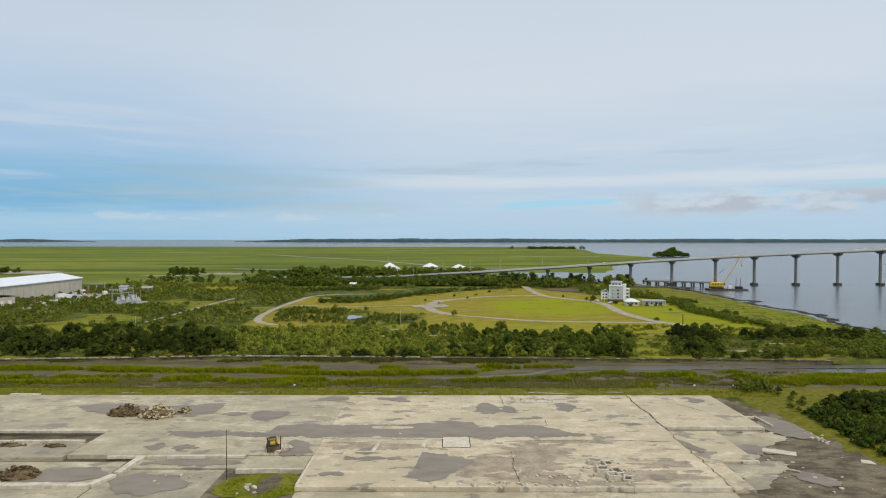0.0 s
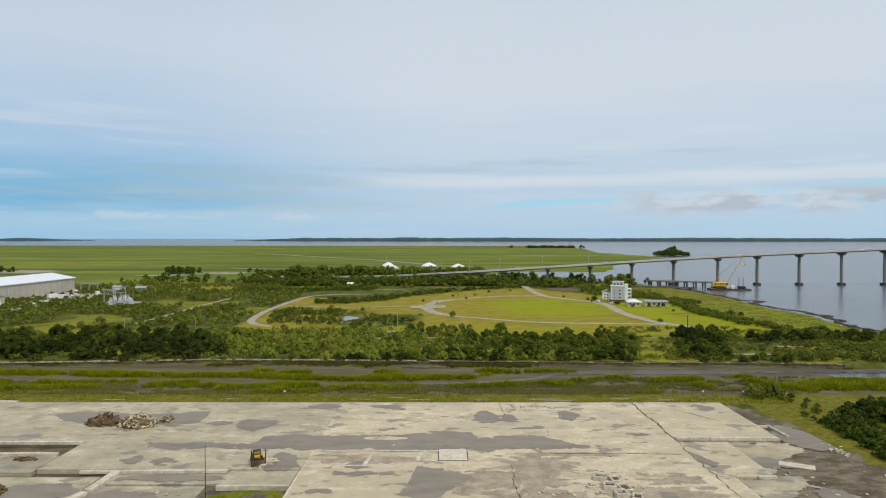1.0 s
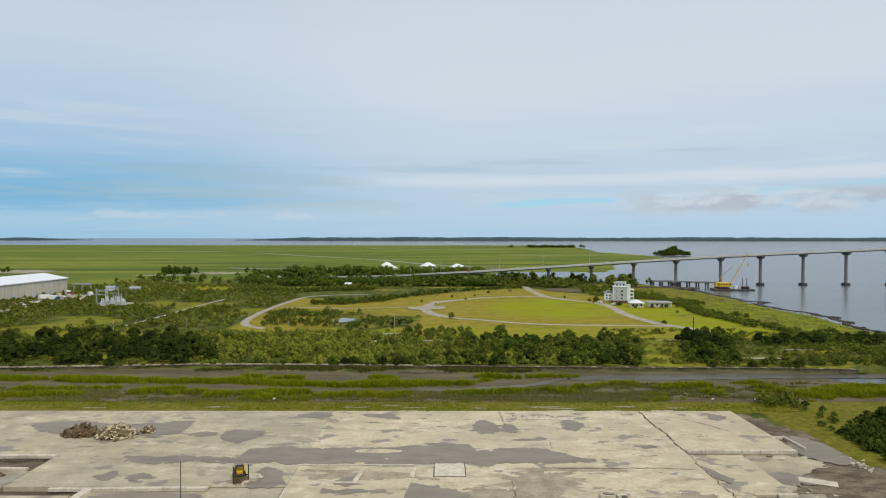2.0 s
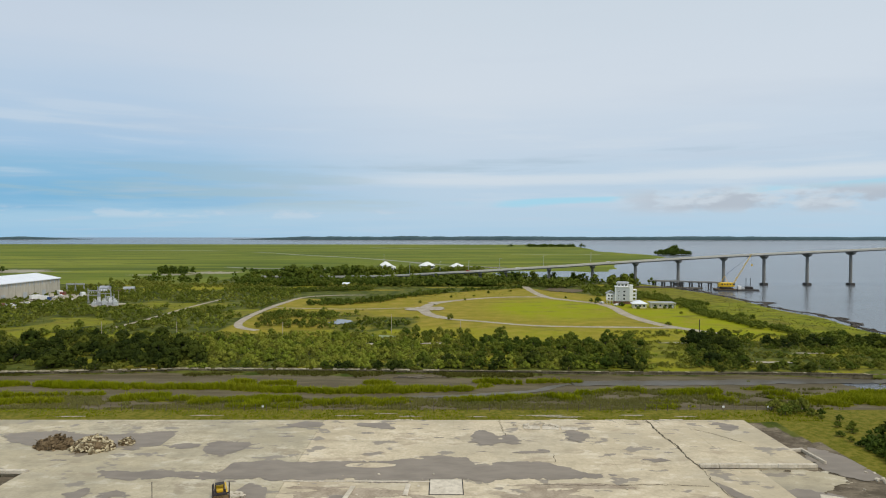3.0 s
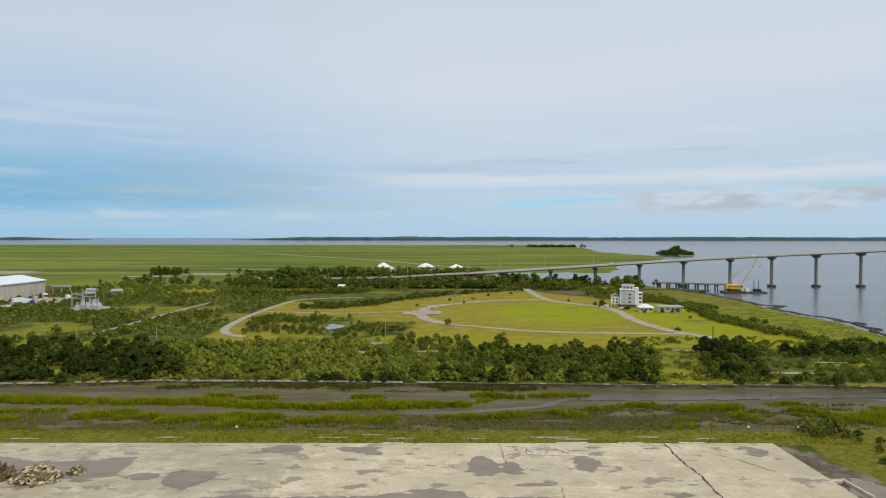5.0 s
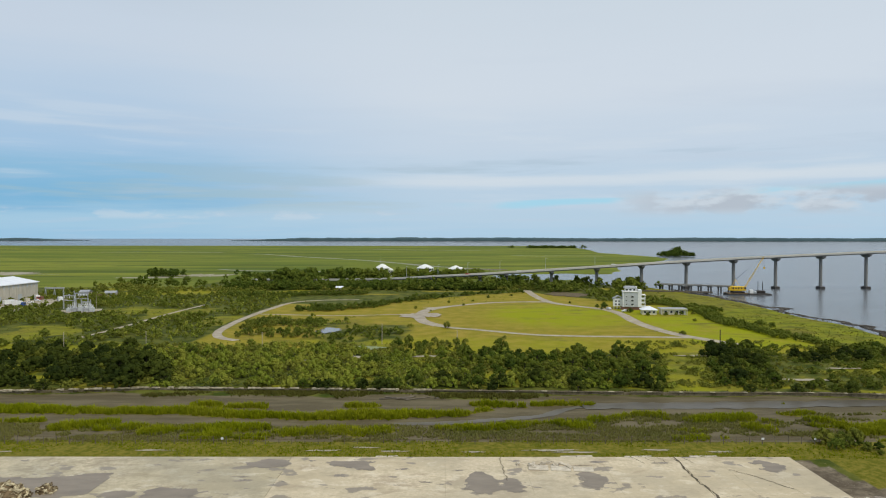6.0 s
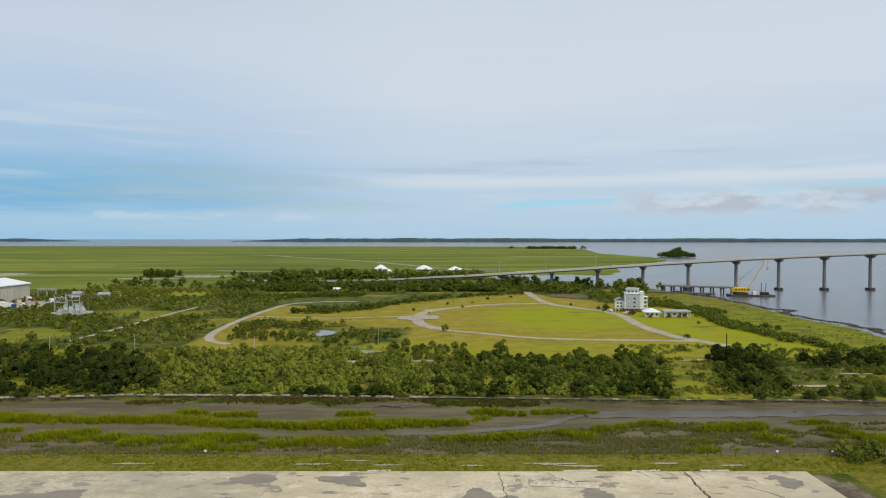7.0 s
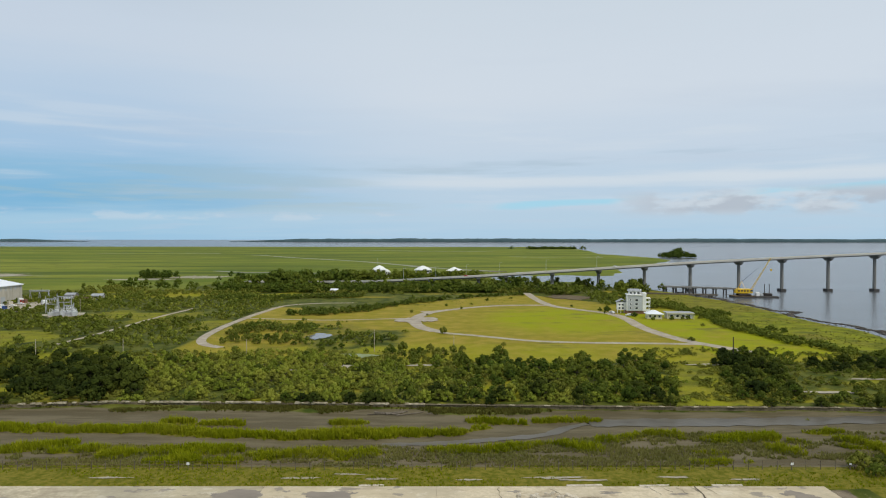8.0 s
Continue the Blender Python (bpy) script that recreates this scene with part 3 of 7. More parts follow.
def build_ground():
    xs = axis([(-4950, -1000, 130), (-1000, -420, 20), (-420, -230, 5), (-230, 240, 2.0), (240, 420, 6), (420, 1100, 17), (1100, 4950, 130)])
    ys = axis([(-700, 60, 60), (60, 184, 4), (184, 252, 1.0), (252, 660, 4), (660, 1000, 8), (1000, 2000, 25), (2000, 4950, 100)])
    X, Y = np.meshgrid(xs, ys)
    Z = height(X, Y)
    wall = np.interp(X, WALL_X, WALL_Y)
    inside, sedge, south = marsh_masks(X, Y)
    # mown grass: the oval, the field by the house, the verge of the slab
    north = np.interp(X, [-110, -68, 76, 100, 180, 200], [500, 486, 600, 560, 450, 440])
    lawn = step01(X, -112, -104) * (1 - step01(X, 168, 180)) * step01(Y, 300, 312) * (1 - step01(Y, north - 4, north + 4))
    wild = step01(-8 - X, -6, 10) * step01(425 - 0.35 * np.clip(X + 60, 0, 60) - Y, -6, 12)
    lawn = lawn * (1 - wild * np.clip(0.38 - 0.6 * wave(X, Y, 22, 24, 71), 0, 0.85))
    west = (X < -112) * (Y > 330) * (Y < 640) * step01(wave(X, Y, 40, 45, 72), 0.02, 0.22)
    strips = (Y > 566) * (Y < 622) * (X > -330) * (X < 60) * step01(wave(X, Y, 60, 14, 73), 0.05, 0.25)
    glade = (np.abs(X - (81.5 + 0.33 * (Y - 247))) < 9.5) * (Y > wall) * (Y < 306) * 0.50 + np.exp(-(((X + 22) / 14) ** 2 + ((Y - 330) / 14) ** 2)) * 0.8
    scrubby = (Y > wall) * (Y < 330) * step01(wave(X, Y, 24, 20, 74), 0.1, 0.4) * 0.6
    lawn = np.clip(np.maximum.reduce([lawn, west * 0.52, strips, glade, scrubby]), 0, 1)
    river_side = (X > 150) * (X < 235) * (Y > 250) * (Y < 640)
    lawn = np.maximum(lawn, river_side * np.where(Y < 318, 0.18, np.where(X > 168, 0.50, 0.95)))
    lush = 0.0 + np.exp(-(((X - 74) / 40) ** 2 + ((Y - 436) / 54) ** 2) ** 2) * 1.4 + ((X > 116) & (Y > 318) & (Y < 470)) * 1.0 + (X > 120) * (Y > 240) * 0.35 + glade * 0.45 + (X < -112) * 0.55 + (Y < 340) * 0.15 + ((X > -60) & (X < 116) & (Y < 348)) * 0.3
    verge = step01(Y, 185, 186.5) * (1 - step01(Y, 196.5, 199.5)) + (X > 86) * (Y < 196)
    verge = np.clip(verge, 0, 1) * (Y < 205)
    mud = inside * (1 - sedge) * (1 - 0.75 * wall_bank(X, Y))
    yard = (Y < 185.9) * (X < 89.5 - 0.22 * np.clip(Y - 164, 0, 30) + 2 * wave(X, Y, 8, 8, 81)) * (X > -300)
    marsh = step01(Y, 700, 800)
    marsh = np.maximum(marsh, step01(np.abs(X + 60), 420, 520) * step01(Y, 500, 620))
    marsh = np.where((X < -230) & (Y > 640), 1.0, marsh)
    shore = step01(river(X, Y), -7, -2) * (Y < 1000)
    mud = np.clip(np.maximum(mud, shore), 0, 1)
    sed2 = np.clip(np.maximum(sedge, verge), 0, 1)
    ny, nx = X.shape
    idx = np.arange(nx * ny).reshape(ny, nx)
    quads = np.stack([idx[:-1, :-1], idx[:-1, 1:], idx[1:, 1:], idx[1:, :-1]], -1).reshape(-1, 4)
    me = mesh_np("ground", np.stack([X, Y, Z], -1).reshape(-1, 3), quads, M_GROUND, True)
    for name, chans in (("cover", (lawn, np.clip(lush, 0, 1), mud)), ("cover_b", (yard, marsh, sed2))):
        at = me.color_attributes.new(name, "FLOAT_COLOR", "POINT")
        col = np.ones((nx * ny, 4), dtype=np.float32)
        for i, ch in enumerate(chans):
            col[:, i] = np.broadcast_to(ch, X.shape).ravel()
        at.data.foreach_set("color", col.ravel())
    tagged(new("ground", me), "flat coastal ground with scrub, lawn and salt marsh", "ground", kind="structure")


build_ground()


def build_water():
    xs, ys = [-4950, -1500, 0, 1500, 4950], [-700, 1000, 2600, 3760, 4500, 4900]
    zs = [WATER, WATER, WATER, WATER, 24.0, 37.5]
    bm = NB()
    rows = [[bm.verts.new((x, y, z)) for x in xs] for y, z in zip(ys, zs)]
    for a, b in zip(rows, rows[1:]):
        for i in range(len(xs) - 1):
            bm.faces.new((a[i], a[i + 1], b[i + 1], b[i]))
    me = bpy.data.meshes.new("water")
    bm.to_mesh(me)
    bm.free()
    me.materials.append(M_WATER)
    tagged(new("water", me), "calm grey tidal river and sound", "water", kind="structure")


build_water()


def ribbon(name, line, half, mat, lift, label, category, flat=None, jitter=0.0):
    """A strip that lies on the ground along a line."""
    verts, n = [], len(line)
    for i, p in enumerate(line):
        d = line[min(n - 1, i + 1)][:2] - line[max(0, i - 1)][:2]
        d = d / max(1e-6, np.linalg.norm(d))
        w = half * (1 + jitter * float(wave(i * 1.7, 3.0, 3, 3, len(name))))
        for s in (-1, -0.33, 0.33, 1):
            x, y = p[0] - d[1] * w * s, p[1] + d[0] * w * s
            z = (float(height(x, y)) if flat is None else flat) + lift + (0.02 if abs(s) < 0.5 else 0.0)
            verts.append((x, y, z))
    quads = [(4 * i + j + 1, 4 * i + j, 4 * i + j + 4, 4 * i + j + 5) for i in range(n - 1) for j in range(3)]
    return tagged(new(name, mesh_np(name, verts, quads, mat)), label, category, kind="structure")


for key, (w, pts) in ROADS.items():
    ribbon("road" if w > 2 else "path", LINES[key], w, M_TRACK if key in ("mid_path", "oval_south") else M_ASPHALT, 0.10,
           "worn pale asphalt park road through grass" if w > 2 else "narrow sandy footpath across the lawn", "road", jitter=0.08)


def blob(name, x, y, rx, ry, mat, z, label, category, seed, rag=0.35, kind="structure", grow=1.0):
    """A flat patch with a ragged, streaky outline."""
    k = 128
    a = np.arange(k) / k * 2 * math.pi
    r = 1 + rag * (0.8 * wave(np.cos(a) * 1.6 + seed * 7.3, np.sin(a) * 1.6, 1, 1, seed, 2) + 0.5 * wave(np.cos(a) * 7.0 + seed, np.sin(a) * 3.0, 1, 1, seed + 5, 4))
    r = np.clip(r, 0.4, 1.7) * grow
    px, py = x + rx * r * np.cos(a), y + ry * r * np.sin(a)
    fray = np.clip(1 + 0.45 * rag * wave(px, py, 3.0, 0.5, seed + 9, 3), 0.6, 1.5)
    px, py = x + (px - x) * fray, y + (py - y) * fray
    verts = np.concatenate([[(x, y, z)], np.stack([px, py, np.full(k, z)], 1)])
    return tagged(new(name, mesh_np(name, verts, [(0, i + 1, (i + 1) % k + 1) for i in range(k)], mat)), label, category, kind=kind)


# the turning place at the fork
blob("road", -13, 428, 7.5, 9, M_ASPHALT, 0.30, "pale asphalt apron at a road fork", "road", 5, 0.25)
blob("road", -3, 432, 6, 9, M_ASPHALT, 0.32, "pale asphalt spur into the oval lawn", "road", 6, 0.3)
# pond, pools, sandy flats
blob("pond", -53, 369, 5.6, 11.0, M_POND, 0.28, "small round pond reflecting the sky among shrubs", "pond", 8, 0.34)
blob("pond", -27, 318, 8, 4, M_MURK, 0.30, "shallow murky pool among shrubs", "pond", 9, 0.35)
for x, y, rx, ry, s in ((-30, 297, 7, 2.5, 11), (-47, 290, 8, 1.6, 12), (-2, 299, 11, 1.5, 14), (124, 258, 10, 1.3, 15), (150, 276, 9, 0.9, 16), (104, 300, 7, 2.0, 18)):
    blob("bare_patch", x, y, rx, ry, M_TRACK, 0.29, "bare pale sandy patch in the scrub", "ground", s, 0.5)
for x, y, rx, ry, s in ((-340, 800, 34, 26, 18), (-300, 850, 30, 24, 19), (-600, 880, 90, 35, 20)):
    blob("salt_pan", x, y, rx, ry, M_SAND, -0.95, "pale bare salt pan in the marsh", "ground", s, 0.5)
M_REED = surface("brown_reeds", (0.085, 0.065, 0.035), (0.17, 0.13, 0.075), 0.2, 0.95, stretch=(1, 3, 1))
blob("reed_bed", 107, 572, 16, 22, M_REED, 0.30, "brown dead reed bed beside the park road", "reeds", 97, 0.3)
# tidal creeks that wind through the far marsh
for w, pts in ((8, [(-560, 1900), (-506, 1864), (-356, 1640), (-182, 1418), (-70, 1223), (-4, 1097), (90, 985)]),
               (6, [(-330, 1000), (-270, 960), (-205, 965), (-150, 930)]),
               (14, [(-300, 2700), (-120, 2500), (60, 2450), (200, 2500)]),
               (9, [(190, 1750), (260, 1700), (330, 1735), (420, 1690)]),
               (12, [(-1100, 2100), (-900, 2140), (-700, 2080)])):
    ribbon("tidal_creek", smooth_line(pts, 30), w, M_CREEK, 0.0, "winding tidal creek in the salt marsh", "creek", flat=-0.98, jitter=0.5)
M_DIRTY = surface("muddy_concrete", (0.27, 0.215, 0.15), (0.43, 0.355, 0.26), 0.35, 0.85)
M_DAMP = surface("damp_concrete", (0.21, 0.18, 0.145), (0.32, 0.275, 0.22), 0.4, 0.6)
M_DIRT = surface("joint_dirt", (0.08, 0.065, 0.045), (0.16, 0.13, 0.09), 0.7, 0.95)


# ---- the old factory floor ----
def slab(at, x0, x1, y0, y1, z1, label, z0=-0.95, panels=(1, 1), seed=1, mat=None):
    """A raised concrete floor of panels with slightly uneven joints."""
    t = thing("concrete_slab", (0, 0, 0), label, "concrete slab", "old factory floor")
    rng = random.Random(seed)
    nx, ny = panels
    for i in range(nx):
        for j in range(ny):
            a, b = x0 + (x1 - x0) * i / nx, x0 + (x1 - x0) * (i + 1) / nx
            c, d = y0 + (y1 - y0) * j / ny, y0 + (y1 - y0) * (j + 1) / ny
            bm = NB()
            box(bm, a + 0.006, b - 0.006, c + 0.006, d - 0.006, z0, z1, 0.012)
            part("panel", bm, mat or M_SLAB, t)
    return t


slab(None, -27.5, 53.95, 116.5, 185.4, 0.0, "large weathered pale concrete floor slab of a demolished building", panels=(5, 4))
slab(None, 54.0, 78.5, 153.5, 185.4, 0.02, "cracked pale concrete floor slab with a raised edge", panels=(3, 3), seed=2)
slab(None, -190.0, -27.55, 150.0, 185.4, 0.0, "long weathered concrete floor slab strewn with scrap piles", panels=(7, 2), seed=3, mat=M_SLABWORN)
slab(None, -80.0, -27.55, 134.0, 149.95, 0.0, "pale concrete floor slab beside a loader", panels=(5, 2), seed=4, mat=M_SLABWORN)
slab(None, -190.0, -80.3, 132.5, 142.0, -0.1, "weathered concrete floor strip behind a sunken trench", panels=(9, 1), seed=5, mat=M_SLABDIRTY)
slab(None, -64.0, -41.6, 128.0, 133.6, -0.62, "sunken concrete loading floor with standing water", panels=(3, 1), seed=6, mat=M_SLABDIRTY)
slab(None, -41.3, -27.8, 125.6, 133.6, -0.06, "pale concrete ledge above a grass patch", panels=(2, 1), seed=7, mat=M_SLABWORN)
slab(None, 54.0, 58.0, 116.0, 131.0, -0.35, "broken concrete apron along the slab edge", panels=(1, 3), seed=8)
slab(None, 54.0, 66.0, 131.5, 152.8, -0.45, "stepped pale concrete apron with broken edges", panels=(2, 3), seed=9)
slab(None, -66.0, -44.0, 108.0, 127.6, -0.86, "low stained concrete yard panel with puddles", panels=(3, 3), seed=10, mat=M_SLABDIRTY)
slab(None, -180.0, -66.3, 112.0, 132.0, -0.84, "low concrete basin floor with standing water", panels=(8, 2), seed=11, mat=M_SLABDIRTY)

slab(None, -27.3, 53.9, 99.0, 116.2, -0.80, "low pale concrete apron before the slab front", z0=-1.1, panels=(5, 1), seed=12, mat=M_SLABWORN)


def kerb(a, b, w, z0, z1, label, seed=0, mat=None, chunk=4.0):
    """A low wall of blocks laid end to end."""
    t = thing("concrete_kerb", (a[0], a[1], 0), label, "kerb", "concrete kerbs")
    d = Vector((b[0] - a[0], b[1] - a[1], 0))
    m = Matrix.Rotation(math.atan2(d.y, d.x), 4, "Z")
    k = max(1, round(d.length / chunk))
    rng = random.Random(seed)
    for i in range(k):
        bm = NB()
        box(bm, d.length * i / k + 0.03, d.length * (i + 1) / k - 0.03, -w / 2 + rng.uniform(-.04, .04), w / 2, z0, z1 + rng.uniform(-0.08, 0.02), 0.05)
        part("block", bm, mat or M_PALE, t, at=m)
    return t


kerb((-190, 149.6), (-79.5, 149.8), 0.9, -0.2, 0.5, "long pale concrete kerb beside a sunken trench", 1)
kerb((-190, 142.3), (-81, 142.5), 0.9, -0.2, 0.4, "pale concrete kerb along a sunken trench", 2)
kerb((-190, 118.3), (-66.6, 118.4), 1.6, -0.9, -0.15, "broad pale concrete basin wall", 3)
kerb((-66.6, 118.4), (-64.6, 123.5), 1.4, -0.9, -0.12, "short angled concrete basin wall", 4)
kerb((-64.2, 124.0), (-63.8, 133.0), 1.6, -0.9, -0.02, "pale concrete ramp kerb beside a puddle", 5)
kerb((-71, 133.2), (-41.8, 133.8), 0.8, -0.6, 0.05, "pale concrete kerb on the slab edge", 6)
kerb((-27.6, 117.0), (53.5, 116.6), 0.5, -0.9, 0.03, "pale broken concrete kerb along the slab front", 7, chunk=9)
kerb((-27.4, 117.5), (-27.4, 133.5), 0.45, -0.9, 0.08, "thin concrete kerb on the slab side", 8)
kerb((54.5, 153.7), (78.4, 153.7), 0.7, -0.5, 0.32, "raised pale concrete edge of the slab", 9)
kerb((-15.2, 135.5), (-14.2, 142.6), 0.9, 0.0, 0.25, "low concrete wall stub on the slab", 10)
kerb((-4.4, 138.5), (-4.0, 143.5), 0.9, 0.0, 0.25, "low concrete wall stub on the slab", 11)
kerb((-28, 145.2), (0, 145.0), 0.5, 0.0, 0.14, "thin pale concrete sill on the slab", 12)
kerb((-20, 136.0), (-15, 136.0), 0.5, 0.0, 0.16, "thin pale concrete sill on the slab", 13)
kerb((-41.4, 125.7), (-28.2, 126.0), 0.6, -0.9, 0.05, "concrete kerb above a grass patch", 14)
kerb((78.9, 164.4), (81.3, 164.6), 0.7, -0.9, -0.2, "pale concrete wall stub in the yard", 15)
kerb((81.6, 165.2), (82.0, 156.6), 0.5, -0.9, -0.2, "long pale concrete beam lying in the yard", 16, chunk=9)
kerb((66.2, 131.6), (62.5, 131.4), 0.7, -0.9, -0.3, "broken concrete step in the yard", 17)
kerb((71.0, 140.0), (77.0, 137.0), 2.6, -0.9, -0.7, "tilted concrete slab fragment lying in mud", 18, chunk=9)
kerb((96.0, 128.0), (88.0, 132.5), 2.0, -0.9, -0.6, "pale concrete slab fragment beside the hedge", 19, chunk=9)
# the overgrown corner below the ledge
M_TURF = surface("rough_turf", (0.10, 0.125, 0.006), (0.20, 0.19, 0.03), 0.25, 0.95, spec=0.05)
blob("grass_patch", -34.5, 119.0, 8.2, 6.4, M_TURF, -0.80, "rough green grass patch in the empty yard", "grass", 401, 0.14)
blob("dirt_stain", -33.5, 119.5, 3.0, 4.2, M_DIRT, -0.78, "dark bare dirt in a grass patch", "stain", 402, 0.5)
for i, (x, y, rx) in enumerate(((-22, 191, 4), (-6, 190.4, 3.2), (-13, 193, 2.5), (28, 191.2, 5), (34, 189.8, 4), (-60, 191, 3), (52, 191.5, 3.4), (66, 190.2, 3), (-95, 190, 3.4), (12, 190, 2.4))):
    blob("sand_streak", x, y, rx, 0.45, M_TRACK, -0.50, "pale sandy streak in verge grass", "ground", 410 + i, 0.5)


def footing(at, turn, w, d, h, label):
    """A broken hollow concrete footing."""
    t = thing("broken_footing", at, label, "concrete footing", "broken footings", turn)
    k = 0.35
    for x0, x1, y0, y1 in ((-w / 2, w / 2, -d / 2, -d / 2 + k), (-w / 2, w / 2, d / 2 - k, d / 2), (-w / 2, -w / 2 + k, -d / 2 + k, d / 2 - k), (w / 2 - k, w / 2, -d / 2 + k, d / 2 - k)):
        part("wall", box(NB(), x0, x1, y0, y1, 0.0, h * random.uniform(0.45, 0.95), 0.06), M_PALE if x0 < 0 else M_CONC, t)
    part("fill", box(NB(), -w / 2 + k, w / 2 - k, -d / 2 + k, d / 2 - k, 0.0, h * 0.45, 0.02), M_DIRT, t, "dirt fill")


for i, (x, y, w, d, h) in enumerate(((31.0, 129.0, 2.6, 2.2, 1.0), (33.6, 128.2, 2.0, 2.6, 0.8), (31.6, 124.6, 2.4, 2.2, 1.2), (34.2, 124.0, 2.2, 3.0, 0.9), (32.6, 120.6, 2.2, 2.2, 1.2), (35.4, 120.0, 1.8, 2.2, 0.8), (28.6, 125.2, 2.2, 1.2, 0.5))):
    footing((x, y, 0.0), (-16, 9, -5, 14, 3, -19, 11)[i], w, d, h, "broken hollow concrete footing standing on the slab")
# the thin square pad
t = thing("machine_pad", (3.0, 142.4, 0.0), "square pale concrete machine pad with a dark rim", "concrete pad")
part("pad_top", box(NB(), -3.0, 3.0, -3.4, 3.4, -0.02, 0.14, 0.05), M_PALE, t)
part("rim", box(NB(), -3.2, 3.2, -3.6, 3.6, -0.02, 0.05, 0.03), M_DARK, t)

# cracks and channels: thin dark recesses filled with dirt


def crack(pts, half, label, z=0.064):
    line = smooth_line(pts, 0.6)
    line = line + np.stack([0.35 * wave(line[:, 0], line[:, 1], 1.1, 1.1, 51, 3), 0.35 * wave(line[:, 0], line[:, 1], 1.1, 1.1, 52, 3)], 1)
    return ribbon("joint", line, half * 0.34, M_DIRT, z, label, "joint", flat=0.0, jitter=0.9)


crack([(54.0, 185.2), (53.6, 175), (54.2, 165), (53.8, 158), (54.0, 152)], 0.45, "dark dirt-filled crack between slabs")
crack([(54.0, 152), (53.6, 140), (53.9, 128), (53.6, 117)], 0.22, "dark dirt-filled joint between slabs")
crack([(16.5, 185.2), (16.8, 176), (17.2, 172)], 0.18, "dark crack in the concrete floor")
crack([(26.0, 184), (29.5, 180.5), (35.0, 179.8)], 0.16, "dark crack in the concrete floor")
crack([(15, 137), (14.3, 128), (14.6, 117)], 0.2, "dark joint in the concrete floor")
crack([(20, 143.6), (30, 143.3), (42, 143.4), (52, 143.0)], 0.22, "dark dirty line across the concrete floor")
crack([(26, 160), (25.4, 155)], 0.18, "short dark crack in the concrete floor")
crack([(62, 178), (66, 174), (70, 168)], 0.22, "dark crack in the concrete floor")
# standing water: for each pool its level and, from west to east, its near and far edge


def pool_sheet(name, level, edges, grow, mat, label, category, seed, holes=()):
    """A thin sheet with a ragged outline, cut cell by cell along its edge."""
    e = np.array(edges, dtype=float)
    wide = e[-1, 0] - e[0, 0]
    rag = min(1.5, 0.85 + wide / 60)
    step = 0.24 if wide < 45 else 0.34
    xs = np.arange(e[0, 0] - 3, e[-1, 0] + 3, step)
    ys = np.arange(e[:, 1].min() - 2.5, e[:, 2].max() + 2.5, step)
    X, Y = np.meshgrid(xs, ys)
    f = np.minimum(Y - np.interp(X, e[:, 0], e[:, 1]), np.interp(X, e[:, 0], e[:, 2]) - Y)
    f = np.minimum(f, np.minimum(X - e[0, 0], e[-1, 0] - X) * 0.6)
    f = f + rag * (0.80 * wave(X, Y, 5.5, 2.4, seed, 5) + 0.60 * wave(X, Y, 2.0, 0.9, seed + 3, 4) + 0.40 * np.clip(wave(X, Y, 0.9, 3.5, seed + 5, 2), -1, 0)) + grow
    for hx, hy, rx, ry in holes:
        f = np.minimum(f, 2.0 * (np.hypot((X - hx) / rx, (Y - hy) / ry) - 1) + 0.3 * wave(X, Y, 3, 1.2, seed + 8))
    verts, faces, index = [], [], {}

    def corner(j, i):
        if (j, i) not in index:
            index[j, i] = len(verts)
            verts.append((xs[i], ys[j], level))
        return index[j, i]

    def between(a, b):
        k = (min(a, b), max(a, b))
        if k not in index:
            u = f[a] / (f[a] - f[b])
            index[k] = len(verts)
            verts.append((xs[a[1]] + (xs[b[1]] - xs[a[1]]) * u, ys[a[0]] + (ys[b[0]] - ys[a[0]]) * u, level))
        return index[k]
    wet = f > 0
    some = wet[:-1, :-1] | wet[1:, :-1] | wet[:-1, 1:] | wet[1:, 1:]
    for j, i in zip(*np.nonzero(some)):
        ring = [(j, i), (j, i + 1), (j + 1, i + 1), (j + 1, i)]
        poly = []
        for a, b in zip(ring, ring[1:] + ring[:1]):
            if wet[a]:
                poly.append(corner(*a))
            if wet[a] != wet[b]:
                poly.append(between(a, b))
        if len(poly) > 2:
            faces.append(poly)
    me = bpy.data.meshes.new(name)
    me.from_pydata(verts, [], faces)
    me.materials.append(mat)
    return tagged(new(name, me), label, category, kind="structure")


POOLS_LONG = [
(0, [(-64.4, 147.2, 149.8), (-56.5, 146.4, 150.7), (-41.7, 146.8, 149.4), (-40.4, 146.0, 155.3), (-30.2, 145.6, 155.8), (-8.6, 144.8, 156.4), (-6.0, 145.2, 157.8), (7.7, 145.7, 158.4), (8.9, 145.3, 154.1), (23.2, 145.7, 156.0), (30.0, 145.8, 149.2), (34.5, 146.6, 147.5)]),
    (0, [(-99.2, 171.3, 172.5), (-94.6, 167.9, 175.4), (-89.6, 166.3, 176.1), (-79.8, 166.3, 173.7), (-70.6, 165.3, 173.7), (-64.4, 163.2, 176.1), (-59.7, 165.9, 176.8), (-60.1, 173.8, 175.6)]),
]
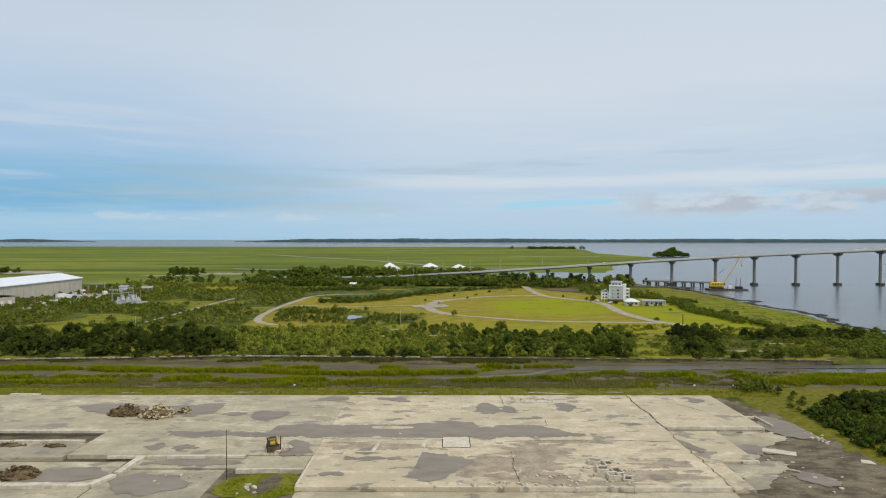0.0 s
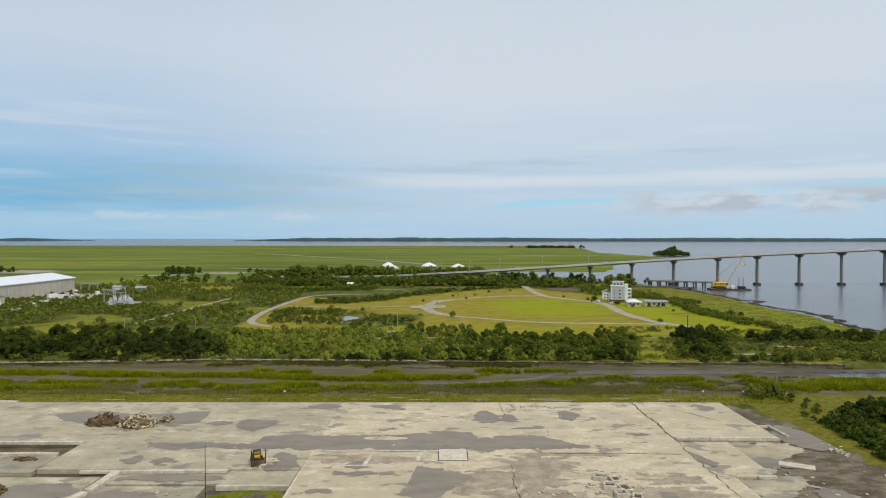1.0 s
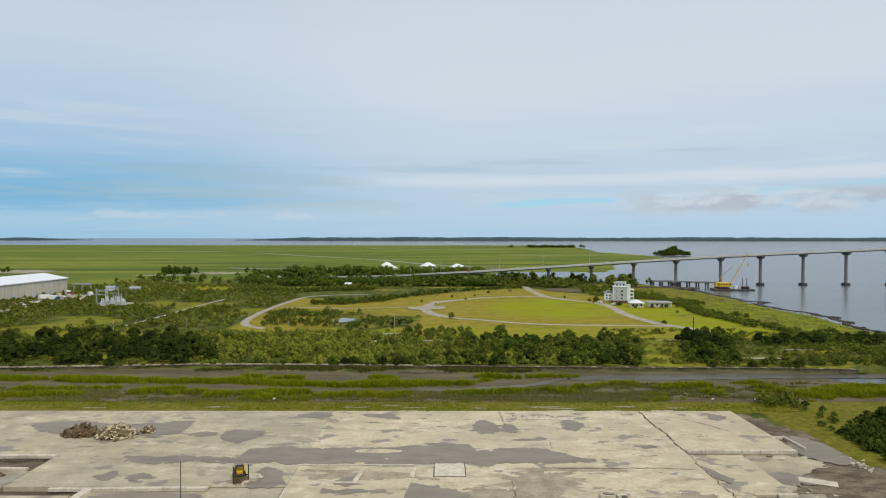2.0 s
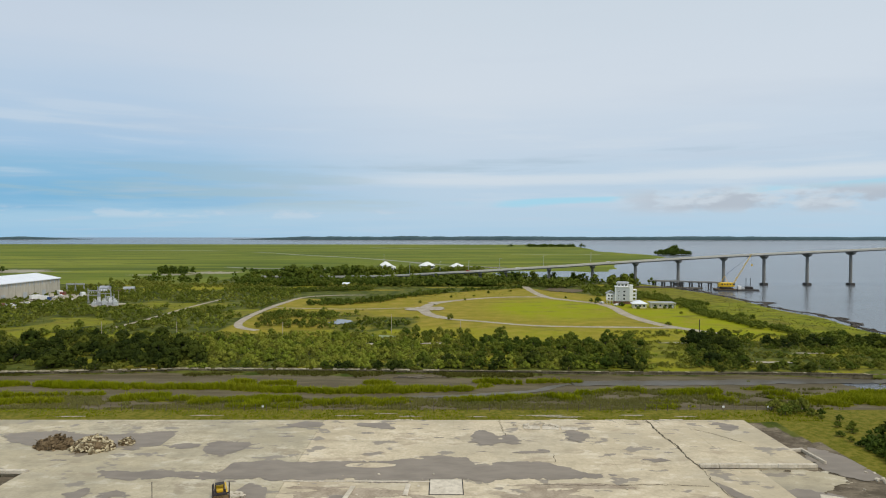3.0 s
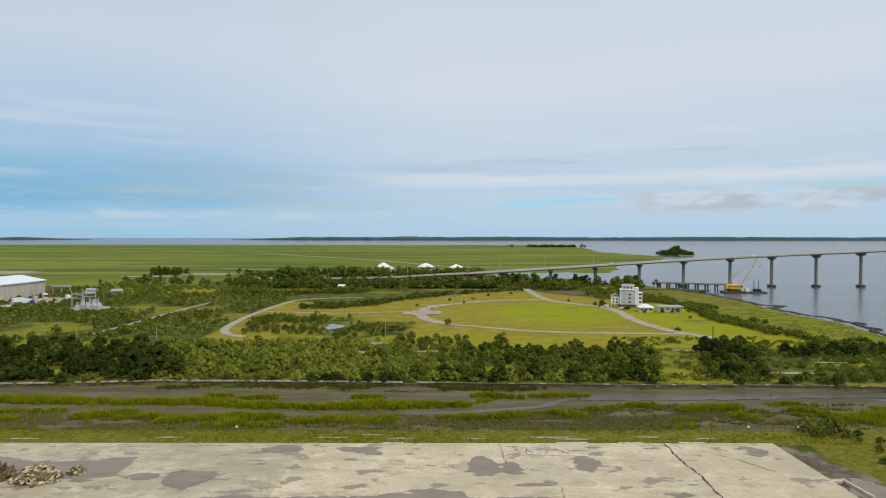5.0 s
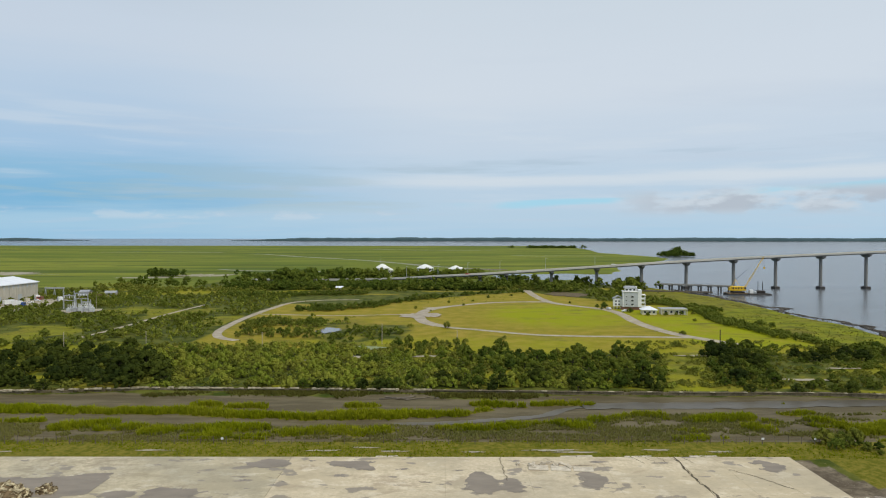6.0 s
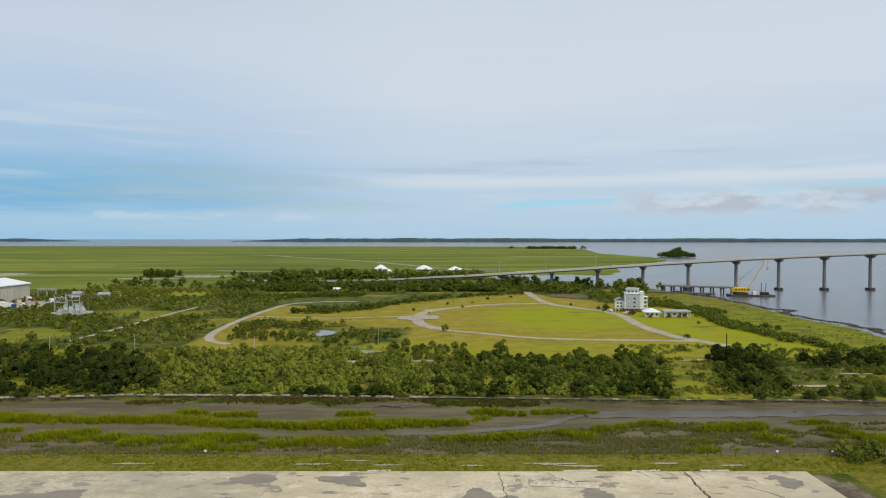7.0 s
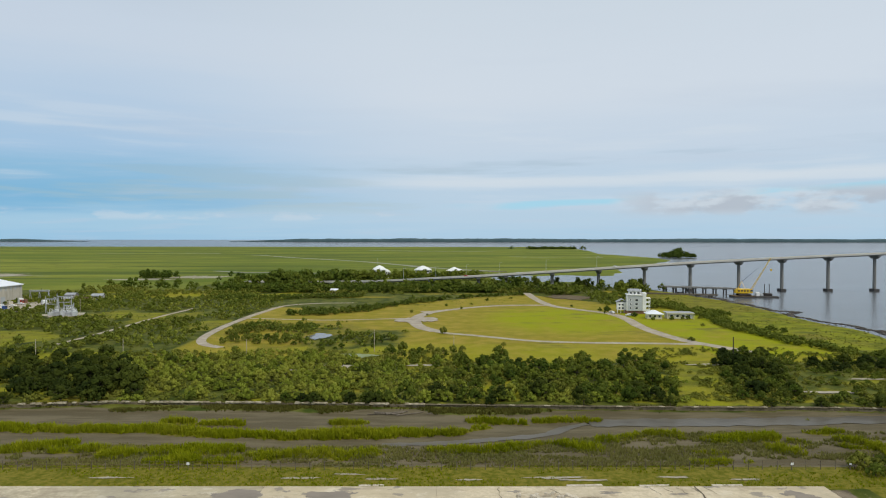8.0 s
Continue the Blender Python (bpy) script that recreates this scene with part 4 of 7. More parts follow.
POOLS_SMALL = [
    (0, [(-56.9, 164.8, 165.9), (-54.7, 163.8, 167.0), (-51.4, 164.3, 165.9)]),
    (0, [(-50.3, 164.8, 167.5), (-48.6, 160.7, 168.6), (-44.6, 159.2, 168.1), (-41.0, 162.8, 168.1), (-40.4, 164.9, 165.9)]),
    (0, [(-35.6, 135.9, 140.7), (-34.0, 132.7, 143.5), (-30.1, 133.4, 141.9), (-28.9, 135.9, 137.0)]),
    (0, [(-64.9, 137.6, 139.5), (-63.3, 136.5, 142.2), (-61.0, 138.4, 140.3)]),
    (0, [(-59.8, 138.0, 139.5), (-57.3, 137.3, 141.1), (-55.2, 138.4, 139.9)]),
    (0, [(-17.6, 135.6, 138.1), (-16.4, 135.2, 138.5), (-15.0, 135.6, 138.1)]),
    (0, [(-19.4, 131.4, 132.4), (-14.6, 130.7, 133.1), (-8.5, 131.7, 132.8)]),
    (0, [(-6.2, 121.7, 123.4), (-4.4, 120.5, 135.9), (-2.7, 119.9, 134.9), (0.8, 122.0, 134.9), (4.0, 127.0, 131.8), (6.5, 129.0, 130.6)]),
    (0, [(8.3, 168.3, 171.7), (11.0, 166.1, 176.4), (13.5, 165.6, 175.2), (15.6, 167.7, 171.7)]),
]
POOLS_FAR = [
    (0, [(15.2, 167.7, 171.7), (17.7, 166.7, 172.9), (19.6, 167.2, 171.7)]),
    (0, [(31.2, 170.6, 175.3), (33.5, 168.3, 177.1), (36.0, 171.2, 174.7)]),
    (0, [(-35.8, 179.3, 181.3), (-32.2, 178.1, 183.2), (-27.9, 180.0, 182.6)]),
    (0, [(-19.4, 180.0, 182.0), (-15.2, 178.8, 182.6), (-10.0, 178.2, 182.0)]),
    (0, [(39.4, 120.9, 122.3), (41.1, 119.8, 123.2), (43.0, 120.6, 122.1)]),
    (0, [(69.1, 178.5, 181.6), (71.1, 176.0, 183.6), (73.9, 178.5, 181.6)]),
    (0, [(45.6, 155.1, 156.5), (47.8, 155.1, 157.0), (49.8, 155.6, 156.5)]),
    (0, [(17.6, 160.9, 161.9), (20.4, 160.4, 161.9), (25.0, 161.4, 162.4)]),
    (0, [(-24.7, 122.5, 123.4), (-23.6, 122.2, 124.0), (-20.4, 122.5, 124.3), (-19.4, 122.8, 123.4)]),
]
POOLS_LOW = [
    (-0.8, [(-83.2, 120.4, 124.8), (-80.4, 119.9, 127.2), (-75.2, 120.2, 128.5), (-70.1, 121.0, 129.2), (-66.2, 123.6, 124.8)]),
    (-0.82, [(-64.2, 121.4, 122.8), (-59.8, 114.9, 125.5), (-53.0, 114.9, 124.3), (-48.4, 118.6, 120.0)]),
    (-0.60, [(-62.0, 129.6, 131.0), (-56.0, 129.4, 132.2), (-48.0, 129.6, 132.0), (-43.0, 130.0, 131.0)]),
    (-0.82, [(79.4, 152.9, 158.9), (84.4, 147.6, 167.7), (88.3, 146.8, 162.4), (90.1, 149.8, 152.9)]),
    (-0.82, [(70.0, 122.2, 124.6), (72.3, 118.9, 126.4), (75.2, 118.9, 125.2), (76.8, 121.1, 122.8)]),
    (-0.4, [(52.6, 147.5, 148.4), (53.8, 141.0, 147.1), (56.2, 137.3, 143.0), (57.4, 138.0, 139.1)]),
    (-0.82, [(65.1, 138.6, 142.4), (68.8, 136.4, 144.3), (75.6, 137.5, 140.5)]),
]
for i, (z, e) in enumerate(POOLS_LONG + POOLS_SMALL + POOLS_FAR + POOLS_LOW):
    dry = ((-12.5, 153.6, 5.2, 1.5),) if i == 0 else ()
    lab = "shallow puddle of grey rainwater on concrete" if z == 0 else "shallow muddy puddle in the sunken yard"
    pool_sheet("damp_rim", z + 0.024 + 0.002 * (i % 9), e, 0.28, M_DAMP, "damp rim round a puddle on concrete", "stain", 30 + i, dry)
    pool_sheet("puddle", z + 0.046 + 0.002 * (i % 9), e, 0.0, M_PUDDLE, lab, "puddle", 30 + i, dry)


# grime on the front of the big slab, broken concrete spread over the yard beside it
GRIME = "brown mud stain on old concrete"
pool_sheet("dirt_stain", 0.010, [(3, 122, 133), (9, 123, 133.5), (15, 126, 133), (22, 130, 138), (29, 136, 139.5)], 0.0, M_DIRTY, GRIME, "stain", 301)
pool_sheet("dirt_stain", 0.013, [(-25, 136, 141), (-15, 137.5, 141.5), (-6, 138, 141), (2, 136, 139)], -0.3, M_DIRTY, GRIME, "stain", 302)
pool_sheet("dirt_stain", 0.016, [(14, 118, 124), (22, 118, 125), (27, 119, 123)], -0.2, M_DIRTY, GRIME, "stain", 303)
pool_sheet("concrete_patch", -0.80, [(60, 132, 150), (67, 134, 153), (74, 143, 153), (80, 147, 152)], 0.3, M_SLABDIRTY, "broken dirty concrete paving spread over the yard", "concrete", 304)
pool_sheet("concrete_patch", -0.81, [(58, 117, 131), (62, 119, 131), (66, 124, 132), (70, 128, 132)], 0.2, M_SLABDIRTY, "broken dirty concrete paving spread over the yard", "concrete", 305)
FLECK = random.Random(77)
SPOTS = []
for i in range(70):
    x, y = FLECK.uniform(-125, 52), FLECK.uniform(151, 185)
    if i % 3 == 0:
        x, y = FLECK.uniform(-26, 52), FLECK.uniform(118, 144)
    r = FLECK.uniform(0.3, 1.7)
    if any(abs(x - a) < r + b + 1 and abs(y - c) < 1.8 for a, c, b in SPOTS):
        continue
    if any(z == 0 and e[0][0] - r < x < e[-1][0] + r and min(q[1] for q in e) - 1 < y < max(q[2] for q in e) + 1 for z, e in POOLS_LONG):
        continue
    SPOTS.append((x, y, r))
    blob("damp_patch", x, y, r, r * FLECK.uniform(0.25, 0.5), M_DAMP if i % 3 else M_DIRTY, 0.020, "damp dirty patch on old concrete", "stain", 200 + i, 0.75)
for i, (x, y, rx, ry) in enumerate(((20, 137, 7, 4.5), (18, 128, 4.5, 6), (12, 121, 8, 2.5), (27, 143, 10, 1.3), (40, 122, 8, 2.5), (45, 128, 5, 2), (27, 118.5, 10, 1.2), (-14, 139.5, 11, 1.6), (-20, 142, 6, 1.2))):
    blob("dirt_stain", x, y, rx, ry, M_DIRTY, 0.004 + 0.0015 * i, "brown mud stain on old concrete", "stain", 330 + i, 0.6)
for i in range(5):
    crack([(45 + i * 2.6, 185.2), (46.2 + i * 2.6, 181.4)], 0.16, "dark slot in the slab edge")


def chunks(rng, n, spread, mound, size, flat=0.6):
    """Broken angular pieces heaped in a mound, as one bmesh."""
    bm = NB()
    for i in range(n):
        a, r = rng.uniform(0, 2 * math.pi), math.sqrt(rng.random())
        x, y = math.cos(a) * r * spread[0], math.sin(a) * r * spread[1]
        z = mound * (1 - r * r) * rng.uniform(0.55, 1.0)
        s = size * rng.uniform(0.4, 1.3)
        m = Matrix.Translation((x, y, max(z, s * 0.2))) @ Euler((rng.uniform(-.7, .7), rng.uniform(-.7, .7), rng.uniform(0, 3.1))).to_matrix().to_4x4()
        k = rng.uniform(0.4, 1.6)
        box(bm, -s * k, s * k, -s * 0.6, s * 0.6, -s * 0.5 * flat, s * 0.5 * flat, 0, m)
    return bm


def heap(at, spread, mound, seed, mat, label, n=160, size=0.45):
    t = thing("scrap_pile", at, label, "scrap pile", "scrap piles")
    rng = random.Random(seed)
    bm = NB()
    bmesh.ops.create_icosphere(bm, subdivisions=3, radius=1.0)
    for v in bm.verts:
        k = 1 + 0.35 * noise.noise(v.co * 2.3 + Vector((seed, 0, 0)))
        v.co = Vector((v.co.x * spread[0] * 0.88 * k, v.co.y * spread[1] * 0.88 * k, max(-0.05, v.co.z * mound * 0.75 * k)))
    part("core", bm, M_RUST, t, "dark rusty core of the heap")
    part("scrap", chunks(rng, n, spread, mound, size), mat, t)
    for i in range(min(16, n // 6)):
        a, r = rng.uniform(0, 6.28), math.sqrt(rng.random())
        p = Vector((math.cos(a) * r * spread[0], math.sin(a) * r * spread[1], mound * (1 - r * r) * 0.8))
        d = Vector((rng.uniform(-1, 1), rng.uniform(-1, 1), rng.uniform(0.0, 0.9))) * rng.uniform(0.5, 1.5)
        part("rod", rod(NB(), p, p + d, 0.06, 0.04, 5), M_RUST, t)
    return t


heap((-83.0, 165.0, 0), (4.4, 3.0), 2.6, 3, M_RUST, "brown heap of rusty twisted scrap on wet concrete")
heap((-74.2, 163.6, 0), (5.0, 3.4), 2.7, 5, M_SCRAP, "heap of pale and brown demolition scrap on wet concrete", 230, 0.5)
heap((-68.3, 166.6, 0), (1.6, 1.3), 1.5, 7, M_SCRAP, "small heap of mixed scrap on wet concrete", 60, 0.4)
heap((-83.6, 124.0, -0.8), (4.0, 3.2), 1.9, 9, M_RUST, "brown heap of tangled scrap beside a basin", 120, 0.4)
heap((-96.0, 140.2, -0.1), (3.2, 0.9), 0.6, 10, M_RUST, "low line of dark scrap along a kerb", 60, 0.3)
heap((-86.0, 139.6, -0.1), (2.4, 0.8), 0.6, 11, M_RUST, "low line of dark scrap along a kerb", 50, 0.3)


def rubble(at, spread, n, seed, size, label):
    """Loose broken concrete: each lump a part."""
    t = thing("rubble", at, label, "rubble", "concrete rubble")
    rng = random.Random(seed)
    for i in range(n):
        bm = NB()
        s = size * rng.uniform(0.4, 1.2)
        bmesh.ops.create_cube(bm, size=1.0)
        for v in bm.verts:
            v.co = Vector((v.co.x * s * rng.uniform(0.9, 2.2), v.co.y * s * rng.uniform(0.8, 1.3), v.co.z * s * rng.uniform(0.5, 0.9)))
        x, y = rng.gauss(0, spread[0] / 2), rng.gauss(0, spread[1] / 2)
        part("lump", bm, M_PALE if i % 3 else M_CONC, t, at=pose(x, y, s * 0.22, rng.uniform(-14, 14), rng.uniform(-14, 14), rng.uniform(0, 180)))
    return t


rubble((33.2, 123.5, 0), (6.4, 10.5), 40, 21, 0.55, "scattered broken concrete footings and lumps")
rubble((9, 118.0, 0), (12, 1.4), 26, 22, 0.55, "line of broken concrete along the slab edge")
rubble((24, 120, 0), (9, 4), 26, 23, 0.45, "thin scatter of broken concrete")
rubble((25, 180.5, 0), (6, 3.2), 18, 24, 0.6, "broken concrete slabs lifted at the slab edge")
rubble((-50, 124, -0.8), (7, 6), 12, 26, 0.35, "stray concrete lumps in a yard")
rubble((-36, 118.5, -0.8), (2.0, 3.0), 9, 27, 0.6, "concrete lumps in a grass patch")
rubble((70, 128, -0.88), (9, 12), 30, 28, 0.4, "stray concrete lumps in a muddy yard")
rubble((-10, 144, 0), (24, 4), 22, 29, 0.28, "small concrete lumps on the slab")
rubble((88.5, 148, -0.88), (1.6, 4.5), 22, 30, 0.5, "broken dark debris along the hedge")
for k in range(3):
    kerb((22 + 4.5 * k, 179 - 0.4 * k), (26 + 4.5 * k, 178.6 - 0.4 * k), 2.6, 0.0, 0.22, "lifted pale concrete slab piece", 40 + k, chunk=9)
kerb((-128, 186.6), (-119, 186.2), 1.2, -0.5, 0.15, "white concrete slab piece at the verge", 45)
for k, (x, w) in enumerate(((-10, 5), (30, 7), (44, 6), (58, 6))):
    kerb((x, 187.2), (x + w, 187.4), 0.7, -0.62, -0.45, "pale concrete strip half sunk in verge grass", 50 + k)


# ---- vehicles and machines ----
def loader(at, turn):
    t = thing("loader", at, "small worn yellow loader with a dark roll frame", "loader", turn=turn)
    for sx in (-1, 1):
        for sy in (-0.95, 0.95):
            w = part("wheel", rod(NB(), (sx * 0.85, sy, 0.55), (sx * 1.2, sy, 0.55), 0.55, 0.55, 14), M_DARK, t, "dark muddy tyre")
            part("rim", rod(NB(), (sx * 1.17, sy, 0.55), (sx * 1.23, sy, 0.55), 0.28, 0.25, 10), M_RUST, w)
    part("chassis", box(NB(), -0.8, 0.8, -1.7, 1.5, 0.45, 1.15, 0.1), M_DARK, t)
    part("engine_hood", box(NB(), -0.75, 0.7, 0.3, 1.75, 1.15, 2.0, 0.18), M_YELLOW, t)
    part("seat_box", box(NB(), -0.6, 0.5, -0.7, 0.3, 1.15, 1.7, 0.1), M_YELLOW, t)
    cage = part("roll_frame", box(NB(), -0.8, 0.75, -0.75, 0.45, 2.55, 2.68, 0.05), M_DARK, t, "dark canopy roof")
    for sx in (-0.74, 0.68):
        for sy in (-0.68, 0.38):
            part("post", rod(NB(), (sx, sy, 1.1), (sx, sy, 2.6), 0.06, 0.06, 6), M_DARK, cage)
    for sx in (-1, 1):
        part("lift_arm", rod(NB(), (sx * 1.0, 1.1, 2.2), (sx * 1.05, -2.0, 1.5), 0.14, 0.12, 6), M_YELLOW if sx > 0 else M_DARK, t)
        part("mast", rod(NB(), (sx * 1.35, -2.1, 0.1), (sx * 1.4, -2.0, 3.3), 0.12, 0.10, 6), M_DARK, t, "dark steel upright")
    part("cross_bar", rod(NB(), (-1.4, -2.05, 1.5), (1.4, -2.05, 1.5), 0.12, 0.12, 6), M_DARK, t)
    for k in range(4):
        x = -1.05 + 0.7 * k
        part("tine", rod(NB(), (x, -2.1, 0.25), (x + 0.05, -3.4, 0.08), 0.09, 0.04, 5), M_RUST, t)
    part("back_plate", box(NB(), -1.3, 1.3, -2.2, -2.08, 0.15, 1.2, 0.03), M_RUST, t, "rusty grab plate")


loader((-37.2, 137.6, 0.0), 24)
rubble((-34.9, 137.4, 0), (1.1, 1.6), 34, 66, 0.85, "pale broken concrete heaped beside a loader")


def light_pole(at, h, label, arm=1.2, mat=None, r=0.13):
    t = thing("light_pole", at, label, "pole", "poles")
    mat = mat or M_STEEL
    part("shaft", rod(NB(), (0, 0, 0), (0, 0, h), r, r * 0.6), mat, t)
    part("base", rod(NB(), (0, 0, 0), (0, 0, 0.5), r * 2, r * 1.6), M_CONC, t)
    if arm:
        part("arm", rod(NB(), (0, 0, h - 0.15), (arm, 0, h), r * 0.5), mat, t)
        part("lamp_head", box(NB(), arm, arm + 0.6, -0.15, 0.15, h - 0.08, h + 0.1, 0.04), mat, t)
    return t


def timber_post(at, h, label, mat, r):
    t = thing("timber_post", at, label, "post", "poles")
    part("shaft", rod(NB(), (0, 0, -0.3), (0, 0, h), r, r * 0.75), mat, t)
    part("cap", rod(NB(), (0, 0, h), (0, 0, h + 0.12), r, r * 0.8), mat, t)
    return t


light_pole((-41.6, 121.0, -0.92), 10.2, "thin grey steel light pole in an empty yard", 0, M_DARK, 0.09)
timber_post((114.0, 300.0, 0.1), 10.3, "thick dark timber post above the scrub", M_DARK, 0.24)
for x, y, h in ((-152, 312, 8.5), (-118, 312, 9), (-70, 312, 8.5), (-22, 328, 10), (11, 330, 7), (-225, 470, 9)):
    timber_post((x, y, 0.0), h - 1.0, "weathered pale timber post among shrubs", M_CONC, 0.14)


def car(at, turn, mat, label, truck=False):
    t = thing("truck" if truck else "car", at, label, "truck" if truck else "car", "vehicles", turn)
    L, W = (9.0, 2.5) if truck else (4.5, 1.85)
    if truck:
        part("cab", box(NB(), -1.2, 1.2, L / 2 - 2.2, L / 2, 0.5, 2.7, 0.2), mat, t)
        part("cargo_box", box(NB(), -1.25, 1.25, -L / 2, L / 2 - 2.3, 0.8, 3.6, 0.06), M_WHITE, t)
        part("windscreen", box(NB(), -1.1, 1.1, L / 2 - 0.3, L / 2 + 0.02, 1.6, 2.5, 0.03), M_GLASS, t)
    else:
        part("body", box(NB(), -W / 2, W / 2, -L / 2, L / 2, 0.3, 0.95, 0.18), mat, t)
        cab = part("cabin", box(NB(), -W / 2 + 0.12, W / 2 - 0.12, -L * 0.36, L * 0.2, 0.93, 1.5, 0.2), mat, t)
        part("window", box(NB(), -W / 2 + 0.10, W / 2 - 0.10, -L * 0.32, L * 0.16, 1.02, 1.36, 0.1), M_GLASS, cab)
    for sx in (-1, 1):
        for sy in (-0.32, 0.32):
            c = (sx * W * 0.45, sy * L, 0.34)
            w = part("wheel", rod(NB(), (c[0] - 0.12, c[1], c[2]), (c[0] + 0.12, c[1], c[2]), 0.34, sides=12), M_DARK, t)
            part("rim", rod(NB(), (c[0] - 0.13, c[1], c[2]), (c[0] + 0.13, c[1], c[2]), 0.2, sides=10), M_STEEL, w)
    return t


# ---- the bridge ----
DECK = smooth_line([(-210, 752, 0.2), (-75, 692, 4.4), (0, 664, 9.6), (40, 654, 12.2), (108, 652, 16.5), (151, 652, 19.3), (236, 652, 24.7), (321, 652, 29.2), (407, 652, 33.1), (451, 652, 35.3), (537, 652, 39.8), (700, 652, 48.0)], 5.0)


def deck_at(x):
    i = int(np.argmin(np.abs(DECK[:, 0] - x)))
    j = min(len(DECK) - 1, i + 1)
    d = DECK[j] - DECK[max(0, i - 1)]
    return DECK[i], math.degrees(math.atan2(d[1], d[0]))


def strip(bm, line, v0, v1, z0, z1):
    """A bar swept along the deck line, from v0 to v1 across and z0 to z1 up."""
    rings = []
    n = len(line)
    for i, p in enumerate(line):
        d = (line[min(n - 1, i + 1)] - line[max(0, i - 1)])[:2]
        d /= np.linalg.norm(d)
        rings.append([bm.verts.new((p[0] - d[1] * v, p[1] + d[0] * v, p[2] + z)) for v, z in ((v0, z0), (v1, z0), (v1, z1), (v0, z1))])
    for a, b in zip(rings, rings[1:]):
        for k in range(4):
            bm.faces.new((a[k], b[k], b[(k + 1) % 4], a[(k + 1) % 4]))
    bm.faces.new(rings[0][::-1])
    bm.faces.new(rings[-1])
    bmesh.ops.recalc_face_normals(bm, faces=bm.faces[:])
    return bm


def build_bridge():
    t = thing("bridge", (0, 0, 0), "long grey concrete road bridge rising over the river on hammerhead piers", "bridge")
    part("deck", strip(NB(), DECK, -7.6, 7.6, -0.45, 0.0), M_DECK, t)
    for v in (-5.4, -1.8, 1.8, 5.4):
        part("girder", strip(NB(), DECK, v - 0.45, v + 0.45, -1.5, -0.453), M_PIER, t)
    for v in (-7.55, 7.2):
        part("parapet", strip(NB(), DECK, v, v + 0.35, 0.003, 0.72), M_DECK, t, "pale concrete parapet")
    part("road_surface", strip(NB(), DECK, -7.15, 7.15, 0.003, 0.05), M_ASPHALT, t, "grey asphalt carriageway")
    for x in (-3, 39.6, 66.4, 108.3, 150.8, 193.9, 236.4, 278.8, 321.3, 364.4, 407.5, 450.6, 494, 537):
        c, a = deck_at(x)
        ground = -3.4 if x > 170 else -0.4
        h = c[2] - 1.5 - ground
        at = pose(c[0], c[1], ground, 0, 0, a)
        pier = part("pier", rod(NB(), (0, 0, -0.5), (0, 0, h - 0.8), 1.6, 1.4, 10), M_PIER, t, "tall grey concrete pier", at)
        bm = NB()
        # tapered cap across the deck
        lo = [bm.verts.new((sx * 1.25, sy * 2.4, h - 3.0)) for sx, sy in ((-1, -1), (1, -1), (1, 1), (-1, 1))]
        up = [bm.verts.new((sx * 1.4, sy * 6.4, z)) for z in (h - 1.2, h - 0.02) for sx, sy in ((-1, -1), (1, -1), (1, 1), (-1, 1))]
        mid, hi = up[:4], up[4:]
        bm.faces.new(lo[::-1])
        bm.faces.new(hi)
        for a1, b1 in ((lo, mid), (mid, hi)):
            for k in range(4):
                bm.faces.new((a1[k], a1[(k + 1) % 4], b1[(k + 1) % 4], b1[k]))
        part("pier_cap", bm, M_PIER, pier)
        if x > 200:
            part("footing", box(NB(), -2.5, 2.5, -3.6, 3.6, -1.5, 4.2, 0.15), M_FOOT, pier, "dark tide-stained pile cap")


build_bridge()
for x, mat, lab, trk, side in ((300, M_CAR, "white car crossing the bridge", False, -4), (425, M_CAR, "white car crossing the bridge", False, -4), (470, M_WHITE, "white box truck crossing the bridge", True, -4),
                               (436, M_CAR, "pale car crossing the bridge", False, 4), (30, M_RED, "red car on the bridge ramp", False, -4), (78, M_CAR, "white car on the bridge ramp", False, -4), (168, M_CAR, "pale car crossing the bridge", False, 4), (214, M_CAR, "white van crossing the bridge", False, -4)):
    c, a = deck_at(x)
    n = (-math.sin(radians(a)), math.cos(radians(a)))
    car((c[0] + n[0] * side, c[1] + n[1] * side, c[2] + 0.06), a - 90, mat, lab, trk)
for x in (-30, 0, 30, 60, 102, 148):
    c, a = deck_at(x)
    light_pole((c[0], c[1] + 6.9, c[2] + 0.05), 11, "tall thin pale light pole on the bridge", 1.6, M_STEEL, 0.16)


# ---- river works ----
def bent_pier(x0, y0, x1, y1, z, n, name, label, half, top):
    t = thing(name, (x0, y0, 0), label, "pier")
    d = Vector((x1 - x0, y1 - y0, 0))
    m = Matrix.Rotation(math.atan2(d.y, d.x), 4, "Z")
    part("deck", box(NB(), -1, d.length + 1, -half, half, z - 0.5, z, 0.05), top, t, at=m)
    for s in (-1, 1):
        part("edge_beam", box(NB(), -1, d.length + 1, s * half - 0.2, s * half + 0.2, z - 0.9, z + 0.25, 0.04), top, t, at=m)
    for i in range(n):
        u = d.length * (i + 0.5) / n
        b = part("bent_cap", box(NB(), u - 2.0, u + 2.0, -half * 0.95, half * 0.95, z - 1.5, z - 0.53, 0.05), M_FOOT, t, "dark timber bent", m)
        for s in (-0.8, 0.8):
            for q in (-1.1, 1.1):
                part("pile", rod(NB(), (u + q, s * half, -4.0), (u + q, s * half, z - 1.4), 0.55, sides=7), M_FOOT, b)


bent_pier(204, 640, 264, 612, 4.2, 8, "fishing_pier", "old concrete fishing pier on dark paired piles", 3.8, M_PIER)
bent_pier(178, 606, 233, 588, 0.9, 6, "timber_dock", "low dark timber dock reaching into the river", 1.2, M_TIMBER)


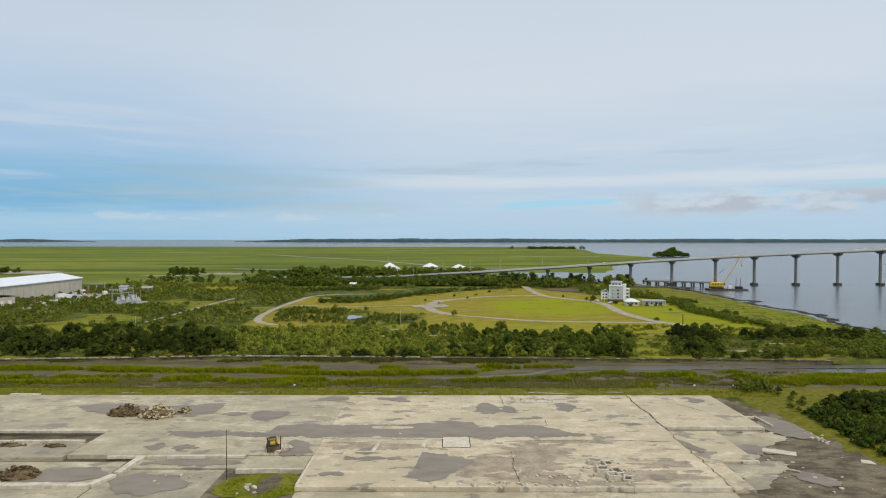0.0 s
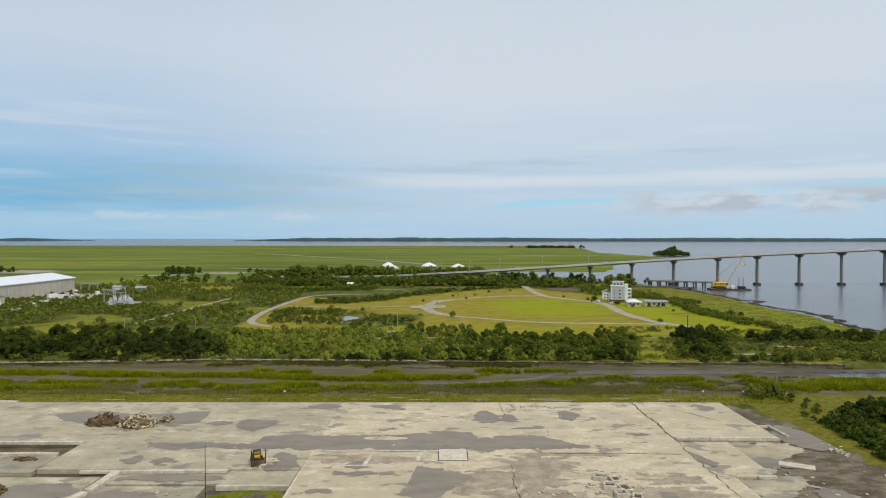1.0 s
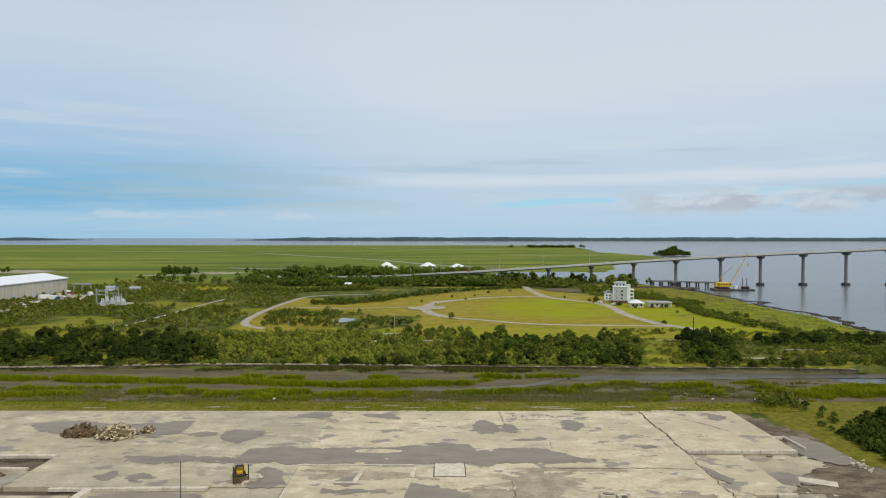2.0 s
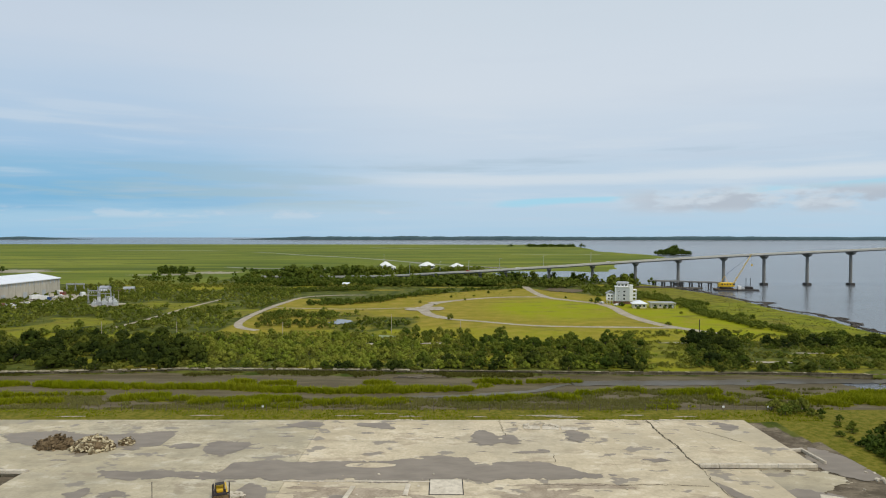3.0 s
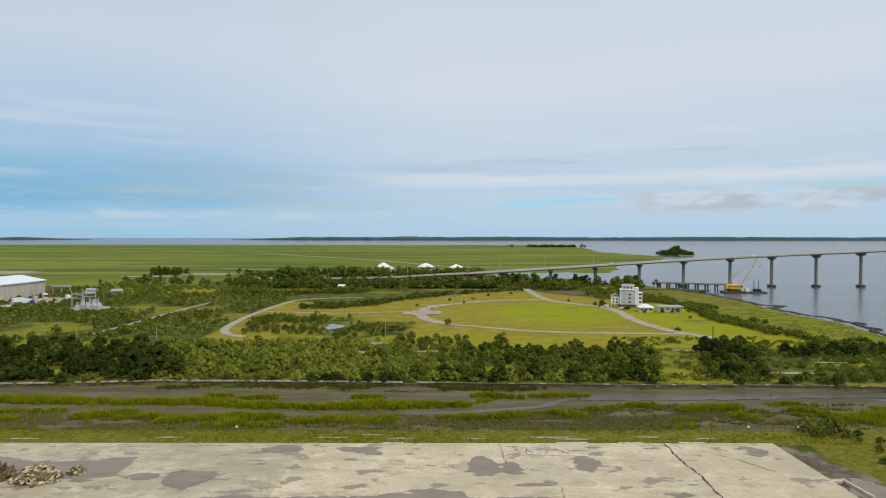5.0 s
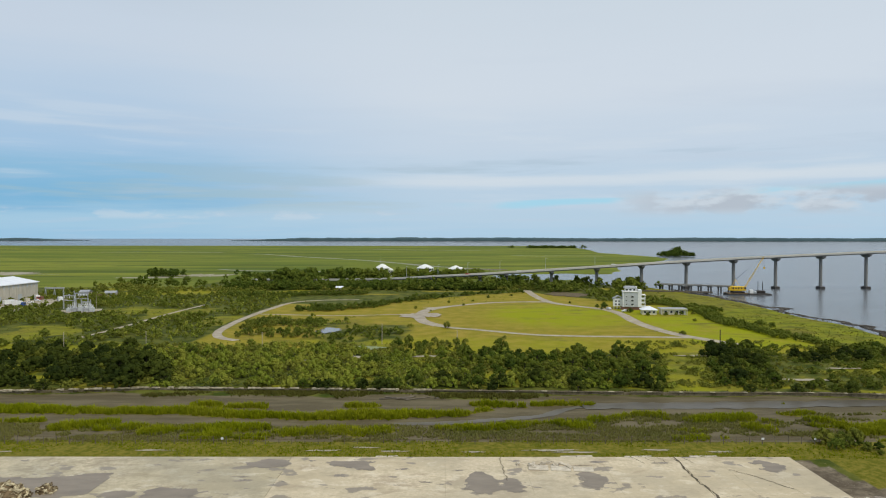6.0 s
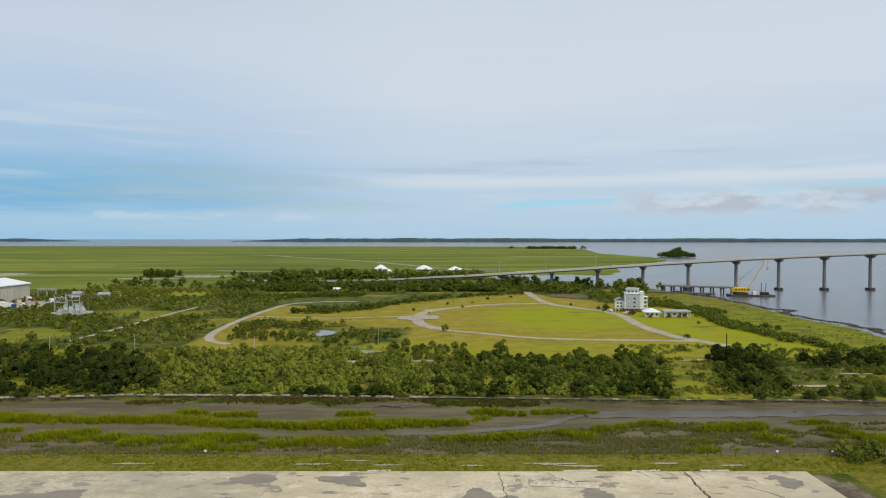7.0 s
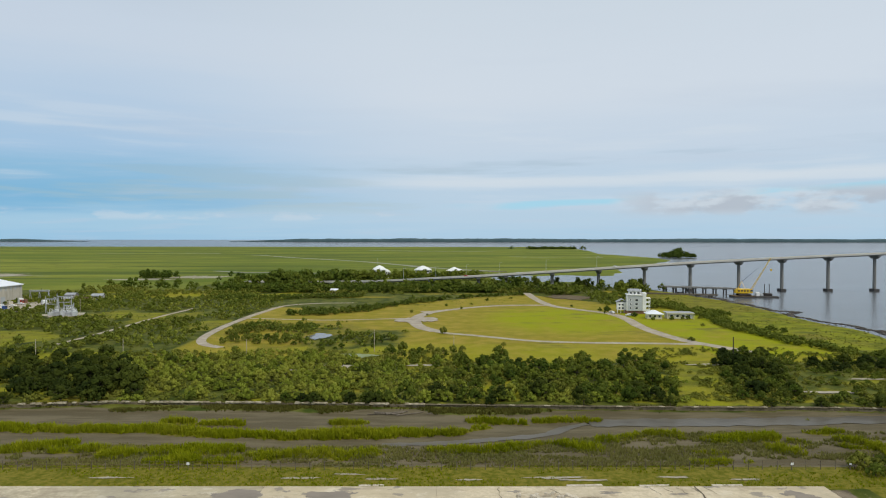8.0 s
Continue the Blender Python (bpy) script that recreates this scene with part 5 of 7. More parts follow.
def build_barge():
    t = thing("crane_barge", (259, 590, WATER), "flat dark barge carrying a yellow crawler crane", "barge", turn=-6)
    part("hull", box(NB(), -12.5, 4.5, -6, 6, -0.6, 1.4, 0.25), M_FOOT, t)
    part("deck_edge", box(NB(), -12.6, 4.6, -6.1, 6.1, 1.2, 1.6, 0.05), M_RUST, t, "rusty deck edge")
    t2 = thing("work_barge", (272.5, 590, WATER), "low grey work barge with two tall spud poles", "barge", turn=-4)
    part("hull", box(NB(), -8.0, 10.5, -5, 5, -0.6, 1.2, 0.25), M_FOOT, t2)
    for x in (2.2, 6.0):
        part("spud_pole", rod(NB(), (x, 3.0, 1.0), (x, 3.0, 11.0), 0.28), M_DARK, t2, "dark steel spud pole")
    part("cabin", box(NB(), -6.5, -3.5, -2, 1.5, 1.2, 4.2, 0.1), M_WHITE, t2, "white cabin")
    part("winch", box(NB(), 0.0, 6.5, -2, 2, 1.2, 3.6, 0.3), M_DARK, t2)
    part("generator", box(NB(), -2.8, -0.6, -1.5, 1.5, 1.2, 3.0, 0.1), M_GREY, t2)
    c = thing("crawler_crane", (256.0, 590, 0.0), "yellow crawler crane with a long lattice boom on a barge", "crane", turn=-6)
    for s in (-1, 1):
        part("track", box(NB(), -5.0, 5.0, s * 3.0 - 0.7, s * 3.0 + 0.7, 0.0, 1.5, 0.4), M_DARK, c)
    part("car_body", box(NB(), -3, 3, -2.4, 2.4, 0.8, 1.9, 0.1), M_DARK, c)
    body = part("house", box(NB(), -5.6, 5.0, -2.6, 2.6, 1.9, 5.6, 0.25), M_YELLOW, c)
    for k in range(4):
        part("vent", box(NB(), -5.0 + 2.3 * k, -3.8 + 2.3 * k, -2.66, -2.5, 3.4, 4.8, 0.03), M_DARK, body)
    part("counterweight", box(NB(), -6.8, -5.65, -2.4, 2.4, 1.9, 4.8, 0.2), M_YELLOW, c)
    cab = part("cab", box(NB(), 4.0, 6.4, -2.6, -0.6, 2.1, 5.4, 0.2), M_YELLOW, c)
    part("cab_window", box(NB(), 4.6, 6.46, -2.66, -0.7, 3.4, 5.0, 0.1), M_GLASS, cab)
    foot, tip = Vector((5.0, 0.4, 2.6)), Vector((21.5, 0.4, 31.0))
    ax = (tip - foot).normalized()
    u = Vector((0, 1, 0))
    w = ax.cross(u)
    bm = NB()
    for a in (-1, 1):
        for b in (-1, 1):
            rod(bm, foot + u * a * 0.6 + w * b * 0.5, tip + u * a * 0.35 + w * b * 0.3, 0.09, 0.07, 5)
    for k in range(22):
        p, q = foot.lerp(tip, k / 22), foot.lerp(tip, (k + 1) / 22)
        s = 1 if k % 2 else -1
        rod(bm, p + u * s * 0.55 + w * 0.45, q - u * s * 0.55 + w * 0.45, 0.05, 0.05, 4)
        rod(bm, p + u * 0.55 + w * s * 0.45, q + u * 0.55 - w * s * 0.45, 0.05, 0.05, 4)
    part("boom", bm, M_YELLOW, c, "yellow lattice boom")
    part("gantry", rod(rod(NB(), (-4, 1, 6.0), (-1.5, 0.4, 11.5), 0.16), (1.5, 1, 6.0), (-1.5, 0.4, 11.5), 0.14), M_YELLOW, c)
    part("pendant_line", rod(NB(), (-1.5, 0.4, 11.5), tip, 0.07, sides=5), M_DARK, c)
    part("stay_strut", rod(NB(), (-0.5, 0.4, 12.0), (7.2, 0.4, 19.0), 0.12, 0.12, 5), M_BLUE, c, "blue-grey stay spreader")
    part("hoist_line", rod(NB(), tip, tip + Vector((0.3, 0, -9)), 0.06, sides=5), M_DARK, c)
    part("hook_block", box(NB(), 21.2, 22.3, 0.0, 0.8, 20.5, 22.2, 0.1), M_YELLOW, c)
    # short mooring mast poles in the channel
    for x, y in ((203, 735), (206, 735)):
        p = thing("channel_marker", (x, y, -3.4), "slim grey channel marker post standing in water", "marker post", "channel markers")
        part("post", rod(NB(), (0, 0, 0), (0, 0, 7.0), 0.25), M_STEEL, p)
        part("board", box(NB(), -0.5, 0.5, -0.3, -0.2, 5.6, 6.6, 0.03), M_GREY, p)


build_barge()


# ---- buildings ----
def windows(parent, xs, zs, y, w, h, frame_mat=M_WHITE, m=None):
    """Framed panes on a wall that faces -y."""
    for x in xs:
        for z in zs:
            f = part("window", box(box(box(box(NB(), x - w / 2 - 0.15, x + w / 2 + 0.15, y - 0.08, y + 0.02, z - 0.15, z, 0), x - w / 2 - 0.15, x + w / 2 + 0.15, y - 0.08, y + 0.02, z + h, z + h + 0.15), x - w / 2 - 0.15, x - w / 2, y - 0.08, y + 0.02, z, z + h), x + w / 2, x + w / 2 + 0.15, y - 0.08, y + 0.02, z, z + h), frame_mat, parent, at=m)
            part("pane", box(NB(), x - w / 2, x + w / 2, y - 0.04, y + 0.01, z, z + h), M_GLASS, f)


def gable(bm, x0, x1, y0, y1, z0, z1, along="x", over=0.5):
    """A pitched roof with thickness over a rectangle; the ridge runs along x or y."""
    x0, x1, y0, y1 = x0 - over, x1 + over, y0 - over, y1 + over
    for dz, flip in ((0, 0),):
        if along == "x":
            c = (y0 + y1) / 2
            prof = [(y0, z0), (c, z1), (y1, z0), (y1, z0 - 0.3), (c, z1 - 0.35), (y0, z0 - 0.3)]
            rings = [[bm.verts.new((x, a, b)) for a, b in prof] for x in (x0, x1)]
        else:
            c = (x0 + x1) / 2
            prof = [(x0, z0), (c, z1), (x1, z0), (x1, z0 - 0.3), (c, z1 - 0.35), (x0, z0 - 0.3)]
            rings = [[bm.verts.new((a, y, b)) for a, b in prof] for y in (y0, y1)]
        for k in range(6):
            bm.faces.new((rings[0][k], rings[0][(k + 1) % 6], rings[1][(k + 1) % 6], rings[1][k]))
        for r in rings:
            bm.faces.new((r[0], r[1], r[4], r[5]))
            bm.faces.new((r[1], r[2], r[3], r[4]))
    bmesh.ops.recalc_face_normals(bm, faces=bm.faces[:])
    return bm


def pyramid(bm, x0, x1, y0, y1, z0, z1, top=0.0):
    cx, cy = (x0 + x1) / 2, (y0 + y1) / 2
    lo = [bm.verts.new(p) for p in ((x0, y0, z0), (x1, y0, z0), (x1, y1, z0), (x0, y1, z0))]
    un = [bm.verts.new(p) for p in ((x0, y0, z0 - 0.25), (x1, y0, z0 - 0.25), (x1, y1, z0 - 0.25), (x0, y1, z0 - 0.25))]
    t = max(top, 0.05)
    hi = [bm.verts.new((cx + sx * t * (x1 - x0) / 2, cy + sy * t * (y1 - y0) / 2, z1)) for sx, sy in ((-1, -1), (1, -1), (1, 1), (-1, 1))]
    for a, b in ((un, lo), (lo, hi)):
        for k in range(4):
            bm.faces.new((a[k], a[(k + 1) % 4], b[(k + 1) % 4], b[k]))
    bm.faces.new(hi)
    bm.faces.new(un[::-1])
    return bm


def build_house():
    t = thing("tower_house", (127.5, 466, 0.0), "tall white and grey house on a brick base with stacked balconies", "house", turn=-12)
    t.matrix_basis = t.matrix_basis @ Matrix.Diagonal((1.0, 1.0, 0.87, 1.0))
    part("base", box(NB(), -6.0, 6.0, -4.5, 5.5, -0.3, 2.2, 0.05), M_BRICK, t, "brown brick ground floor")
    main = part("main_wall", box(NB(), -4.6, 5.0, -5.0, 5.0, 2.2, 13.2, 0.05), M_GREY, t, "grey sided main block")
    windows(main, (1.2,), (3.4, 6.3, 9.2), -5.0, 1.5, 1.4)
    windows(main, (-2.4,), (3.6, 6.5, 9.4), -5.0, 0.8, 1.0)
    for x in (-4.6, 5.0):
        part("corner_trim", box(NB(), x - 0.3, x + 0.3, -5.1, -4.6, 2.2, 13.2, 0.03), M_WHITE, t)
    part("cornice", box(NB(), -5.0, 5.4, -5.4, 5.4, 13.2, 13.7, 0.1), M_WHITE, t)
    pent = part("penthouse", box(NB(), -3.4, 3.6, -3.6, 4.0, 13.7, 16.3, 0.05), M_WHITE, t)
    windows(pent, (-2.2, 0.1, 2.4), (14.3,), -3.6, 1.3, 1.2)
    part("penthouse_roof", pyramid(NB(), -4.0, 4.2, -4.2, 4.6, 16.3, 17.4, 0.7), M_ROOFGREY, t, "low grey hip roof")
    wing = part("stair_wing", box(NB(), 5.0, 7.0, -4.6, 3.0, 2.2, 14.6, 0.05), M_WHITE, t, "white stair wing")
    part("wing_cap", box(NB(), 4.8, 7.2, -4.8, 3.2, 14.6, 14.9, 0.05), M_WHITE, wing)
    for k, z in enumerate((2.4, 5.3, 8.2)):
        b = part("balcony", box(NB(), 7.0, 9.4, -4.4, 2.6, z - 0.25, z, 0.03), M_WHITE, t)
        part("rail", box(box(NB(), 9.3, 9.4, -4.4, 2.6, z, z + 1.1), 7.0, 9.3, -4.4, -4.3, z, z + 1.1), M_WHITE, b)
        part("post", rod(rod(NB(), (9.3, -4.3, z), (9.3, -4.3, z + 2.7), 0.12), (9.3, 2.5, z), (9.3, 2.5, z + 2.7), 0.12), M_WHITE, b)
        part("doorway", box(NB(), 6.98, 7.04, -3.6, 0.0, z + 0.05, z + 2.2), M_GLASS, b, "dark glazed door")
    part("balcony_roof", box(NB(), 7.0, 9.7, -4.7, 2.9, 11.0, 11.3, 0.05), M_WHITE, t)
    part("side_wing", box(NB(), -10.6, -4.6, -3.4, 3.4, 2.4, 8.0, 0.05), M_WHITE, t, "white side wing on stilts")
    side = part("side_roof", gable(NB(), -10.6, -4.6, -3.4, 3.4, 8.0, 10.2, "y"), M_ROOFGREY, t, "grey gabled roof")
    windows(t, (-9.0, -7.0), (3.2, 5.6), -3.4, 1.1, 1.2)
    for x in (-10.2, -8.2, -6.2):
        part("stilt", rod(NB(), (x, -3.0, -0.3), (x, -3.0, 2.4), 0.2), M_WHITE, t)
    part("chimney", box(NB(), 3.6, 4.6, 1.5, 2.5, 13.7, 17.2, 0.04), M_WHITE, t)

    g = thing("garden_pavilion", (131.0, 439, 0.0), "low pale-roofed pavilion beside the tall house", "building", turn=-8)
    part("wall", box(NB(), -4.2, 4.2, -3.5, 3.5, -0.2, 3.0, 0.05), M_CREAM, g)
    part("roof", pyramid(NB(), -5.0, 5.0, -4.4, 4.4, 3.0, 4.9, 0.15), M_ROOFMETAL, g, "pale grey hip roof")
    windows(g, (-2.6, 0, 2.6), (0.9,), -3.5, 1.3, 1.3)
    g = thing("low_building", (146.0, 440, 0.0), "long low cream building with a flat grey roof", "building", turn=-4)
    part("wall", box(NB(), -7.2, 7.2, -3.5, 3.5, -0.2, 3.2, 0.05), M_CREAM, g)
    part("roof", box(NB(), -8.0, 8.0, -4.4, 4.4, 3.2, 3.6, 0.06), M_ROOFGREY, g, "flat grey roof")
    part("fascia", box(NB(), -8.05, 8.05, -4.5, -4.403, 3.05, 3.55, 0.02), M_CREAM, g)
    windows(g, (-5.0, -1.7, 1.7, 5.0), (1.0,), -3.5, 1.6, 1.3)
    part("door", box(NB(), 6.0, 6.9, -3.56, -3.48, -0.2, 2.0), M_GREY, g)
    for x in (-7.6, -2.6, 2.6, 7.6):
        part("post", rod(NB(), (x, -4.1, -0.2), (x, -4.1, 3.2), 0.14), M_WHITE, g)


build_house()
car((119.5, 449, 0.2), 100, M_CAR, "pale car parked by the park road")
car((112.5, 462, 0.2), 15, M_CAR, "white car parked by the park road")


def hut(at, r, z0, z1, label, k=8, mast=0.0):
    """A white many-sided pavilion with a tent-like roof."""
    t = thing("white_pavilion", at, label, "pavilion", "white pavilions")
    ring = [(r * math.cos(2 * math.pi * i / k + 0.39), r * math.sin(2 * math.pi * i / k + 0.39)) for i in range(k)]
    part("wall", prism(NB(), [(x * 0.82, y * 0.82) for x, y in ring], -0.5, z0), M_WHITE, t)
    bm = NB()
    lo = [bm.verts.new((x, y, z0 - 0.1)) for x, y in ring]
    mid = [bm.verts.new((x * 0.5, y * 0.5, z0 + (z1 - z0) * 0.62)) for x, y in ring]
    hi = [bm.verts.new((x * 0.1, y * 0.1, z1)) for x, y in ring]
    un = [bm.verts.new((x, y, z0 - 0.5)) for x, y in ring]
    for a, b in ((un, lo), (lo, mid), (mid, hi)):
        for i in range(k):
            bm.faces.new((a[i], a[(i + 1) % k], b[(i + 1) % k], b[i]))
    bm.faces.new(hi)
    bm.faces.new(un[::-1])
    part("roof", bm, M_WHITE, t, "white tent-like roof")
    for i in range(0, k):
        x, y = ring[i]
        part("column", rod(NB(), (x * 0.95, y * 0.95, -0.5), (x * 0.95, y * 0.95, z0 - 0.3), 0.25, sides=6), M_WHITE, t)
    for i in range(k):
        a, b = Vector((*ring[i], 0)) * 0.82, Vector((*ring[(i + 1) % k], 0)) * 0.82
        c, d = (a + b) / 2, (b - a).normalized()
        bm = NB()
        m = Matrix.Translation(c + c.normalized() * 0.03) @ Matrix.Rotation(math.atan2(d.y, d.x), 4, "Z")
        box(bm, -r * 0.18, r * 0.18, -0.03, 0.03, z0 - 3.0, z0 - 1.2, 0, m)
        part("window", bm, M_GLASS, t)
    if mast:
        part("mast", rod(NB(), (-2, 0, z1 * 0.9), (-2, 0, mast), 0.2, 0.1, 6), M_STEEL, t)
    return t


hut((-70.5, 838, -0.6), 9.5, 10.0, 15.0, "white many-sided pavilion with a pointed roof among trees", mast=24)
hut((-62, 842, -0.6), 5.0, 7.5, 10.0, "small white pavilion annexe among trees")
hut((-16.5, 812, -0.6), 11.0, 11.2, 15.6, "white many-sided pavilion with a tent-like roof among trees")
hut((20.5, 826, -0.6), 10.5, 9.4, 13.4, "white pavilion with a broad low roof behind the bridge ramp", k=6)
hut((27.5, 828, -0.6), 6.5, 8.2, 11.2, "white pavilion annexe with a low roof behind the bridge ramp", k=6)
t = thing("timber_walkway", (62, 826, -0.6), "long grey boardwalk roof frame beside the pavilions", "walkway")
part("roof", box(NB(), -22, 22, -2, 2, 8.2, 8.6, 0.05), M_TIMBER, t)
for k in range(9):
    part("post", rod(NB(), (-21 + 5.2 * k, -1.8, 0), (-21 + 5.2 * k, -1.8, 8.3), 0.25, sides=6), M_TIMBER, t)


def build_warehouse():
    t = thing("warehouse", (0, 0, 0), "large cream metal-clad warehouse with a white pitched roof", "warehouse")
    x0, x1, y0, y1 = -348, -309, 440, 541
    part("wall", box(NB(), x0, x1, y0, y1, -0.2, 12.4), M_CLAD, t)
    part("roof", gable(NB(), x0, x1, y0, y1, 12.6, 16.6, "y", 0.8), M_ROOFMETAL, t, "white ribbed metal roof")
    for k in range(20):
        y = y0 + 2.5 + 5.05 * k
        part("skylight_panel", box(NB(), x1 + 0.01, x1 + 0.09, y - 0.7, y + 0.7, 9.0, 12.0), M_GREY, t, "grey translucent wall panel")
    for y in (452, 474, 498, 520):
        part("loading_door", box(NB(), x1 + 0.01, x1 + 0.1, y - 2.2, y + 2.2, -0.2, 4.6, 0), M_GREY, t)
    part("gutter", box(NB(), x1 + 0.5, x1 + 0.9, y0, y1, 12.0, 12.3, 0.03), M_WHITE, t)
    for k in range(14):
        part("downpipe", rod(NB(), (x1 + 0.2, y0 + 4 + 7.2 * k, -0.2), (x1 + 0.2, y0 + 4 + 7.2 * k, 12.2), 0.14, sides=6), M_CLAD, t)
    a = thing("warehouse_annexe", (0, 0, 0), "lower pale annexe with a grey roof beside the warehouse", "building")
    part("wall", box(NB(), -330, -296, 396, 437, -0.2, 6.4), M_PALE, a)
    part("roof", gable(NB(), -330, -296, 396, 437, 6.6, 9.2, "x", 0.6), M_ROOFGREY, a, "grey pitched roof")
    for k in range(5):
        part("door", box(NB(), -296.0, -295.92, 400 + 7.5 * k, 403.5 + 7.5 * k, -0.2, 3.8), M_WHITE, a)
    p = thing("chimney_stack", (-309, 436.0, 0.0), "slim dark stack beside the warehouse", "chimney")
    part("stack", rod(NB(), (4.5, -5, 0), (4.5, -5, 14.5), 0.9, 0.8, 12), M_FOOT, p)
    part("cap", rod(NB(), (4.5, -5, 14.5), (4.5, -5, 15.0), 1.0, 1.0, 12), M_DARK, p)


build_warehouse()
blob("yard_apron", -286, 470, 22, 62, M_TRACK, 0.22, "pale dusty yard beside the warehouse", "pavement", 95, 0.25)
rng = random.Random(5)
for i, (x, y, mat, lab, trk) in enumerate((
        (-296, 520, M_RED, "red container truck parked by the warehouse", True), (-291, 512, M_CAR, "white car in the warehouse yard", False), (-287, 498, M_CAR, "pale car in the warehouse yard", False),
        (-293, 486, M_CAR, "white truck in the warehouse yard", True), (-282, 478, M_BLUE, "blue truck in the warehouse yard", True), (-280, 456, M_CAR, "pale car in the warehouse yard", False),
        (-284, 446, M_CAR, "white car in the warehouse yard", False), (-281, 438, M_CAR, "white car in the warehouse yard", False), (-285, 430, M_DARK, "dark car in the warehouse yard", False), (-276, 424, M_CAR, "white car in the warehouse yard", False), (-282, 420, M_CAR, "pale car in the warehouse yard", False), (-272, 508, M_BLUE, "blue container truck in the yard", True))):
    car((x, y, 0.26), rng.uniform(0, 360), mat, lab, trk)
t = thing("pipe_gantry", (-303, 548, 0), "long grey steel conveyor gantry beside the warehouse", "gantry")
part("conveyor", box(NB(), -5, 10, -0.7, 0.7, 6.4, 7.6, 0.05), M_STEEL, t)
for k in range(3):
    part("trestle_leg", rod(rod(NB(), (-4.5 + 7 * k, -1.5, -0.2), (-4.5 + 7 * k, 0, 6.5), 0.25), (-4.5 + 7 * k, 1.5, -0.2), (-4.5 + 7 * k, 0, 6.5), 0.25), M_STEEL, t)
for i, (x, y, w, d, h) in enumerate(((-276, 548, 7, 5, 4), (-258, 552, 8, 4, 3), (-268, 530, 5, 4, 3))):
    t = thing("shed", (x, y, 0), "small pale metal shed in the works yard", "shed", "works sheds", 10 * i)
    part("wall", box(NB(), -w / 2, w / 2, -d / 2, d / 2, -0.2, h), M_CLAD if i % 2 else M_PALE, t)
    part("roof", gable(NB(), -w / 2, w / 2, -d / 2, d / 2, h + 0.1, h + 1.6), M_ROOFGREY, t, "grey metal roof")
    part("door", box(NB(), -1.2, 1.2, -d / 2 - 0.06, -d / 2 + 0.02, -0.2, 2.6), M_GREY, t)


for i in range(16):
    x, y = rng.uniform(-300, -262), rng.uniform(418, 560)
    t = thing("storage_crate", (x, y, 0.25), "small stacked storage container in the works yard", "container", "yard containers", rng.uniform(0, 180))
    w, d, h = rng.uniform(2, 5), rng.uniform(1.6, 2.4), rng.uniform(1.4, 2.6)
    part("body", box(NB(), -w / 2, w / 2, -d / 2, d / 2, 0, h, 0.06), (M_CLAD, M_STEEL, M_WHITE, M_RUST, M_TIMBER, M_BRICK)[i % 6], t)
    part("door", box(NB(), w / 2 - 0.02, w / 2 + 0.05, -d / 2 + 0.15, d / 2 - 0.15, 0.15, h - 0.15, 0.01), M_GREY, t)


def build_substation():
    blob("gravel_yard", -225, 453, 12, 12, M_TRACK, 0.24, "pale gravel yard under electrical gear", "pavement", 96, 0.2)
    for i, (x, y, w, h) in enumerate(((-238, 462, 8, 9), (-234, 468, 9, 10), (-224, 456, 6, 5.5))):
        t = thing("substation_gantry", (x, y, 0.1), "grey lattice steel portal of an electrical substation", "gantry", "substation gear")
        for s in (-1, 1):
            part("mast", rod(NB(), (s * w / 2, 0, 0), (s * w / 2, 0, h + 1.5), 0.35, 0.22, 5), M_STEEL, t)
            part("brace", rod(NB(), (s * w / 2, 1.6, 0), (s * w / 2, 0, h), 0.16, 0.12, 5), M_STEEL, t)
        part("beam", box(NB(), -w / 2, w / 2, -0.3, 0.3, h - 0.5, h + 0.1, 0.03), M_STEEL, t)
        part("lower_beam", box(NB(), -w / 2, w / 2, -0.2, 0.2, h * 0.6, h * 0.6 + 0.4, 0.03), M_STEEL, t)
        for k in range(5):
            x1 = -w / 2 + w * (k + 0.5) / 5
            part("insulator", rod(NB(), (x1, 0, h - 1.6), (x1, 0, h - 0.5), 0.16, 0.16, 6), M_WHITE, t)
    for i in range(9):
        x, y = -230 + (i % 5) * 3.6, 448 + (i // 5) * 5
        t = thing("transformer", (x, y, 0.1), "pale grey transformer with tall bushings on gravel", "transformer", "substation gear")
        part("tank", box(NB(), -1.2, 1.2, -1.0, 1.0, 0, 2.2 + (i % 3) * 0.5, 0.08), M_STEEL if i % 2 else M_GREY, t)
        part("radiator", box(NB(), -1.6, -1.22, -0.9, 0.9, 0.3, 2.0, 0.03), M_STEEL, t)
        for s in (-0.7, 0, 0.7):
            part("bushing", rod(NB(), (s, 0, 2.2), (s, 0, 4.6 + (i % 2)), 0.16, 0.08, 6), M_WHITE, t)


build_substation()
for i, (x, y, w) in enumerate(((-86, 607, 5.5),)):
    t = thing("shed", (x, y, 0), "small white shed in front of the woods", "shed", "", 5 * i)
    part("wall", box(NB(), -w / 2, w / 2, -2, 2, -0.2, 2.8), M_PALE, t)
    part("roof", gable(NB(), -w / 2, w / 2, -2, 2, 2.9, 4.2), M_ROOFMETAL, t, "white metal roof")
    part("door", box(NB(), -0.9, 0.9, -2.06, -1.98, -0.2, 2.1), M_DARK, t)


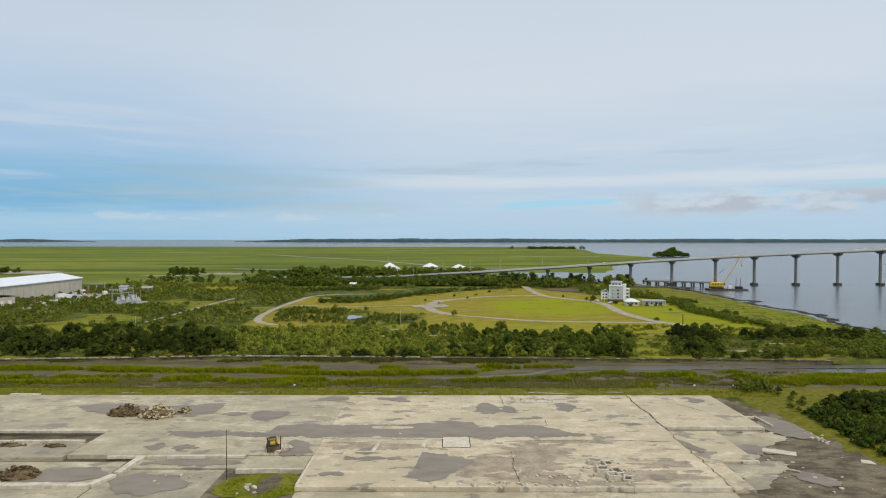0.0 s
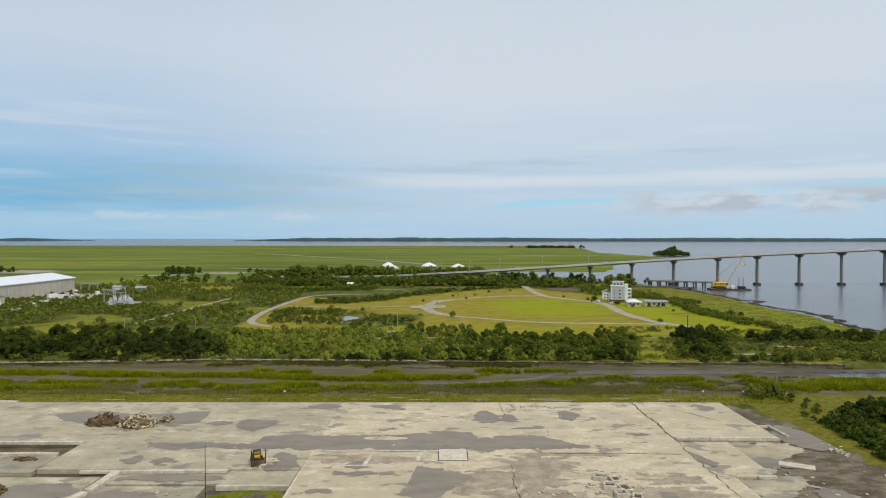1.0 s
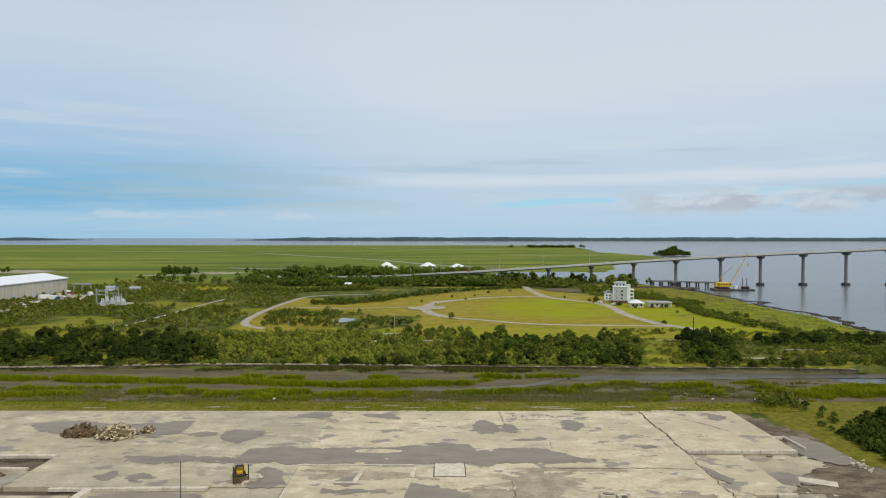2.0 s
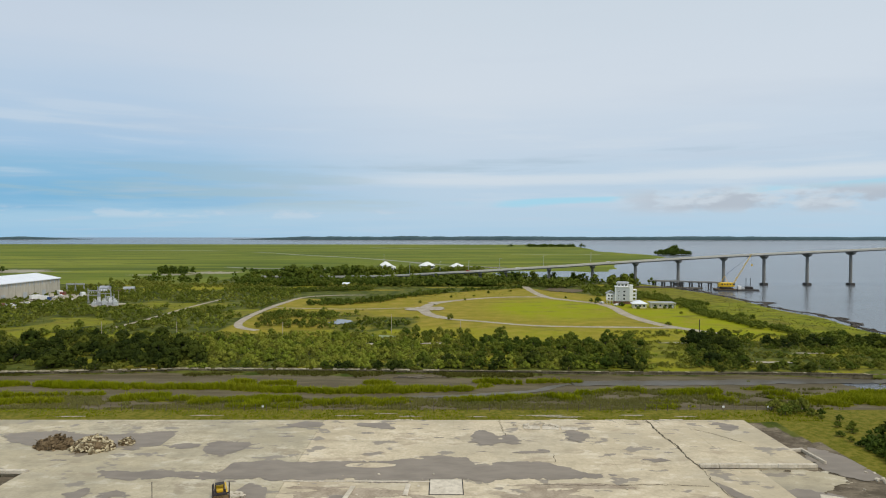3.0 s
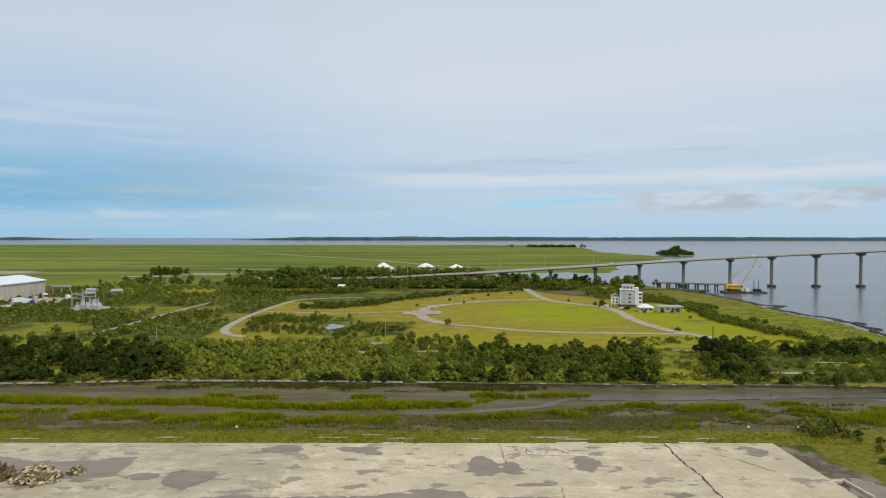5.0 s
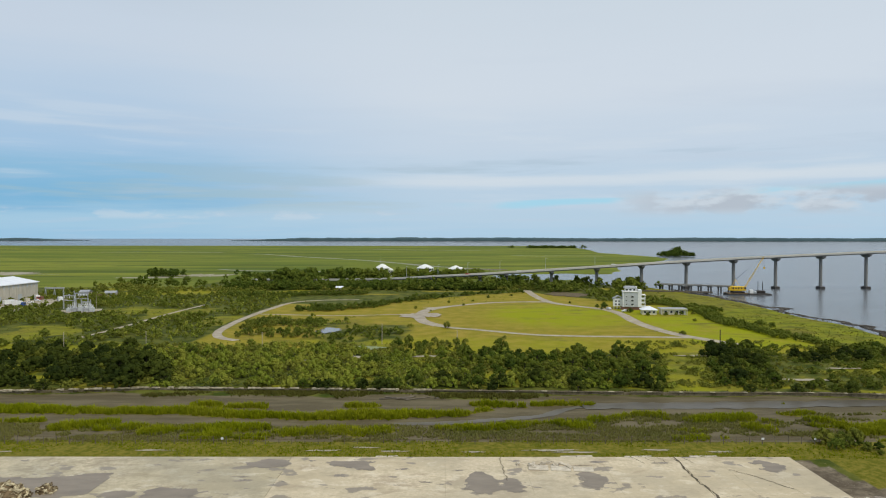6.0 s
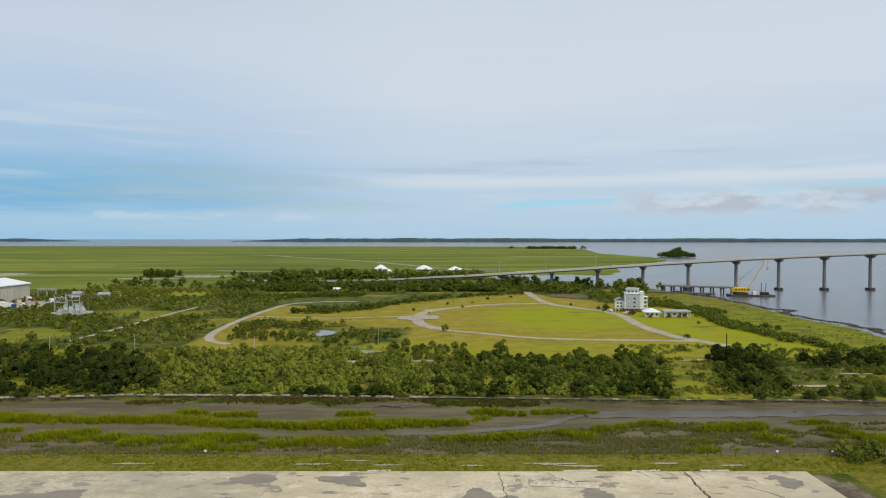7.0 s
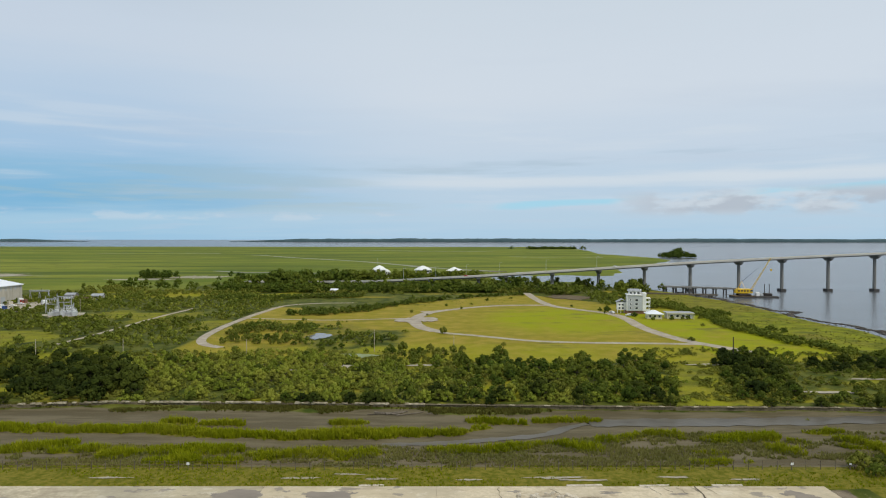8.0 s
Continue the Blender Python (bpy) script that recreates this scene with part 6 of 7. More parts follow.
# ---- fence on the marsh edge, sea wall, driftwood ----
def build_fence():
    t = thing("fence", (0, 195.6, -0.6), "old rusty post and wire fence along the marsh", "fence")
    post = rod(NB(), (0, 0, -0.2), (0, 0, 1.9), 0.075, 0.065, 6)
    first = part("post", post, M_TIMBER, t, at=pose(-96, 0, 0))
    rng = random.Random(8)
    for i in range(1, 64):
        o = new("post", first.data)
        o.parent = t
        o.matrix_basis = pose(-96 + 3.0 * i, rng.uniform(-0.15, 0.15), rng.uniform(-0.15, 0.05), rng.uniform(-4, 4), rng.uniform(-4, 4), 0)
    for z in (0.45, 1.05, 1.65):
        part("wire", rod(NB(), (-96, 0, z), (93, 0, z), 0.025, sides=4), M_RUST, t)
    for x, w in ((-46, 0.6), (78, 0.6), (90, 0.5)):
        s = thing("fence_sign", (x, 195.45, 0.35), "small white sign plate fixed to the fence", "sign", "fence signs")
        part("plate", box(NB(), -w / 2, w / 2, -0.03, 0.03, 0.1, 0.1 + w * 0.8, 0.01), M_WHITE, s)
        part("stake", rod(NB(), (0, 0.06, -1.0), (0, 0.06, 0.4), 0.05, sides=6), M_TIMBER, s)


build_fence()


def build_wall():
    t = thing("sea_wall", (0, 0, 0), "long low sea wall of pale worn stones", "sea wall")
    rng = random.Random(17)
    meshes = []
    for k in range(6):
        bm = NB()
        bmesh.ops.create_cube(bm, size=1.0)
        for v in bm.verts:
            v.co += Vector((rng.uniform(-.12, .12), rng.uniform(-.12, .12), rng.uniform(-.14, .14)))
        bmesh.ops.bevel(bm, geom=bm.edges[:], offset=0.08, segments=1, affect="EDGES")
        me = bpy.data.meshes.new("stone")
        bm.to_mesh(me)
        bm.free()
        # the last three stones take the darker brown, mostly used east of x = 0
        me.materials.append(M_STONE if k < 3 else M_BROWNSTONE)
        meshes.append(me)
    x, n = -168.0, 0
    while x < 150 and n < 300:
        w = rng.uniform(0.9, 1.9)
        y = float(np.interp(x, WALL_X, WALL_Y)) - 0.5 + rng.uniform(-.12, .12)
        hgt = rng.uniform(0.28, 0.6) if x < 0 else rng.uniform(0.14, 0.24)
        if rng.random() > (0.24 if x < 0 else 0.04):
            o = new("stone", meshes[n % 3 if x < 0 or n % 7 == 0 else 3 + n % 3])
            o.parent = t
            o.matrix_basis = Matrix.LocRotScale((x + w / 2, y, 0.28), Euler((0, rng.uniform(-.05, .05), rng.uniform(-.08, .08))), (w * 0.97, 0.9, hgt))
        x += w
        n += 1
    line = np.array([(a, float(np.interp(a, WALL_X, WALL_Y)) - 0.3) for a in np.arange(-240, 150, 3.0)])
    bm = NB()
    strip(bm, np.array([(a, b, 0.0) for a, b in line]), -0.3, 0.5, -1.9, 0.12)
    part("footing", bm, M_BROWNSTONE, t, "brown footing under the wall stones")


build_wall()
ribbon("creek", smooth_line([(-8, 214), (6, 215.2), (16, 217.4), (31, 221.5), (38, 227.4), (44, 231)], 1.2), 1.3, M_BROOK, 0.0, "shallow winding creek water on grey mud", "creek", flat=-1.46, jitter=0.4)
ribbon("creek", smooth_line([(44.6, 231.4), (55, 232), (80, 232.4), (127, 235), (172, 236)], 1.6), 3.4, M_BROOK, 0.0, "broad shallow tidal creek water on grey mud", "creek", flat=-1.44, jitter=0.3)



def log(at, length, turn, r, label):
    t = thing("driftwood_log", at, label, "log", "driftwood", turn)
    bm = rod(NB(), (-length / 2, 0, r), (length / 2, 0, r * 0.9), r, r * 0.6, 8)
    part("stem", bm, M_TIMBER, t)
    part("stub", rod(NB(), (length * 0.2, 0, r), (length * 0.3, 0.5, r + 0.6), r * 0.4, r * 0.2, 6), M_TIMBER, t)


rng = random.Random(31)
for k in range(9):
    x = rng.uniform(-12, 14)
    log((x, 240.5 + rng.uniform(-1.6, 1.2), -1.40), rng.uniform(3, 9), rng.uniform(-25, 25), rng.uniform(0.16, 0.3), "bleached driftwood log stranded on creek mud")


# ---- plants ----
def tuft_ring(rng, centres, normals, size, bend=0.6):
    """Small leaf sprays: each a bent pair of triangles facing roughly outwards. Returns arrays."""
    n = len(centres)
    t = rng.normal(size=(n, 3))
    nrm = normals + bend * rng.normal(size=(n, 3))
    nrm /= np.linalg.norm(nrm, axis=1, keepdims=True) + 1e-9
    a = np.cross(nrm, t)
    a /= np.linalg.norm(a, axis=1, keepdims=True) + 1e-9
    b = np.cross(nrm, a)
    s = (size * rng.uniform(0.6, 1.4, n))[:, None]
    v = np.stack([centres - a * s, centres + b * s * 0.8 - nrm * s * 0.25, centres + a * s, centres - b * s * 0.8 + nrm * s * 0.1], 1).reshape(-1, 3)
    i = np.arange(n)[:, None] * 4
    soft = normals * 0.80 + nrm * 0.20 + np.array([0, 0, 0.30])
    soft /= np.linalg.norm(soft, axis=1, keepdims=True) + 1e-9
    v[:, 2] += np.repeat(s[:, 0] * rng.uniform(-0.1, 0.7, n), 4) * np.tile([0.0, 0.6, 1.0, 0.0], n)
    return v, np.concatenate([i + [0, 2, 1], i + [0, 3, 2]], 1).reshape(-1, 3), np.repeat(soft, 4, axis=0)


def icosphere(sub):
    bm = NB()
    bmesh.ops.create_icosphere(bm, subdivisions=sub, radius=1.0)
    v = np.array([q.co[:] for q in bm.verts])
    f = np.array([[w.index for w in q.verts] for q in bm.faces])
    bm.free()
    return v, f


ICO1, ICO2 = icosphere(1), icosphere(2)


def crown_arrays(seed, radius, low, high, lobes, sprays, size, core=None):
    """A crown of uneven lobes clothed in leaf sprays, with gaps between them."""
    rng = np.random.default_rng(seed)
    core = core or ICO1
    V, F, N, base = [], [], [], 0
    lobes = int(lobes * 1.5)
    for k in range(lobes):
        a = 2.4 * k + rng.uniform(-.5, .5)
        d = radius * (0.0 if k == 0 else math.sqrt(rng.uniform(0.06, 0.80)))
        r = radius * (rng.uniform(0.18, 0.40) if k else 0.46)
        roof = low + (high - low) * (1.0 - 0.45 * (d / radius) ** 2) * rng.uniform(0.72, 1.06)
        top = high - r * 0.75 if k == 0 else rng.uniform(low + r * 0.6, max(low + r * 0.7, roof - r * 0.8))
        if k % 2:
            top = max(top, roof - r * 0.9)
        c = np.array([math.cos(a) * d, math.sin(a) * d, max(low + r * 0.5, top)])
        sq = np.array([1, 1, rng.uniform(0.65, 0.95)])
        cv = core[0] * (0.72 + 0.42 * rng.random((len(core[0]), 1))) * r * sq * 0.82 + c
        V.append(cv)
        F.append(core[1] + base)
        lift = core[0] + np.array([0, 0, 0.25])
        N.append(lift / np.linalg.norm(lift, axis=1, keepdims=True))
        base += len(cv)
        m = max(4, int(sprays / lobes * (r / radius / 0.31) ** 2))
        u = rng.normal(size=(m, 3))
        u /= np.linalg.norm(u, axis=1, keepdims=True)
        u[:, 2] = np.where(u[:, 2] < -0.45, -u[:, 2], u[:, 2])
        bulge = 0.88 + 0.3 * np.sin(u[:, :1] * 5 + k) * np.cos(u[:, 1:2] * 6 + 2 * k) + 0.14 * rng.normal(size=(m, 1))
        v, f, w = tuft_ring(rng, c + u * r * sq * np.clip(bulge, 0.78, 1.34), u, size)
        V.append(v)
        F.append(f + base)
        N.append(w)
        base += len(v)
    return np.concatenate(V), np.concatenate(F), np.concatenate(N)


def limb_mesh(seed, h, spread, r):
    rng = random.Random(seed)
    bm = NB()
    p, q = Vector((0, 0, -0.3)), Vector((rng.uniform(-.2, .2), rng.uniform(-.2, .2), h * 0.45))
    rod(bm, p, q, r, r * 0.75, 7)
    for k in range(4):
        a = 2 * math.pi * k / 4 + rng.uniform(-.5, .5)
        e = q + Vector((math.cos(a) * spread * 0.55, math.sin(a) * spread * 0.55, h * rng.uniform(0.25, 0.42)))
        rod(bm, q, e, r * 0.5, r * 0.18, 5)
    return bm


def plant(name, seed, radius, low, high, lobes, sprays, size, mat, label, category, group, trunk=0.25):
    t = thing(name, (0, 0, 0), label, category, group)
    part("trunk" if trunk > 0.15 else "stem", limb_mesh(seed, high * 0.8, radius, trunk), M_BARK, t)
    v, f, w = crown_arrays(seed, radius, low, high, lobes, sprays, size, ICO1)
    o = new("crown", mesh_np("crown", v, f, mat, True, w))
    o.parent = t
    return t


OAKS = [plant("oak_tree", 100 + i, r, 0.8, h, n, s, 0.36, M_OAK, "dense dark green oak with a broad uneven crown", "tree", "woodland trees", 0.32)
        for i, (r, h, n, s) in enumerate(((4.6, 7.6, 14, 1150), (3.9, 6.6, 12, 1000), (5.2, 8.4, 16, 1400), (3.4, 7.0, 10, 850)))]
DARK_TREES = [plant("cedar_tree", 150 + i, r, 0.4, h, n, s, 0.34, M_DARKTREE, "very dark dense tree with a rounded crown, some shade in its leaf colour", "tree", "dark cedars", 0.28)
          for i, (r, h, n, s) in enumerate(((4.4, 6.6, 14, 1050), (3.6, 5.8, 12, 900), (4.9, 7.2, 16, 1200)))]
SHRUBS = [plant("shrub_tree", 200 + i, r, 0.2, h, n, s, 0.25, M_SHRUB, "rounded mid-green shrub with an uneven top", "shrub", "scrub shrubs", 0.16)
          for i, (r, h, n, s) in enumerate(((2.6, 3.8, 10, 640), (2.1, 3.0, 9, 500), (3.2, 4.6, 12, 800)))]
WILLOWS = [plant("willow_shrub", 300 + i, r, 0.1, h, n, s, 0.25, M_WILLOW, "pale yellow-green feathery willow shrub", "shrub", "willow shrubs", 0.14)
           for i, (r, h, n, s) in enumerate(((2.4, 3.6, 10, 640), (1.9, 2.8, 9, 500), (2.9, 4.2, 12, 780)))]
USED = {}


def put_plant(kinds, x, y, s, rng):
    """Stands one plant of a kind on the ground; the first of each model is the model itself."""
    ob = rng.choice(kinds)
    m = pose(x, y, float(height(x, y)), 0, 0, rng.uniform(0, 360)) @ Matrix.Diagonal((s * rng.uniform(0.9, 1.12), s * rng.uniform(0.9, 1.12), s * rng.uniform(0.88, 1.15), 1))
    if ob.name not in USED:
        USED[ob.name] = 1
        ob.matrix_basis = m
    else:
        copy_thing(ob, m)


WEST_ROADS = ("left_road",)


def free(x, y):
    """True where no road, pond, pool or house stands."""
    for k, (w, p) in ROADS.items():
        if near_line(np.array(x), np.array(y), LINES[k]) < w + 2.4:
            return False
        if k in WEST_ROADS and near_line(np.array(x), np.array(y), LINES[k] + np.array([5.0, -8.0])) < 6.0:
            return False
        if k == "far_left_road" and near_line(np.array(x), np.array(y), LINES[k] + np.array([2.0, -4.0])) < 3.6:
            return False
    for cx, cy, rx, ry in ((-53, 369, 8, 14), (-27, 318, 11, 6), (-5, 436, 20, 24), (104, 309, 12, 8), (85, 270, 7, 20), (127, 462, 14, 12), (140, 438, 24, 8), (-30, 297, 8, 4), (124, 258, 9, 2), (-228, 457, 18, 18), (-86, 344, 9, 4)):
        if ((x - cx) / rx) ** 2 + ((y - cy) / ry) ** 2 < 1:
            return False
    return True


def glade_gap(x, y):
    """The open grassy wedge in the belt."""
    return (np.abs(x - (81.5 + 0.33 * (y - 247))) < 6.5 + 4.0 * wave(x, y, 9, 9, 63, 2)) & (y < 302)


def scatter(kinds, area, n, gap, scale, seed, accept=None):
    rng = random.Random(seed)
    x0, x1, y0, y1 = area
    done, tries = [], 0
    while len(done) < n and tries < n * 25:
        tries += 1
        x, y = rng.uniform(x0, x1), rng.uniform(y0, y1)
        if not free(x, y) or (accept and not accept(x, y)):
            continue
        if any((x - a) ** 2 + (y - b) ** 2 < gap * gap for a, b in done):
            continue
        done.append((x, y))
        put_plant(kinds, x, y, rng.uniform(*scale), rng)


def behind_wall(x, y):
    return y > np.interp(x, WALL_X, WALL_Y) + 2.0


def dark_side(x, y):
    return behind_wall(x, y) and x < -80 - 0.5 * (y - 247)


def pale_side(x, y):
    return behind_wall(x, y) and x > -88 - 0.5 * (y - 247)


def oak_side(x, y):
    return behind_wall(x, y) and x < 73 + 0.34 * (y - 247) and not glade_gap(x, y)


def corner_side(x, y):
    return behind_wall(x, y) and 91 + 0.33 * (y - 247) < x < 112 + 0.33 * (y - 247)


# the belt behind the sea wall: dark trees with some west-end shade in their leaf colour, pale willows, a glade, tall
# oaks, a dark corner clump
scatter(DARK_TREES, (-205, -82, 246, 276), 60, 4.8, (0.6, 1.0), 1, dark_side)
scatter(DARK_TREES, (-215, -108, 274, 316), 44, 5.2, (0.6, 0.95), 17, dark_side)
scatter(SHRUBS, (-215, -85, 262, 330), 34, 5.0, (0.6, 1.05), 15, dark_side)
scatter(OAKS, (-215, -95, 262, 326), 44, 5.5, (0.45, 0.75), 16, dark_side)
scatter(WILLOWS, (-116, -24, 247, 312), 135, 3.9, (0.7, 1.2), 2, pale_side)
scatter(SHRUBS, (-112, -18, 247, 318), 40, 5.0, (0.6, 1.05), 3, pale_side)
scatter(OAKS, (-40, -30, 247, 252), 3, 3.6, (0.5, 0.65), 4, behind_wall)
scatter(OAKS, (-22, -9, 247, 252), 5, 3.6, (0.45, 0.65), 41, behind_wall)
scatter(OAKS, (4, 90, 247, 304), 78, 5.6, (0.62, 1.05), 5, oak_side)
scatter(OAKS, (20, 96, 262, 312), 16, 9.0, (1.0, 1.22), 58, oak_side)
scatter(DARK_TREES, (4, 76, 246.5, 256), 12, 5.0, (0.5, 0.8), 18, oak_side)
scatter(SHRUBS, (-16, 80, 246, 304), 40, 4.8, (0.7, 1.15), 6, oak_side)
scatter(WILLOWS, (-28, 40, 247, 300), 46, 4.0, (0.7, 1.1), 61, oak_side)
scatter(WILLOWS, (0, 76, 246, 252), 22, 3.0, (0.5, 0.9), 62, oak_side)
scatter(OAKS, (92, 138, 249, 326), 34, 5.2, (0.55, 0.92), 7, corner_side)
scatter(DARK_TREES, (92, 138, 249, 326), 18, 5.6, (0.6, 0.9), 71, corner_side)
scatter(DARK_TREES, (138, 190, 288, 302), 18, 3.6, (0.45, 0.75), 72, behind_wall)
scatter(SHRUBS, (96, 168, 244, 251), 30, 3.4, (0.55, 0.95), 8, behind_wall)
scatter(OAKS, (176, 212, 286, 314), 12, 6.0, (0.65, 0.95), 9, behind_wall)
scatter(SHRUBS, (112, 172, 252, 286), 14, 6.0, (0.35, 0.6), 10, behind_wall)
# scrub that runs up to the road bend
scatter(SHRUBS, (-18, 16, 300, 332), 26, 3.8, (0.6, 1.0), 59)
scatter(OAKS, (-18, 12, 300, 326), 9, 5.0, (0.4, 0.62), 60)
# trees and shrubs about the pond
scatter(OAKS, (-46, -16, 326, 362), 24, 4.0, (0.36, 0.6), 52)
scatter(OAKS, (-46, -34, 362, 382), 6, 3.6, (0.36, 0.5), 56)
scatter(SHRUBS, (-107, -90, 374, 402), 18, 3.4, (0.7, 1.15), 53)
scatter(SHRUBS, (-88, -60, 380, 396), 20, 3.4, (0.7, 1.1), 54)
scatter(SHRUBS, (-96, -58, 344, 362), 20, 4.0, (0.6, 1.0), 57)
scatter(OAKS, (-72, -58, 392, 404), 5, 4.0, (0.4, 0.55), 55)
# the hedge by the corner of the yard
def hedge_side(x, y):
    return x > 94.0 + 0.12 * (y - 131) + 1.2 * np.maximum(0, y - 168)


scatter(OAKS, (91, 142, 116, 184), 50, 4.4, (0.36, 0.58), 111, hedge_side)
scatter(DARK_TREES, (91, 142, 116, 184), 46, 4.4, (0.42, 0.72), 11, hedge_side)
scatter(OAKS, (92, 110, 140, 196), 22, 3.5, (0.26, 0.44), 12, lambda x, y: x > 95 + (y > 180) * 3 and x < 104)
scatter(SHRUBS, (91, 100, 191, 201), 9, 2.6, (0.6, 0.9), 13)
# a few that lean over the sea wall
for x, s in ((-93, .75), (-95, .6), (-31, .62), (-34, .5), (-20, .6), (-14, .55), (-118, .6), (-150, .6), (20, .6), (46, .6), (70, .5), (98, .5), (112, .5), (128, .5)):
    put_plant(DARK_TREES, x, float(np.interp(x, WALL_X, WALL_Y)) + 0.9, s, random.Random(int(x * 3)))
# scattered bushes on the lawns
for x, y, s in ((33, 342, .62), (7, 377, .85), (121, 357, .7), (-13, 466, .5), (9, 505, .45), (19, 487, .4), (27, 515, .5), (-88, 455, .7), (-62, 462, .5), (-100, 390, .9), (95, 500, .4), (160, 380, .6), (146, 405, .5), (40, 540, .6), (60, 560, .6), (105, 322, .9), (-3, 455, .35), (139, 432, .62), (149, 433.5, .7), (157, 436, .6), (128, 431, .5)):
    put_plant(SHRUBS, x, y, s, random.Random(int(x * 7 + y)))
# trees round the tall house
for x, y, s in ((111, 468, .85), (113, 475, .9), (107, 470, .7), (122, 447, .65), (141, 438, .55), (146, 434, .45), (166, 440, .7), (108, 462, .5)):
    put_plant(OAKS, x, y, s, random.Random(int(x * 5 + y)))


def stamp(name, templates, points, mat, label, category, soft=True):
    """Many plants too far or too many to count, joined into one mesh."""
    V, F, N, base = [], [], [], 0
    rng = np.random.default_rng(len(points))
    P = np.asarray(points, dtype=float)
    which = rng.integers(0, len(templates), len(P))
    for k, (v, f, w) in enumerate(templates):
        Q = P[which == k]
        if not len(Q):
            continue
        a = rng.uniform(0, 6.283, len(Q))
        c, s = np.cos(a)[:, None], np.sin(a)[:, None]
        sc = Q[:, 3:4]
        tall = sc * rng.uniform(0.85, 1.2, (len(Q), 1))
        X = (v[None, :, 0] * c - v[None, :, 1] * s) * sc + Q[:, 0:1]
        Y = (v[None, :, 0] * s + v[None, :, 1] * c) * sc + Q[:, 1:2]
        Z = v[None, :, 2] * tall + Q[:, 2:3]
        V.append(np.stack([X, Y, Z], -1).reshape(-1, 3))
        N.append(np.stack([w[None, :, 0] * c - w[None, :, 1] * s, w[None, :, 0] * s + w[None, :, 1] * c, np.broadcast_to(w[None, :, 2], X.shape)], -1).reshape(-1, 3))
        F.append((f[None] + (np.arange(len(Q)) * len(v))[:, None, None]).reshape(-1, 3) + base)
        base += len(Q) * len(v)
    return tagged(new(name, mesh_np(name, np.concatenate(V), np.concatenate(F), mat, soft, np.concatenate(N) if soft else None)), label, category, kind="stuff")


def field(n, area, accept, scale, seed, sink=0.0):
    """Points with ground height and size, where accept says so."""
    rng = np.random.default_rng(seed)
    x, y = rng.uniform(area[0], area[1], n), rng.uniform(area[2], area[3], n)
    ok = accept(x, y)
    for k, (w, p) in ROADS.items():
        ok &= near_line(x, y, LINES[k]) > w + 1.6
        if k == "far_left_road":
            ok &= (near_line(x, y, LINES[k] + np.array([2.0, -4.0])) > 3.6 + 2.0 * wave(x, y, 14, 14, 64)) | (scale[1] < 0.6)
        if k in WEST_ROADS:
            ok &= (near_line(x, y, LINES[k] + np.array([5.0, -8.0])) > 6.0) | (scale[1] < 0.6)
    for cx, cy, rx, ry in ((-53, 369, 7, 13), (-27, 318, 10, 5), (-5, 436, 19, 24), (104, 309, 11, 7), (127, 464, 12, 9), (140, 438, 22, 6), (-30, 297, 8, 4), (124, 258, 9, 2), (-228, 457, 18, 18), (-86, 344, 9, 4)):
        ok &= ((x - cx) / rx) ** 2 + ((y - cy) / ry) ** 2 > 1
    ok &= ~((near_line(x, y, DECK[::6, :2]) < 10.5) & (x < 60))
    x, y = x[ok], y[ok]
    return np.stack([x, y, height(x, y) - sink, rng.uniform(*scale, len(x))], 1)


LOWB = [crown_arrays(400 + i, 1.5, 0.0, 1.7, 4, 44, 0.27) for i in range(4)]
MIDB = [crown_arrays(420 + i, 2.6, 0.0, 3.4, 6, 96, 0.36) for i in range(4)]
FART = [crown_arrays(440 + i, 4.6, 0.3, 8.0, 6, 72, 0.82) for i in range(5)]
FARB = [crown_arrays(460 + i, 2.6, 0.0, 3.4, 4, 52, 0.46) for i in range(4)]
FARL = [crown_arrays(470 + i, 1.5, 0.0, 1.7, 2, 26, 0.36) for i in range(4)]
TUSS = [crown_arrays(480 + i, 1.5, 0.0, 1.7, 1, 14, 0.36) for i in range(4)]


def row_hedge(x, y):
    line = smooth_line([(-75, 460), (-47, 474), (-20, 520), (18, 560), (76, 590)])
    west = smooth_line([(-165, 552), (-110, 560), (-66, 573)])
    return np.minimum(near_line(x, y, line) - 8.0 * np.clip((-35 - x) / 30, 0, 1), near_line(x, y, west) - 4.0)


# low scrub under and between the trees of the belt
stamp("undergrowth", LOWB, field(3600, (-215, 160, 246, 335), lambda x, y: (y > np.interp(x, WALL_X, WALL_Y) + 1.2) & (wave(x, y, 24, 20, 74) < 0.45) & ~glade_gap(x, y) & (x < 112 + 0.33 * (y - 247)) & (y < np.where(x > -12, 306, 326)), (0.5, 1.1), 21),
      M_SHRUB, "tangled low green undergrowth behind the sea wall", "undergrowth")
stamp("pale_undergrowth", LOWB, field(3000, (-95, 150, 246, 335), lambda x, y: (y > np.interp(x, WALL_X, WALL_Y) + 1.0) & (wave(x, y, 18, 16, 75) > 0.02) & ~glade_gap(x, y) & (x < 90) & (y < np.where(x > -12, 306, 328)), (0.45, 0.95), 22),
      M_WILLOW, "pale yellow-green low scrub behind the sea wall", "undergrowth")


def west_scrub(x, y):
    open_ = wave(x, y, 40, 45, 72) + 0.35 * wave(x, y, 14, 14, 70) > 0.05
    wild = (x < -8) & (y < 425 - 0.35 * np.clip(x + 60, 0, 60)) & (wave(x, y, 16, 18, 71) < -0.45)
    return np.where(x < -110, ~open_, wild)


